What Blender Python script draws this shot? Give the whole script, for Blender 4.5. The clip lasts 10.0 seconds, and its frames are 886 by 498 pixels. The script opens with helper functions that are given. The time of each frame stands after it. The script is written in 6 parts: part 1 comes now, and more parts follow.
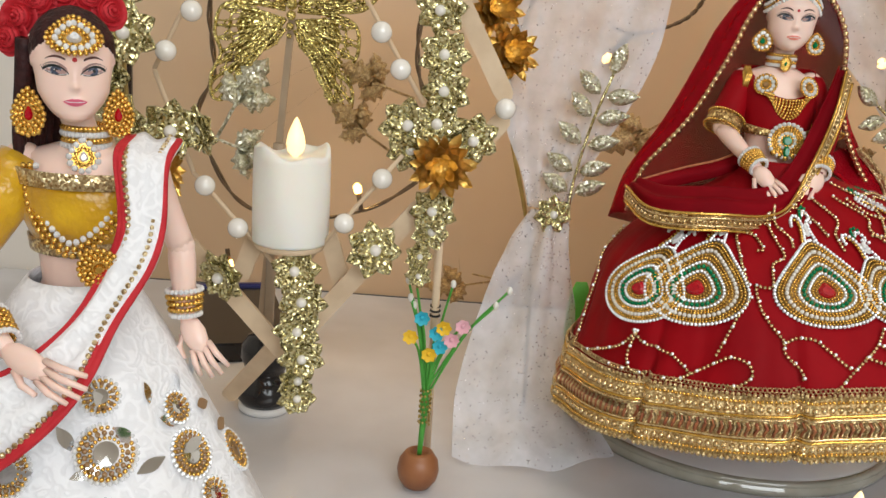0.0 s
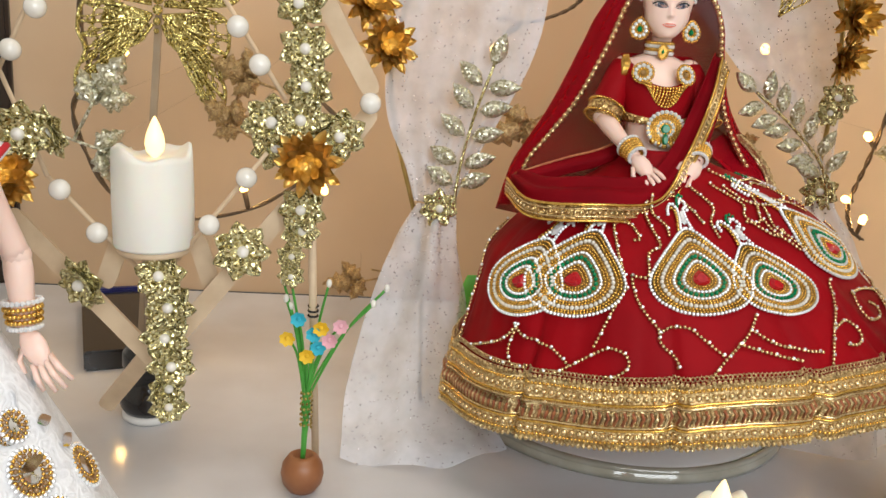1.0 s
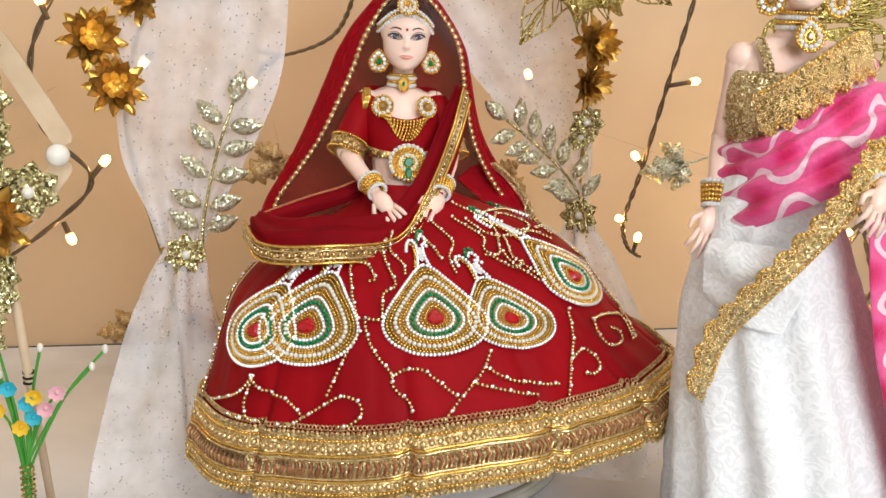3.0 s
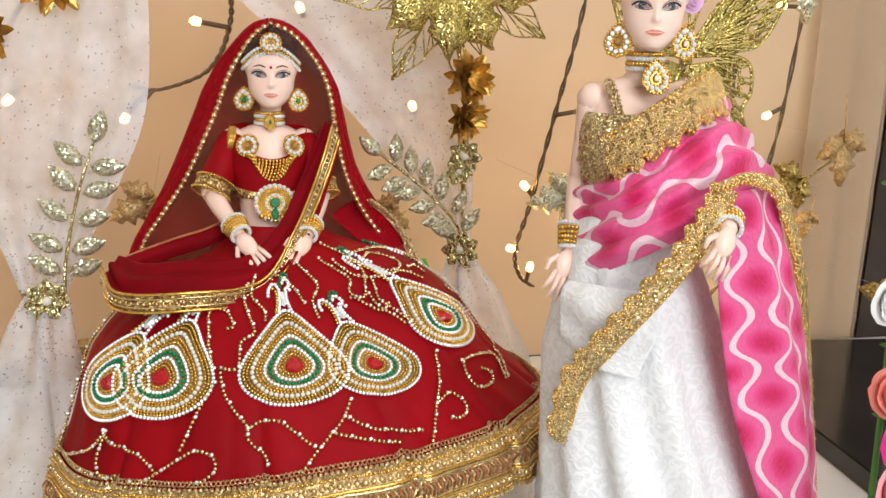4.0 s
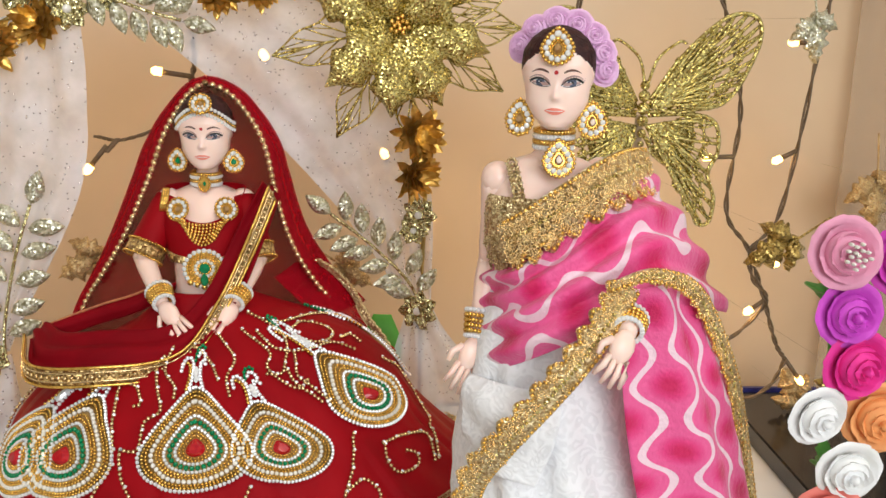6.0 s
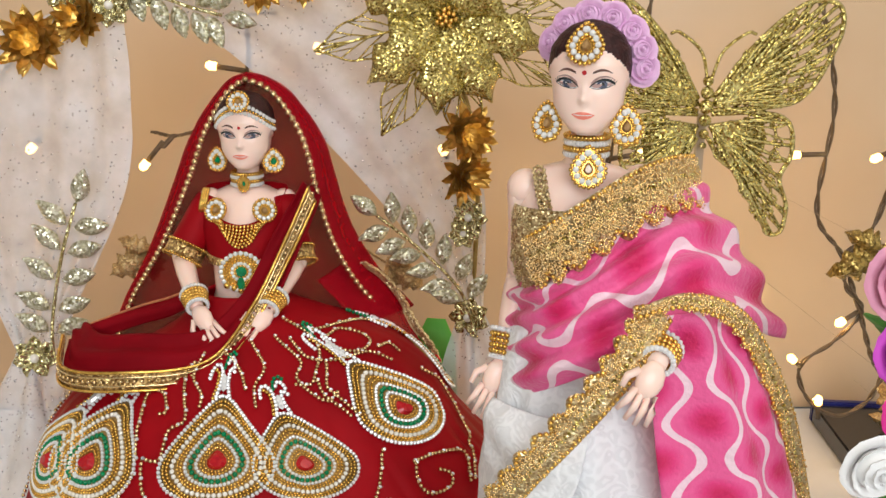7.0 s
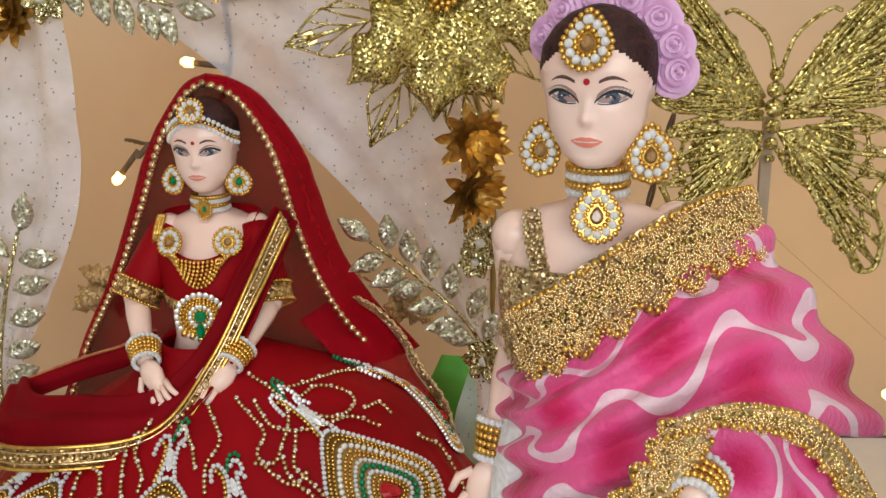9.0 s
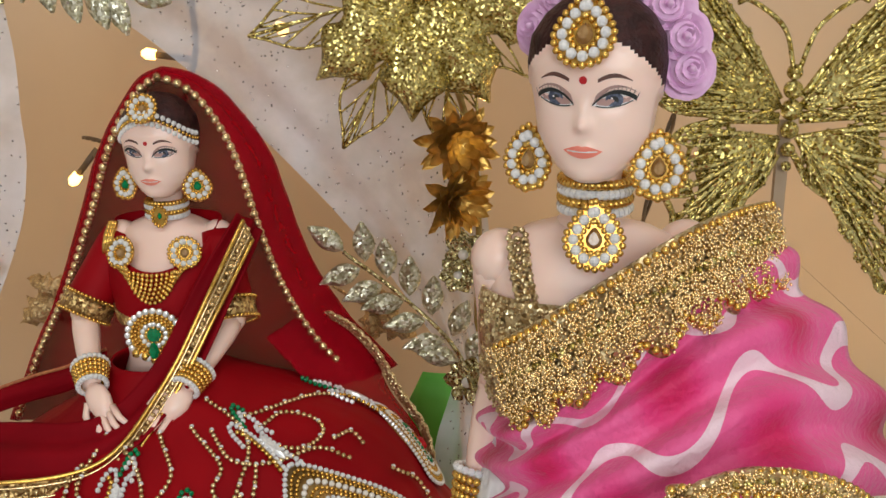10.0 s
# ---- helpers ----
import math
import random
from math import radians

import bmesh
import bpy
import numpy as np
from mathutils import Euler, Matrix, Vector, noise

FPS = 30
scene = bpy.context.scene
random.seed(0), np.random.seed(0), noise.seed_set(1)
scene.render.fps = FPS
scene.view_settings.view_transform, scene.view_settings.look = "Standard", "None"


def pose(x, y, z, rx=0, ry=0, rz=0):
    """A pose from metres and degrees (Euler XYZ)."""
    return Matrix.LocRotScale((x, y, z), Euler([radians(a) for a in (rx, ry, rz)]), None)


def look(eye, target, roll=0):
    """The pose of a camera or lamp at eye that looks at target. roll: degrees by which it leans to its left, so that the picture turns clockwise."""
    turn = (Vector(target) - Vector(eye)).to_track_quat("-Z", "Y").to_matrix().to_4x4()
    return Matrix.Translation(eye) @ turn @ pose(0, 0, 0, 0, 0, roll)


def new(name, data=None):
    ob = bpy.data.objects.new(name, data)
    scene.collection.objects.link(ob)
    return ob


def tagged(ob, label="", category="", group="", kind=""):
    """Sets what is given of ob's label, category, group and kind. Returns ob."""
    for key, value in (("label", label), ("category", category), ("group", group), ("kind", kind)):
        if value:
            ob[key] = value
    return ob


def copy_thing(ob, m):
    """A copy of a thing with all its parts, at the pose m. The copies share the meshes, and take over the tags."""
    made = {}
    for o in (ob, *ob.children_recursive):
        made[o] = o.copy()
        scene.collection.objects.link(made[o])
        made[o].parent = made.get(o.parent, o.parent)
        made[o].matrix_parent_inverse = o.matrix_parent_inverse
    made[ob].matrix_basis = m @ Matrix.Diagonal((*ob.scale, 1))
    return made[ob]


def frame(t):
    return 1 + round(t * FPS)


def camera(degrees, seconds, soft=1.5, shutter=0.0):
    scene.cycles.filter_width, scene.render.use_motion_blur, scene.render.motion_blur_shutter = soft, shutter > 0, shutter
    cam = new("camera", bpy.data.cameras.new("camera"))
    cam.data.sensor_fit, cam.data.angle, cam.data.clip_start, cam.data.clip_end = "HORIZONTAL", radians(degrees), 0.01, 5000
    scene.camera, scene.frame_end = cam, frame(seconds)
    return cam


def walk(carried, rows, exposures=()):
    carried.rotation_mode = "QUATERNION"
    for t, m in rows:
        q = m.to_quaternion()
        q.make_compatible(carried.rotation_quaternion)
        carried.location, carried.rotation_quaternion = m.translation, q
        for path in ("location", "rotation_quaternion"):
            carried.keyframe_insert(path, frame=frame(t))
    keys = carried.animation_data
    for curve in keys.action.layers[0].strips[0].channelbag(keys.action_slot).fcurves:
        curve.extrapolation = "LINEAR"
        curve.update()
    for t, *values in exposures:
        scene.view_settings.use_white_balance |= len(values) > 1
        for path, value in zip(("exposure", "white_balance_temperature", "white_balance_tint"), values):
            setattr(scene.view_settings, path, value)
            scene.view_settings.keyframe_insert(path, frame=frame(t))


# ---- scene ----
cam = camera(50.7, 10.0)
METRES, EYE, TILT, LEAN, TURN = 0.5, 0.29, -15.0, -4.5, 0.0
ROWS = [
    (0.0, 0.0, 0.0, 0.0, 0.0, 0.0, 0.0),
    (0.5, 0.0382, 0.0094, 0.0, -1.54, -0.16, 0.86),
    (1.0, 0.0739, 0.0185, 0.0064, -3.68, -0.65, 1.68),
    (1.5, 0.1209, 0.0233, 0.0096, -5.36, -0.7, 2.53),
    (2.0, 0.1632, 0.03, 0.0156, -7.33, -0.6, 3.37),
    (3.5, 0.2945, 0.0378, 0.0389, -12.68, 0.12, 5.53),
    (4.0, 0.3465, 0.0367, 0.0541, -14.17, 0.28, 5.99),
    (4.5, 0.3967, 0.0362, 0.065, -14.51, 0.62, 6.15),
    (5.0, 0.456, 0.0405, 0.0807, -13.6, 0.94, 6.04),
    (6.5, 0.602, 0.079, 0.1347, -4.35, 0.36, 4.54),
    (7.0, 0.6456, 0.1127, 0.1417, -0.96, 0.2, 4.09),
    (7.5, 0.6773, 0.154, 0.149, 1.42, 0.14, 3.84),
    (8.0, 0.6994, 0.2044, 0.171, 2.98, -0.63, 4.26),
    (8.5, 0.7057, 0.2573, 0.1856, 3.23, -0.89, 4.71),
    (9.0, 0.7251, 0.3178, 0.1981, 3.82, -1.17, 4.83),
    (9.5, 0.7289, 0.3608, 0.2077, 3.44, -1.52, 4.83),
    (10.0, 0.7312, 0.3994, 0.2113, 3.29, -1.55, 4.5),
]
walk(cam, [(t, pose(0, 0, EYE, TILT, LEAN, TURN) @ pose(METRES * x, METRES * y, METRES * z, 90 + pitch, roll, yaw)) for t, x, y, z, yaw, pitch, roll in ROWS],
     [(0.0, -0.36), (2.0, -0.02), (3.5, -0.05), (5.0, -0.12), (6.5, -0.22), (7.5, -0.29), (8.5, -0.42), (10.0, -0.62)])

# ---- light ----
world = bpy.data.worlds.new("world")
scene.world = world
world.use_nodes = True
world.node_tree.nodes["Background"].inputs[0].default_value = (1.0, 0.97, 0.93, 1)
world.node_tree.nodes["Background"].inputs[1].default_value = 0.08


def area_lamp(name, eye, target, size, power, colour):
    data = bpy.data.lights.new(name, "AREA")
    data.shape, data.size, data.size_y = "RECTANGLE", size[0], size[1]
    data.energy, data.color = power, colour
    ob = new(name, data)
    ob.matrix_world = look(eye, target)
    return ob


# soft front lamp added to brighten the dolls; no window is built
area_lamp("front_fill_light", (0.45, -1.12, 0.70), (0.3, 0.6, 0.15), (1.3, 0.9), 28, (0.90, 0.96, 1.0))
# overhead fill added under the ceiling, without a fixture
area_lamp("overhead_fill_light", (0.6, -0.3, 2.2), (0.3, 0.6, 0.1), (1.2, 0.3), 14, (1.0, 0.96, 0.9))


# ---- materials ----
def mat(name, colour, rough=0.5, metal=0.0, colour2=None, scale=40.0, bump=0.0, bump_scale=200.0, detail=4.0,
        alpha=1.0, transmission=0.0, coat=0.0, sheen=0.0, island=0.0, sub=0.0, emit=None, power=0.0, spec=0.5):
    m = bpy.data.materials.new(name)
    m.use_nodes = True
    nt = m.node_tree
    b = nt.nodes["Principled BSDF"]
    b.inputs["Base Color"].default_value = (*colour, 1)
    b.inputs["Roughness"].default_value = rough
    b.inputs["Metallic"].default_value = metal
    b.inputs["Alpha"].default_value = alpha
    b.inputs["Transmission Weight"].default_value = transmission
    b.inputs["Coat Weight"].default_value = coat
    b.inputs["Sheen Weight"].default_value = sheen
    b.inputs["Specular IOR Level"].default_value = spec
    if sub:
        b.inputs["Subsurface Weight"].default_value = sub
        b.inputs["Subsurface Radius"].default_value = (0.01, 0.006, 0.004)
    if emit:
        b.inputs["Emission Color"].default_value = (*emit, 1)
        b.inputs["Emission Strength"].default_value = power
    tc = nt.nodes.new("ShaderNodeTexCoord")
    if colour2:
        n = nt.nodes.new("ShaderNodeTexNoise")
        n.inputs["Scale"].default_value = scale
        n.inputs["Detail"].default_value = detail
        nt.links.new(tc.outputs["Object"], n.inputs["Vector"])
        r = nt.nodes.new("ShaderNodeValToRGB")
        r.color_ramp.elements[0].position, r.color_ramp.elements[1].position = 0.35, 0.65
        r.color_ramp.elements[0].color = (*colour, 1)
        r.color_ramp.elements[1].color = (*colour2, 1)
        nt.links.new(n.outputs["Fac"], r.inputs["Fac"])
        out = r.outputs["Color"]
        if island:
            g = nt.nodes.new("ShaderNodeNewGeometry")
            mx = nt.nodes.new("ShaderNodeMix")
            mx.data_type, mx.blend_type = "RGBA", "MULTIPLY"
            mp = nt.nodes.new("ShaderNodeMapRange")
            mp.inputs["To Min"].default_value = 1 - island
            mp.inputs["To Max"].default_value = 1 + island
            nt.links.new(g.outputs["Random Per Island"], mp.inputs["Value"])
            mx.inputs["Factor"].default_value = 1.0
            nt.links.new(out, mx.inputs["A"])
            nt.links.new(mp.outputs["Result"], mx.inputs["B"])
            out = mx.outputs["Result"]
        nt.links.new(out, b.inputs["Base Color"])
    if bump:
        n = nt.nodes.new("ShaderNodeTexNoise")
        n.inputs["Scale"].default_value = bump_scale
        n.inputs["Detail"].default_value = 3
        nt.links.new(tc.outputs["Object"], n.inputs["Vector"])
        bp = nt.nodes.new("ShaderNodeBump")
        bp.inputs["Strength"].default_value = bump
        bp.inputs["Distance"].default_value = 0.002
        nt.links.new(n.outputs["Fac"], bp.inputs["Height"])
        nt.links.new(bp.outputs["Normal"], b.inputs["Normal"])
    return m


def glitter(name, dark, light, cell=1000.0, rough=0.25, metal=0.8):
    """Metal flakes: each small cell has its own tone and facet."""
    m = bpy.data.materials.new(name)
    m.use_nodes = True
    nt = m.node_tree
    b = nt.nodes["Principled BSDF"]
    b.inputs["Metallic"].default_value = metal
    b.inputs["Roughness"].default_value = rough
    tc = nt.nodes.new("ShaderNodeTexCoord")
    v = nt.nodes.new("ShaderNodeTexVoronoi")
    v.inputs["Scale"].default_value = cell
    nt.links.new(tc.outputs["Object"], v.inputs["Vector"])
    sep = nt.nodes.new("ShaderNodeSeparateColor")
    nt.links.new(v.outputs["Color"], sep.inputs["Color"])
    r = nt.nodes.new("ShaderNodeValToRGB")
    r.color_ramp.elements[0].color = (*dark, 1)
    r.color_ramp.elements[1].color = (*[min(1, q * 1.1) for q in light], 1)
    k = r.color_ramp.elements.new(0.7)
    k.color = (*[0.45 * p + 0.55 * q for p, q in zip(dark, light)], 1)
    nt.links.new(sep.outputs["Red"], r.inputs["Fac"])
    nt.links.new(r.outputs["Color"], b.inputs["Base Color"])
    geo = nt.nodes.new("ShaderNodeNewGeometry")
    mid = nt.nodes.new("ShaderNodeVectorMath")
    mid.operation = "SUBTRACT"
    mid.inputs[1].default_value = (0.5, 0.5, 0.5)
    nt.links.new(v.outputs["Color"], mid.inputs[0])
    sc = nt.nodes.new("ShaderNodeVectorMath")
    sc.operation = "SCALE"
    sc.inputs["Scale"].default_value = 1.1
    nt.links.new(mid.outputs[0], sc.inputs[0])
    add = nt.nodes.new("ShaderNodeVectorMath")
    nt.links.new(geo.outputs["Normal"], add.inputs[0])
    nt.links.new(sc.outputs[0], add.inputs[1])
    unit = nt.nodes.new("ShaderNodeVectorMath")
    unit.operation = "NORMALIZE"
    nt.links.new(add.outputs[0], unit.inputs[0])
    nt.links.new(unit.outputs[0], b.inputs["Normal"])
    return m


M_WALL = mat("wall_paint", (0.56, 0.405, 0.262), 0.34, colour2=(0.62, 0.46, 0.305), scale=6, bump=0.05, bump_scale=60)
M_MARBLE = mat("white_marble", (0.68, 0.68, 0.70), 0.12, colour2=(0.57, 0.56, 0.57), scale=9, detail=9)
M_DARK = mat("dark_laminate", (0.022, 0.014, 0.011), 0.25, colour2=(0.035, 0.022, 0.016), scale=12)
M_CEIL = mat("ceiling_paint", (0.8, 0.76, 0.7), 0.8, colour2=(0.76, 0.72, 0.66), scale=3)
M_SKIN = mat("doll_vinyl", (0.96, 0.68, 0.575), 0.3, colour2=(0.96, 0.70, 0.60), scale=30, sub=0.15)
M_HAIR = mat("dark_hair", (0.022, 0.006, 0.006), 0.5, colour2=(0.05, 0.013, 0.012), scale=300, bump=0.35, bump_scale=700, spec=0.25)
M_RED = mat("red_satin", (0.315, 0.0013, 0.006), 0.6, colour2=(0.25, 0.001, 0.005), scale=25, bump=0.3, bump_scale=45, spec=0.12)
M_GOLD = mat("gold_bead", (0.86, 0.56, 0.15), 0.24, 0.9, colour2=(0.62, 0.36, 0.07), scale=300)
M_GLIT = glitter("gold_glitter", (0.30, 0.21, 0.03), (0.98, 0.85, 0.36))
M_CREAM = mat("candle_wax", (0.88, 0.85, 0.76), 0.45, colour2=(0.9, 0.88, 0.82), scale=15, sub=0.3)
M_STICK = mat("bare_wood_stick", (0.72, 0.56, 0.38), 0.6, colour2=(0.62, 0.46, 0.3), scale=60)
M_GREEN = mat("green_plastic", (0.05, 0.28, 0.03), 0.5, colour2=(0.08, 0.36, 0.05), scale=60)
M_POT = mat("turned_wood", (0.33, 0.13, 0.05), 0.4, colour2=(0.24, 0.085, 0.03), scale=50)


# ---- building blocks ----
def mesh_object(name, bm, material, parent=None, smooth=True):
    me = bpy.data.meshes.new(name)
    bm.to_mesh(me)
    bm.free()
    for m in (material if isinstance(material, (list, tuple)) else [material]):
        me.materials.append(m)
    if smooth and material is not M_CRYSTAL:
        me.polygons.foreach_set("use_smooth", [True] * len(me.polygons))
    ob = new(name, me)
    if parent is not None:
        ob.parent = parent
    return ob


SMALL = {"bead_row", "crystal_row", "pearl_row", "green_row", "bead_edge", "crystal_edge", "sequin_row", "tip_curl", "strand", "gold_row", "bead_ring", "bead_vine", "bangle", "wire_wrap", "braid"}


def part(name, bm, material, parent, label="", smooth=True):
    ob = mesh_object(name, bm, material, parent, smooth)
    if label:
        ob["label"] = label
    if name.split(".")[0] in SMALL:
        ob["kind"] = "stuff"
    return ob


def thing(name, label, category, loc=(0, 0, 0), group="", m=None):
    ob = new(name)
    ob.matrix_basis = m if m is not None else Matrix.Translation(loc)
    return tagged(ob, label, category, group)


def box(bm, x0, x1, y0, y1, z0, z1, bevel=0.0, m=None):
    r = bmesh.ops.create_cube(bm, size=1)
    t = Matrix.Translation(((x0 + x1) / 2, (y0 + y1) / 2, (z0 + z1) / 2)) @ Matrix.Diagonal((x1 - x0, y1 - y0, z1 - z0, 1))
    bmesh.ops.transform(bm, verts=r["verts"], matrix=(m or Matrix()) @ t)
    if bevel:
        e = {e for v in r["verts"] for e in v.link_edges}
        bmesh.ops.bevel(bm, geom=list(e), offset=bevel, segments=2, affect="EDGES")


def loft(bm, rings, closed=True, caps=True, index=0):
    """Skin a list of rings (lists of points, equal in number)."""
    rows = [[bm.verts.new(p) for p in ring] for ring in rings]
    n = len(rows[0])
    for a, b in zip(rows, rows[1:]):
        for i in range(n if closed else n - 1):
            j = (i + 1) % n
            f = bm.faces.new((a[i], a[j], b[j], b[i]))
            f.material_index = index
    if caps and closed:
        for row, flip in ((rows[0], True), (rows[-1], False)):
            f = bm.faces.new(row[::-1] if flip else row)
            f.material_index = index
    return rows


def ring(c, rx, ry, n=24, turn=0.0, rot=None):
    out = []
    for i in range(n):
        a = 2 * math.pi * i / n + turn
        v = Vector((rx * math.cos(a), ry * math.sin(a), 0))
        if rot is not None:
            v = rot @ v
        out.append(Vector(c) + v)
    return out


def lathe(bm, profile, c=(0, 0, 0), n=32, index=0):
    loft(bm, [ring((c[0], c[1], c[2] + z), max(r, 1e-5), max(r, 1e-5), n) for r, z in profile], index=index)


def tube(bm, points, radius, n=6, index=0, taper=None):
    pts = [Vector(p) for p in points]
    rows = []
    up = Vector((0.123, 0.31, 0.94))
    for i, p in enumerate(pts):
        d = (pts[min(i + 1, len(pts) - 1)] - pts[max(i - 1, 0)]).normalized()
        s = d.cross(up).normalized()
        if s.length < 0.1:
            s = d.cross(Vector((1, 0, 0))).normalized()
        u = s.cross(d).normalized()
        r = radius if taper is None else radius * taper[i]
        rows.append([p + s * (r * math.cos(2 * math.pi * k / n)) + u * (r * math.sin(2 * math.pi * k / n)) for k in range(n)])
    loft(bm, rows, index=index)


def ball(bm, c, r, index=0, u=8, v=6, m=None):
    """A small bead: a ball of few faces."""
    start = len(bm.faces)
    s = Vector(r) if isinstance(r, (tuple, list, Vector)) else Vector((r, r, r))
    vs = []
    top, bot = bm.verts.new((0, 0, 1)), bm.verts.new((0, 0, -1))
    for j in range(1, v):
        a = math.pi * j / v
        vs.append([bm.verts.new((math.sin(a) * math.cos(2 * math.pi * i / u), math.sin(a) * math.sin(2 * math.pi * i / u), math.cos(a))) for i in range(u)])
    fs = []
    for i in range(u):
        k = (i + 1) % u
        fs.append(bm.faces.new((top, vs[0][i], vs[0][k])))
        fs.append(bm.faces.new((bot, vs[-1][k], vs[-1][i])))
        for a, b in zip(vs, vs[1:]):
            fs.append(bm.faces.new((a[i], b[i], b[k], a[k])))
    t = Matrix.Translation(c) @ (m or Matrix()) @ Matrix.Diagonal((*s, 1))
    for w in (top, bot, *[q for row in vs for q in row]):
        w.co = t @ w.co
    for f in fs:
        f.material_index = index


def curve(points, n=40):
    """A smooth line through points (Catmull-Rom)."""
    p = [Vector(q) for q in points]
    p = [2 * p[0] - p[1], *p, 2 * p[-1] - p[-2]]
    out = []
    seg = len(p) - 3
    for i in range(n + 1):
        s = min(i / n * seg, seg - 1e-6)
        k, t = int(s), s - int(s)
        a, b, c, d = p[k:k + 4]
        out.append(0.5 * ((2 * b) + (c - a) * t + (2 * a - 5 * b + 4 * c - d) * t * t + (3 * b - a - 3 * c + d) * t ** 3))
    return out


def spaced(points, step):
    """Points at even steps along a line."""
    out, carry = [Vector(points[0])], 0.0
    for a, b in zip(points, points[1:]):
        a, b = Vector(a), Vector(b)
        length = (b - a).length
        d = step - carry
        while d <= length:
            out.append(a + (b - a) * (d / length))
            d += step
        carry = length - (d - step)
    return out


def add_matrix(bm, start, m):
    bm.verts.ensure_lookup_table()
    for v in bm.verts[start:]:
        v.co = m @ v.co


def beads(bm, points, r, step=None, u=6, v=4, index=0):
    for p in spaced(points, step or r * 2.05):
        ball(bm, p, r, index, u, v)


def drape(rows, nu=36, nv=24, fold=0.0, folds=5.0, seed=0.0):
    """A cloth sheet through rows of a few points each; its UVs run along and across in metres x 20."""
    lines = [curve(r, nu) for r in rows]
    cols = [curve([ln[i] for ln in lines], nv) for i in range(nu + 1)]
    bm = bmesh.new()
    uv = bm.loops.layers.uv.new("UVMap")
    verts = []
    for i in range(nu + 1):
        col = []
        for j in range(nv + 1):
            p = cols[i][j]
            a = cols[min(i + 1, nu)][j] - cols[max(i - 1, 0)][j]
            b = cols[i][min(j + 1, nv)] - cols[i][max(j - 1, 0)]
            n = a.cross(b)
            n = n.normalized() if n.length > 1e-12 else Vector((0, -1, 0))
            w = math.sin(folds * 2 * math.pi * j / nv + 1.3 * math.sin(3 * i / nu + seed) + seed)
            w += 0.6 * noise.noise(Vector((p.x * 60, p.y * 60, p.z * 60 + seed)))
            col.append(bm.verts.new(p + n * fold * w))
        verts.append(col)
    wide = sum((cols[nu // 2][j + 1] - cols[nu // 2][j]).length for j in range(nv))
    long = sum((cols[i + 1][nv // 2] - cols[i][nv // 2]).length for i in range(nu))
    for i in range(nu):
        for j in range(nv):
            f = bm.faces.new((verts[i][j], verts[i + 1][j], verts[i + 1][j + 1], verts[i][j + 1]))
            for lp, (a, b) in zip(f.loops, ((i, j), (i + 1, j), (i + 1, j + 1), (i, j + 1))):
                lp[uv].uv = (a / nu * long * 20, b / nv * wide * 20)
    return bm


def thick(ob, t=0.0007):
    m = ob.modifiers.new("thickness", "SOLIDIFY")
    m.thickness, m.offset = t, 0.0
    return ob


def ribbon(bm, path, side, width, scallop=0.0, n_scallop=20, lift=0.0, index=0):
    """A trim band along path; side(i, p) gives the way across it. One edge may be scalloped."""
    rows = []
    n = len(path) - 1
    for i, p in enumerate(path):
        s = Vector(side(i, p)).normalized()
        w = width + scallop * abs(math.sin(math.pi * n_scallop * i / n))
        d = (path[min(i + 1, n)] - path[max(i - 1, 0)]).normalized()
        nn = s.cross(d).normalized()
        rows.append([p + s * (w * k / 4) + nn * (lift + 0.0006 * math.sin(k * 1.57)) for k in range(5)])
    loft(bm, rows, closed=False, index=index)


M_LIPS = mat("lip_paint", (0.86, 0.24, 0.17), 0.25, colour2=(0.89, 0.30, 0.22), scale=200)
M_EYEWHITE = mat("eye_white", (0.8, 0.79, 0.78), 0.3, colour2=(0.76, 0.75, 0.75), scale=200)
M_IRIS = mat("grey_iris", (0.06, 0.07, 0.11), 0.25, colour2=(0.16, 0.18, 0.25), scale=900)
M_LASH = mat("lash_paint", (0.015, 0.02, 0.02), 0.5, colour2=(0.03, 0.03, 0.03), scale=300)
M_BROW = mat("brow_paint", (0.1, 0.04, 0.03), 0.6, colour2=(0.14, 0.06, 0.045), scale=300)
M_BINDI = mat("red_dot_paint", (0.45, 0.005, 0.01), 0.4, colour2=(0.5, 0.01, 0.015), scale=300)
# grey noise in the rhinestone colour paints in the facets' darker reflections
M_CRYSTAL = mat("clear_rhinestone", (0.93, 0.93, 0.92), 0.06, 0.15, colour2=(0.70, 0.71, 0.74), scale=800, coat=1.0)
M_PEARL = mat("pearl", (0.8, 0.76, 0.68), 0.16, colour2=(0.86, 0.82, 0.76), scale=120, coat=0.8)
M_GREENSTONE = mat("green_stone", (0.0, 0.15, 0.05), 0.15, colour2=(0.0, 0.24, 0.085), scale=500)
M_REDSTONE = mat("red_stone", (0.5, 0.008, 0.012), 0.2, colour2=(0.36, 0.0, 0.01), scale=500)
M_AMBER = mat("amber_stone", (0.22, 0.1, 0.03), 0.08, colour2=(0.4, 0.24, 0.1), scale=400, coat=1.0)
M_LACE = glitter("gold_lace", (0.36, 0.22, 0.08), (0.98, 0.82, 0.5), 1100, 0.28)
M_DEEPRED = mat("wine_red_satin", (0.23, 0.0015, 0.007), 0.7, colour2=(0.17, 0.001, 0.005), scale=30, bump=0.2, bump_scale=60, spec=0.08)
M_YELLOW = mat("mustard_silk", (0.74, 0.43, 0.01), 0.22, colour2=(0.55, 0.28, 0.005), scale=60, bump=1.0, bump_scale=120, sheen=0.3)
M_BROCADE = glitter("gold_brocade", (0.24, 0.1, 0.03), (0.95, 0.7, 0.3), 900, 0.35, 0.75)


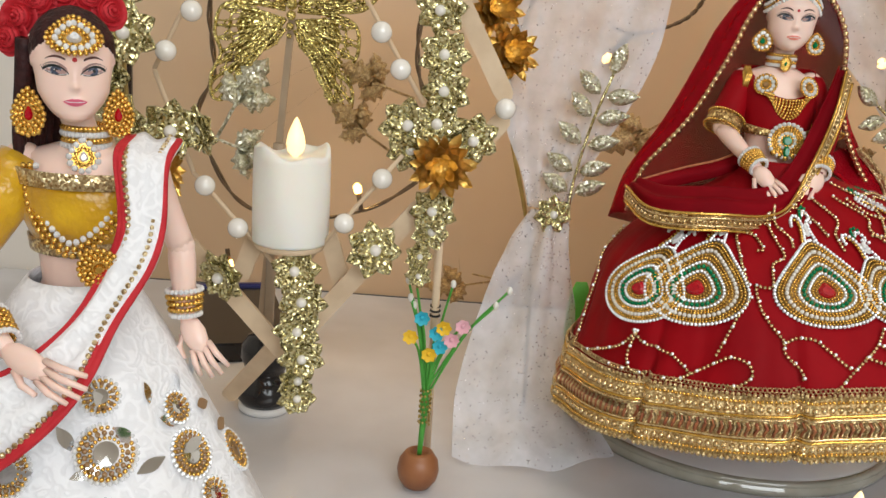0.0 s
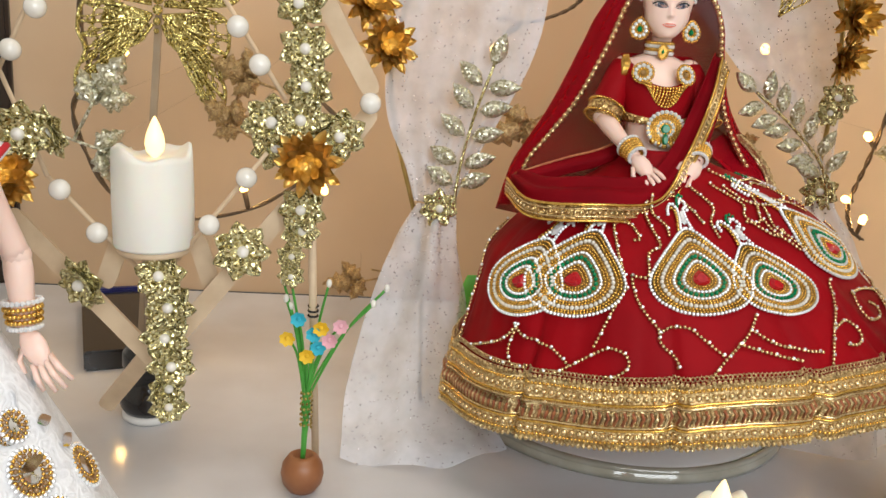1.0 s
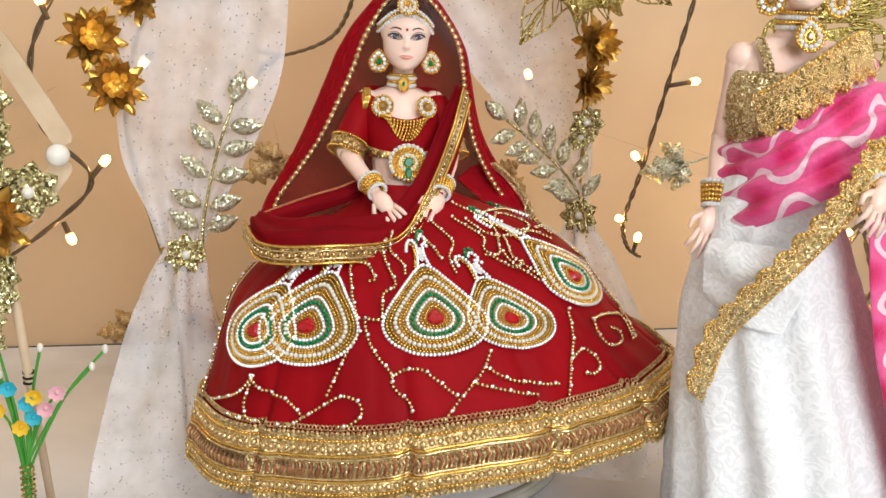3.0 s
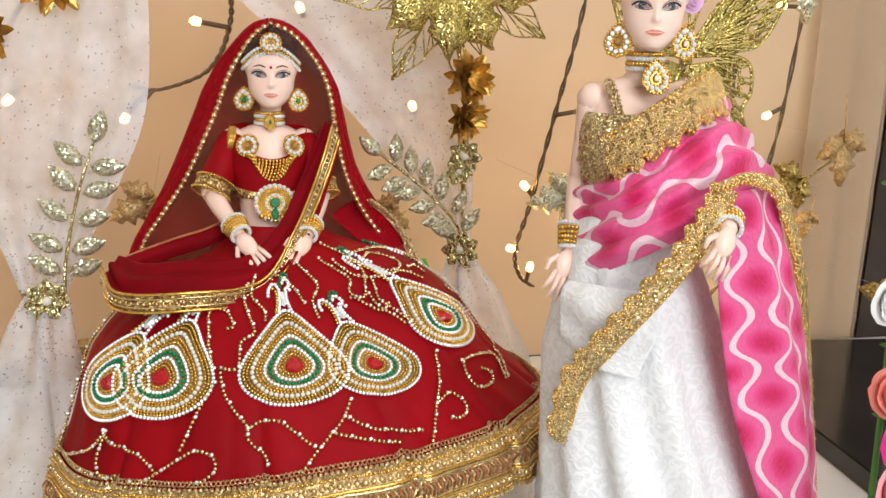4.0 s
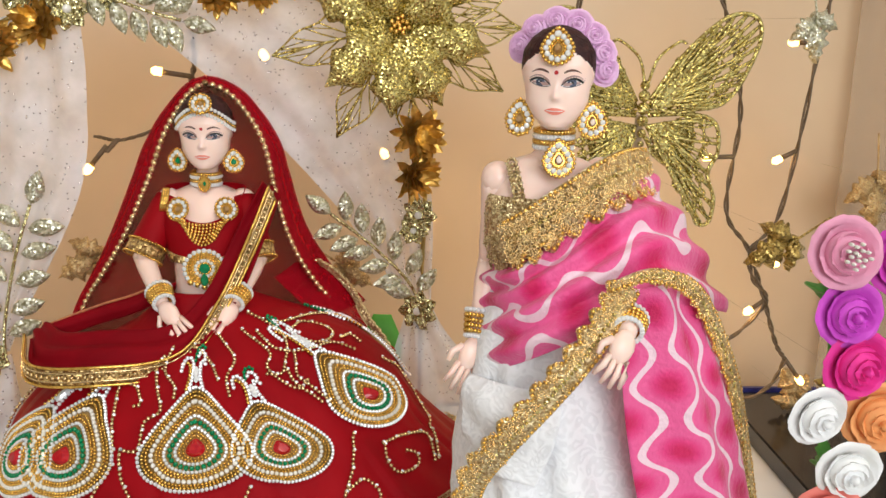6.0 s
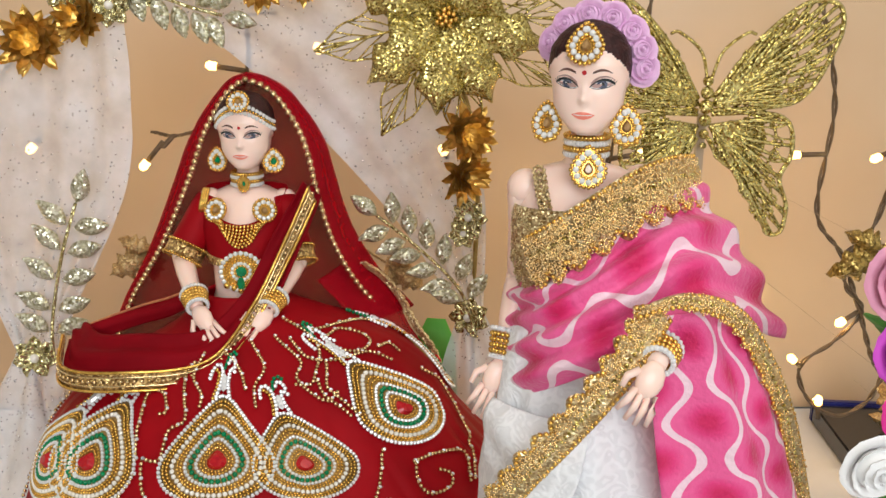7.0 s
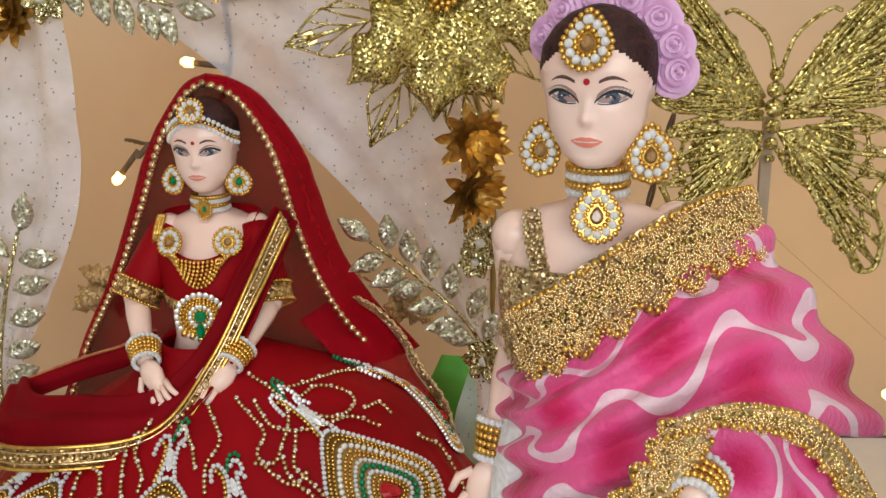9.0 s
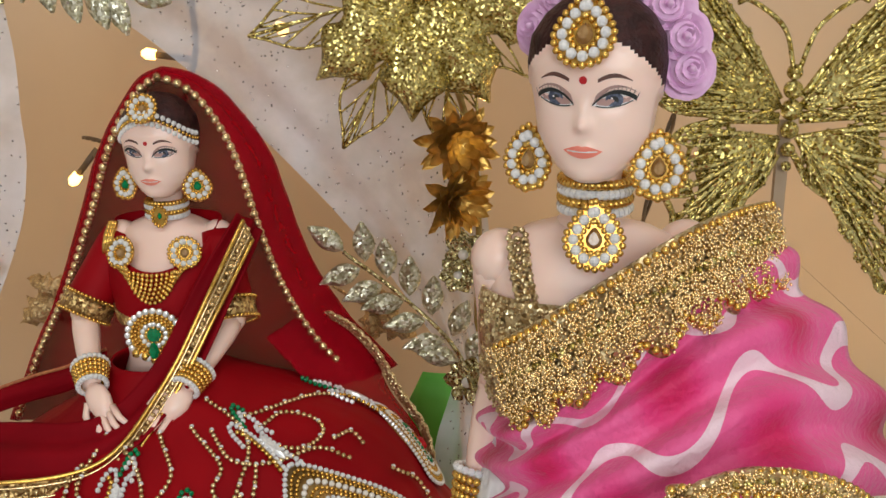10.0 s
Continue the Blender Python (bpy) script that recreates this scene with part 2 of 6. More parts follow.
def printed_chiffon():
    """Pink chiffon with white waving lines and deep magenta ovals between them."""
    m = mat("printed_pink_chiffon", (0.8, 0.12, 0.32), 0.6, bump=0.5, bump_scale=420, sheen=0.2)
    nt = m.node_tree
    b = nt.nodes["Principled BSDF"]

    def calc(op, a, c=None, d=None):
        n = nt.nodes.new("ShaderNodeMath")
        n.operation = op
        for k, v in enumerate((a, c, d)):
            if v is None:
                continue
            if isinstance(v, (int, float)):
                n.inputs[k].default_value = v
            else:
                nt.links.new(v, n.inputs[k])
        return n.outputs[0]

    uv = nt.nodes.new("ShaderNodeUVMap")
    sep = nt.nodes.new("ShaderNodeSeparateXYZ")
    nt.links.new(uv.outputs["UV"], sep.inputs[0])
    along, across = calc("MULTIPLY", sep.outputs[0], 1.35), calc("MULTIPLY", sep.outputs[1], 2.7)
    wob = nt.nodes.new("ShaderNodeTexNoise")
    wob.inputs["Scale"].default_value = 1.3
    nt.links.new(uv.outputs["UV"], wob.inputs["Vector"])
    along = calc("ADD", along, calc("MULTIPLY", wob.outputs["Fac"], 0.35))
    t = calc("PINGPONG", across, 1.0)
    line = calc("ADD", 0.5, calc("MULTIPLY", calc("COSINE", calc("MULTIPLY", along, 6.2832)), 0.27))
    gap = calc("ABSOLUTE", calc("SUBTRACT", t, line))
    white = calc("LESS_THAN", gap, 0.088)
    va = calc("SUBTRACT", calc("FRACT", calc("ADD", along, 0.5)), 0.5)
    vb = calc("SUBTRACT", calc("FRACT", along), 0.5)
    d1 = calc("SQRT", calc("ADD", calc("POWER", calc("DIVIDE", t, 0.5), 2), calc("POWER", calc("DIVIDE", va, 0.27), 2)))
    d2 = calc("SQRT", calc("ADD", calc("POWER", calc("DIVIDE", calc("SUBTRACT", 1.0, t), 0.5), 2), calc("POWER", calc("DIVIDE", vb, 0.27), 2)))
    d = calc("MINIMUM", d1, d2)
    ramp = nt.nodes.new("ShaderNodeValToRGB")
    e = ramp.color_ramp.elements
    e[0].position, e[0].color = 0.28, (0.60, 0.004, 0.10, 1)
    e[1].position, e[1].color = 1.0, (0.80, 0.10, 0.30, 1)
    k = e.new(0.62)
    k.color = (0.72, 0.03, 0.19, 1)
    nt.links.new(d, ramp.inputs["Fac"])
    mx = nt.nodes.new("ShaderNodeMix")
    mx.data_type = "RGBA"
    nt.links.new(white, mx.inputs["Factor"])
    nt.links.new(ramp.outputs["Color"], mx.inputs["A"])
    mx.inputs["B"].default_value = (0.86, 0.62, 0.70, 1)
    nt.links.new(mx.outputs["Result"], b.inputs["Base Color"])
    return m


M_PRINT = printed_chiffon()


def flower_lace():
    """White lace with raised rounded petals on a finer net."""
    m = mat("white_flower_lace", (0.88, 0.88, 0.9), 0.9, spec=0.1)
    nt = m.node_tree
    b = nt.nodes["Principled BSDF"]
    tc = nt.nodes.new("ShaderNodeTexCoord")
    bend = nt.nodes.new("ShaderNodeTexNoise")
    bend.inputs["Scale"].default_value = 60
    nt.links.new(tc.outputs["Object"], bend.inputs["Vector"])
    mx = nt.nodes.new("ShaderNodeMix")
    mx.data_type = "VECTOR"
    mx.inputs["Factor"].default_value = 0.02
    nt.links.new(tc.outputs["Object"], mx.inputs[4])
    nt.links.new(bend.outputs["Color"], mx.inputs[5])
    big, fine = nt.nodes.new("ShaderNodeTexVoronoi"), nt.nodes.new("ShaderNodeTexVoronoi")
    big.feature, big.inputs["Scale"].default_value = "SMOOTH_F1", 210
    fine.inputs["Scale"].default_value = 620
    nt.links.new(mx.outputs[1], big.inputs["Vector"])
    nt.links.new(tc.outputs["Object"], fine.inputs["Vector"])
    wave = nt.nodes.new("ShaderNodeMath")
    wave.operation = "SINE"
    mul = nt.nodes.new("ShaderNodeMath")
    mul.operation = "MULTIPLY"
    mul.inputs[1].default_value = 15.0
    nt.links.new(big.outputs["Distance"], mul.inputs[0])
    nt.links.new(mul.outputs[0], wave.inputs[0])
    add = nt.nodes.new("ShaderNodeMath")
    add.operation = "MULTIPLY_ADD"
    add.inputs[1].default_value = 0.6
    nt.links.new(fine.outputs["Distance"], add.inputs[0])
    nt.links.new(wave.outputs[0], add.inputs[2])
    bp = nt.nodes.new("ShaderNodeBump")
    bp.inputs["Strength"].default_value = 0.22
    bp.inputs["Distance"].default_value = 0.0010
    nt.links.new(add.outputs[0], bp.inputs["Height"])
    nt.links.new(bp.outputs["Normal"], b.inputs["Normal"])
    r = nt.nodes.new("ShaderNodeValToRGB")
    r.color_ramp.elements[0].color = (0.84, 0.84, 0.86, 1)
    r.color_ramp.elements[1].color = (0.92, 0.92, 0.94, 1)
    nt.links.new(add.outputs[0], r.inputs["Fac"])
    nt.links.new(r.outputs["Color"], b.inputs["Base Color"])
    return m


M_LACEWHITE = flower_lace()

# ---- structure ----
bm = bmesh.new(); box(bm, -1.3, 1.9, 0.14, 0.89, -0.04, 0.0, 0.004)
tagged(mesh_object("floor", bm, M_MARBLE, smooth=False), "polished white marble ledge with faint grey clouding", "floor", kind="structure")
bm = bmesh.new(); box(bm, -0.285, 0.905, 0.89, 0.98, 0.0, 1.0)
tagged(mesh_object("wall_north", bm, M_WALL, smooth=False), "glossy peach-beige painted wall behind the dolls", "wall", kind="structure")
for name, x0, x1 in (("trim_west", -0.36, -0.285), ("trim_east", 0.905, 0.98)):
    bm = bmesh.new(); box(bm, x0, x1, 0.883, 0.98, 0.0, 1.0, 0.003)
    tagged(mesh_object(name, bm, M_DARK, smooth=False), "dark brown laminate upright beside the niche", "trim", kind="structure")
for name, x0, x1, y0, y1 in (("wall_west", -1.4, -1.3, -1.2, 0.98), ("wall_east", 1.9, 2.0, -1.2, 0.98), ("wall_south", -1.3, 1.9, -1.3, -1.2), ("wall_northwest", -1.3, -0.36, 0.89, 0.98), ("wall_northeast", 0.98, 1.9, 0.89, 0.98)):
    bm = bmesh.new(); box(bm, x0, x1, y0, y1, -0.75, 2.3)
    tagged(mesh_object(name, bm, M_CEIL, smooth=False), "plain pale painted room wall", "wall", kind="structure")
bm = bmesh.new(); box(bm, -0.36, 0.98, 0.89, 0.98, 1.0, 2.3)
tagged(mesh_object("wall_upper", bm, M_CEIL, smooth=False), "plain pale painted wall above the niche", "wall", kind="structure")
bm = bmesh.new(); box(bm, -1.4, 2.0, -1.3, 0.98, 2.3, 2.4)
tagged(mesh_object("ceiling", bm, M_CEIL, smooth=False), "plain pale painted ceiling", "ceiling", kind="structure")
bm = bmesh.new(); box(bm, -1.3, 1.9, 0.17, 0.89, -0.75, -0.04)
tagged(mesh_object("ledge_base", bm, M_CEIL, smooth=False), "plain pale base under the marble ledge", "base", kind="structure")
bm = bmesh.new(); box(bm, -1.4, 2.0, -1.3, 0.98, -0.80, -0.75)
tagged(mesh_object("room_floor", bm, M_MARBLE, smooth=False), "polished pale stone room floor", "floor", kind="structure")

# ---- dolls ----
M_SHADOW = mat("eyelid_paint", (0.5, 0.3, 0.26), 0.4, colour2=(0.42, 0.26, 0.24), scale=200)
HEAD = [(0.0, 0.10, 0.20, 0.03), (0.03, 0.152, 0.255, 0.08), (0.08, 0.203, 0.288, 0.13), (0.16, 0.264, 0.302, 0.2), (0.26, 0.316, 0.312, 0.3),
        (0.38, 0.33, 0.32, 0.38), (0.5, 0.352, 0.33, 0.42), (0.63, 0.362, 0.335, 0.43), (0.76, 0.345, 0.30, 0.4), (0.87, 0.275, 0.23, 0.32),
        (0.95, 0.18, 0.14, 0.2), (0.99, 0.07, 0.06, 0.08), (1.0, 0.01, 0.01, 0.01)]


def head_at(z):
    for a, b in zip(HEAD, HEAD[1:]):
        if z <= b[0]:
            k = (z - a[0]) / (b[0] - a[0])
            return [p + (q - p) * k for p, q in zip(a[1:], b[1:])]
    return HEAD[-1][1:]


def face_y(x, z):
    """The front of the face, in head heights."""
    w, f, _ = head_at(z)
    y = -f * max(0.0, 1 - min(1, abs(x / w)) ** 2.3) ** (1 / 2.3)
    g = lambda cx, cz, sx, sz: math.exp(-((x - cx) / sx) ** 2 - ((z - cz) / sz) ** 2)
    y -= 0.055 * g(0, 0.325, 0.038, 0.034) + 0.03 * g(0, 0.395, 0.03, 0.075)
    y -= 0.022 * g(0, 0.196, 0.075, 0.035) + 0.018 * g(0, 0.04, 0.08, 0.04)
    y += 0.022 * (g(-0.15, 0.455, 0.08, 0.05) + g(0.15, 0.455, 0.08, 0.05))
    return y


def doll_mesh(name, label, chin, height, yaw, tilt, neck_base, torso, arms, loc, lips=None):
    """A doll as one mesh: head with painted face, neck, torso, jointed arms and small hands."""
    bm = bmesh.new()
    mh = Matrix.Translation(chin) @ pose(0, 0, 0, tilt, 0, yaw) @ Matrix.Diagonal((height, height, height, 1))
    n, rows = 96, 80
    grid = []
    for j in range(rows + 1):
        z = 0.5 - 0.5 * math.cos(math.pi * j / rows)
        w, f, bk = head_at(z)
        line = []
        for i in range(n):
            a = 2 * math.pi * i / n
            x = w * math.sin(a) * (0.985 + 0.015 * math.cos(2 * a))
            y = face_y(x, z) if math.cos(a) > 0.02 else -bk * math.cos(a)
            if math.cos(a) > 0.02 and abs(x) > w * 0.97:
                y = -f * math.cos(a)
            line.append(bm.verts.new((x, y, z)))
        grid.append(line)
    for j in range(rows):
        for i in range(n):
            k = (i + 1) % n
            fc = bm.faces.new((grid[j][i], grid[j][k], grid[j + 1][k], grid[j + 1][i]))
            c = fc.calc_center_median()
            back = c.y + 0.33
            fc.material_index = 1 if c.z > 0.78 - 0.6 * back - 0.5 * max(0, abs(c.x) - 0.16) and c.z > 0.24 and back > 0.02 else 0
            if fc.material_index:
                for v in fc.verts:
                    v.tag = True
    for line in grid:
        for v in line:
            if v.tag:
                v.co.x *= 1.045
                v.co.y = v.co.y * 1.045 + 0.004
                v.co.z = 0.5 + (v.co.z - 0.5) * 1.035

    def patch(points, off, index):
        vs = [bm.verts.new((x, face_y(x, z) - off, z)) for x, z in points]
        cx, cz = sum(p[0] for p in points) / len(points), sum(p[1] for p in points) / len(points)
        c = bm.verts.new((cx, face_y(cx, cz) - off, cz))
        for a, b in zip(vs, vs[1:] + vs[:1]):
            bm.faces.new((a, b, c)).material_index = index

    def stroke(points, widths, off, index):
        up = [bm.verts.new((x, face_y(x, z + w) - off, z + w)) for (x, z), w in zip(points, widths)]
        lo = [bm.verts.new((x, face_y(x, z - w) - off, z - w)) for (x, z), w in zip(points, widths)]
        for i in range(len(points) - 1):
            bm.faces.new((lo[i], lo[i + 1], up[i + 1], up[i])).material_index = index

    for s in (-1, 1):
        ex, ez = 0.155 * s, 0.455
        lid = lambda k: (ex + s * 0.106 * k, ez + 0.017 * k)
        upper = [(lid(-1 + k / 6)[0], lid(-1 + k / 6)[1] + 0.052 * (1 - (-1 + k / 6) ** 2)) for k in range(13)]
        lower = [(lid(1 - k / 6)[0], lid(1 - k / 6)[1] - 0.026 * (1 - (1 - k / 6) ** 2)) for k in range(1, 12)]
        patch([(x * 1.0, z + 0.034 if z > lid(0)[1] else z) for x, z in upper + lower], 0.002, 8)
        patch(upper + lower, 0.003, 3)
        patch([(ex + 0.044 * math.cos(q / 16 * 6.283), ez + 0.012 + 0.041 * math.sin(q / 16 * 6.283)) for q in range(16)], 0.005, 4)
        patch([(ex + 0.021 * math.cos(q / 12 * 6.283), ez + 0.010 + 0.020 * math.sin(q / 12 * 6.283)) for q in range(12)], 0.0065, 5)
        # small white glint painted on the iris
        patch([(ex - 0.012 + 0.006 * math.cos(q / 8 * 6.283), ez + 0.018 + 0.006 * math.sin(q / 8 * 6.283)) for q in range(8)], 0.008, 3)
        stroke(upper, [0.006 + 0.008 * k / 12 for k in range(13)], 0.0075, 5)
        stroke(lower, [0.0035] * 11, 0.0075, 5)
        for k in range(2, 13):
            x0, z0 = upper[k]
            d = (k - 5) / 8
            stroke([(x0, z0), (x0 + s * (0.012 * d + 0.004), z0 + 0.036)], [0.007, 0.0015], 0.009, 5)
        brow = [(s * (0.075 + 0.165 * k / 10), 0.552 + 0.045 * math.sin(math.pi * min(1, k / 10 * 0.75 + 0.08)) - 0.012 * k / 10) for k in range(11)]
        stroke(brow, [0.0095 + 0.005 * math.sin(3.14 * k / 10) - 0.007 * k / 10 for k in range(11)], 0.003, 6)
    top = [(-0.105 + 0.021 * k, 0.195 + 0.030 * (1 - abs((-5 + k) / 5) ** 1.6) - (0.006 if k == 5 else 0)) for k in range(11)]
    low = [(0.105 - 0.021 * k, 0.195 - 0.042 * (1 - abs((5 - k) / 5) ** 2)) for k in range(1, 10)]
    patch(top + low, 0.004, 2)
    stroke([(-0.08 + 0.016 * k, 0.195 - 0.003 * math.sin(k / 10 * 3.14)) for k in range(11)], [0.0032] * 11, 0.0065, 3)
    patch([(0.021 * math.cos(q / 14 * 6.283), 0.565 + 0.021 * math.sin(q / 14 * 6.283)) for q in range(14)], 0.006, 7)
    add_matrix(bm, 0, mh)
    chin_in = mh @ Vector((0, 0.06, 0.12))
    tube(bm, curve([chin_in, (chin_in + Vector(neck_base)) / 2, neck_base], 8), 0.0068, 16, 0, [1.0, 0.97, 0.95, 0.94, 0.95, 0.98, 1.05, 1.2, 1.5])
    loft(bm, [ring(c, rx, ry, 28) for c, rx, ry in torso])
    hip = Vector(torso[0][0])
    for s in (-1, 1):
        tube(bm, [hip + Vector((s * 0.013, 0, 0.006)), Vector((hip.x + s * 0.012, hip.y, hip.z * 0.5)), Vector((hip.x + s * 0.011, hip.y, loc))], 0.011, 12, 0, [1.15, 0.8, 0.5])
    for sh, el, wr, tip, curl in arms:
        sh, el, wr, tip = Vector(sh), Vector(el), Vector(wr), Vector(tip)
        ball(bm, sh, 0.0079, 0, 14, 10)
        tube(bm, [sh.lerp(el, k / 8) for k in range(9)], 0.0069, 12, 0, [1.08, 1.08, 1.0, 0.94, 0.9, 0.88, 0.86, 0.84, 0.8])
        ball(bm, el, 0.0060, 0, 12, 8)
        tube(bm, [el.lerp(wr, k / 8) for k in range(9)], 0.0057, 12, 0, [0.95, 1.02, 1.03, 0.98, 0.92, 0.84, 0.76, 0.7, 0.66])
        d = (tip - wr)
        length = d.length
        d.normalize()
        side = d.cross(Vector((0, -1, 0.2))).normalized()
        nrm = side.cross(d)
        palm = wr + d * (length * 0.28)
        mm = Matrix((side, d, nrm)).transposed().to_4x4()
        ball(bm, palm, (0.0054, length * 0.34, 0.0034), 0, 12, 8, mm)
        for q in range(4):
            base = palm + side * (q - 1.5) * 0.0026 + d * length * 0.22
            reach = length * (0.5, 0.56, 0.53, 0.42)[q]
            fan = side * (q - 1.5) * 0.0008
            tube(bm, [base, base + d * reach * 0.5 + fan + nrm * 0.0012, base + d * reach + fan * 2 - nrm * curl], 0.0014, 8, 0, [1.05, 1, 0.7])
        tb = palm + side * 0.0048 - d * length * 0.08
        tube(bm, [tb, tb + side * 0.0036 + d * length * 0.16, tb + side * 0.004 + d * length * 0.36], 0.0015, 8, 0, [1.1, 1, 0.7])
    ob = mesh_object(name, bm, [M_SKIN, M_HAIR, lips or M_LIPS, M_EYEWHITE, M_IRIS, M_LASH, M_BROW, M_BINDI, M_SHADOW])
    return tagged(ob, label, "doll")


def drop(kind, w, h, n=40):
    """Outline of a jewel, facing -y: a tear with its point up, or a round."""
    out = []
    for k in range(n):
        a = 2 * math.pi * k / n
        if kind == "tear":
            x = math.sin(a) * (1 - 0.45 * max(0, math.cos(a)) ** 1.2)
            out.append(Vector((w * x, 0, h * (math.cos(a) * (1.15 if math.cos(a) > 0 else 0.92)))))
        else:
            out.append(Vector((w * math.sin(a), 0, h * math.cos(a))))
    return out


def stone(bm, c, w, h, d, kind="round", n=14):
    """A faceted stone set on a plate, facing -y."""
    o = [p + Vector(c) for p in drop(kind, w, h, n)]
    t = [Vector(c) + (p - Vector(c)) * 0.62 + Vector((0, -d, 0)) for p in o]
    loft(bm, [o, t])


def jewel(name, label, category, m, kind, w, h, centre, rows, hang=0, plate=True, group=""):
    """A pendant or ear ornament: backing plate, stone, rows of crystals and gold beads, small hanging beads."""
    ob = thing(name, label, category, m=m, group=group)
    if plate:
        bm = bmesh.new()
        loft(bm, [[p + Vector((0, 0.0008, 0)) for p in drop(kind, w, h)], [p * 1.0 for p in drop(kind, w, h)]])
        part("backing", bm, M_GOLD, ob, smooth=False)
    bm = bmesh.new()
    stone(bm, (0, 0, 0), w * 0.3, h * 0.32, w * 0.22, kind)
    part("stone", bm, centre, ob, smooth=False)
    for f, r, material, nm in rows:
        bm = bmesh.new()
        o = drop(kind, w * f, h * f, 60)
        beads(bm, o + o[:1], r, r * 2.05, 8, 5)
        for v in bm.verts:
            v.co.y -= r * 0.5
        part(nm, bm, material, ob)
    if hang:
        for k in range(hang):
            bm = bmesh.new()
            x = (k - (hang - 1) / 2) / max(1, hang - 1) * w * 1.3
            ball(bm, (x, -0.0006, -h * 0.95 + abs(x) * 0.35), w * 0.17, 0, 8, 6)
            part("hanging_bead", bm, M_GOLD, ob)
    return ob


def hoop(bm, c, axis, radius, r, n=22, flat=1.0):
    ax = Vector(axis).normalized()
    u = ax.cross(Vector((0.3, 0.9, 0.1))).normalized()
    v = ax.cross(u)
    pts = [Vector(c) + u * radius * math.cos(2 * math.pi * k / n) + v * radius * flat * math.sin(2 * math.pi * k / n) for k in range(n)]
    for p in pts:
        ball(bm, p, r, 0, 7, 5)


def bangles(label, wrist, elbow, radius, rows, step=0.0027):
    w, e = Vector(wrist), Vector(elbow)
    d = (e - w).normalized()
    ob = thing("bangle_stack", label, "bangles", wrist)
    for k in range(rows):
        bm = bmesh.new()
        hoop(bm, d * step * k, d, radius + 0.0003 * k, 0.0012, 22)
        part("bangle", bm, M_CRYSTAL if k in (0, rows - 1) else M_GOLD, ob, "rhinestone bangle" if k in (0, rows - 1) else "")
    return ob


def choker(label, c, radius, zs):
    ob = thing("choker_necklace", label, "necklace", c)
    bm = bmesh.new()
    lathe(bm, [(radius, zs[0]), (radius, zs[-1])], n=28)
    part("band", bm, M_GOLD, ob)
    for k, z in enumerate(zs):
        bm = bmesh.new()
        hoop(bm, (0, 0, z), (0, 0, 1), radius + 0.0006, 0.0013, 34)
        part("crystal_row" if k % 2 == 0 else "bead_row", bm, M_CRYSTAL if k % 2 == 0 else M_GOLD, ob)
    return ob


def ear_pair(label, m_head, x, y, z, w, h, centre, rows, hang):
    for s in (-1, 1):
        jewel("earring", label, "earring", m_head @ pose(s * x, y, z, -4, 0, s * 16), "tear", w, h, centre, rows, hang, group="pair of earrings")


# -- doll in the pink and white saree --
P_CHIN, P_H, P_YAW = (0.3890, 0.4445, 0.3200), 0.0435, -20
doll_mesh("doll", "fair vinyl doll with dark maroon rooted hair and red dot", P_CHIN, P_H, P_YAW, 0, (0.389, 0.452, 0.304),
          [((0.392, 0.455, 0.190), 0.030, 0.022), ((0.392, 0.455, 0.215), 0.026, 0.020), ((0.390, 0.455, 0.235), 0.019, 0.0155), ((0.389, 0.454, 0.255), 0.021, 0.017),
           ((0.389, 0.453, 0.275), 0.0265, 0.0195), ((0.391, 0.454, 0.29), 0.0275, 0.0165), ((0.391, 0.455, 0.299), 0.026, 0.0115), ((0.389, 0.453, 0.305), 0.016, 0.009), ((0.389, 0.453, 0.307), 0.008, 0.006)],
          [((0.3665, 0.456, 0.2955), (0.3665, 0.466, 0.2545), (0.3587, 0.453, 0.2195), (0.3485, 0.447, 0.1970), 0.002),
           ((0.415, 0.457, 0.2975), (0.433, 0.440, 0.254), (0.4090, 0.3915, 0.2420), (0.4000, 0.3855, 0.2225), 0.003)], 0.0)
MH = Matrix.Translation(P_CHIN) @ pose(0, 0, 0, 0, 0, P_YAW)
ROWS_RICH = [(0.48, 0.0008, M_GOLD, "bead_row"), (0.72, 0.0013, M_CRYSTAL, "crystal_row"), (1.0, 0.0009, M_GOLD, "bead_edge")]
ear_pair("large gold teardrop earring with rhinestones and amber stone", MH, 0.0158, -0.0035, 0.0035, 0.0063, 0.0074, M_AMBER, ROWS_RICH, 5)
jewel("forehead_ornament", "gold teardrop forehead ornament with rhinestones and amber stone", "hair jewel", MH @ pose(0, -0.0148, 0.0345, -24, 0, 0), "tear", 0.0068, 0.0078, M_AMBER, ROWS_RICH)
choker("rhinestone and gold bead choker round the neck", (0.3900, 0.450, 0.3145), 0.0079, [-0.0036, -0.0012, 0.0012, 0.0036])
jewel("pendant", "gold teardrop pendant with rhinestones and amber stone", "necklace", Matrix.Translation((0.3880, 0.4335, 0.3070)) @ pose(0, 0, 0, -14, 0, P_YAW * 0.5), "tear", 0.0068, 0.0078, M_AMBER, ROWS_RICH)
bangles("stack of gold bead bangles edged with rhinestones", (0.3589, 0.4534, 0.2205), (0.3665, 0.466, 0.2545), 0.0056, 6, 0.0024)
bangles("stack of gold bead bangles edged with rhinestones", (0.4097, 0.3930, 0.2426), (0.433, 0.440, 0.254), 0.0058, 5, 0.0024)


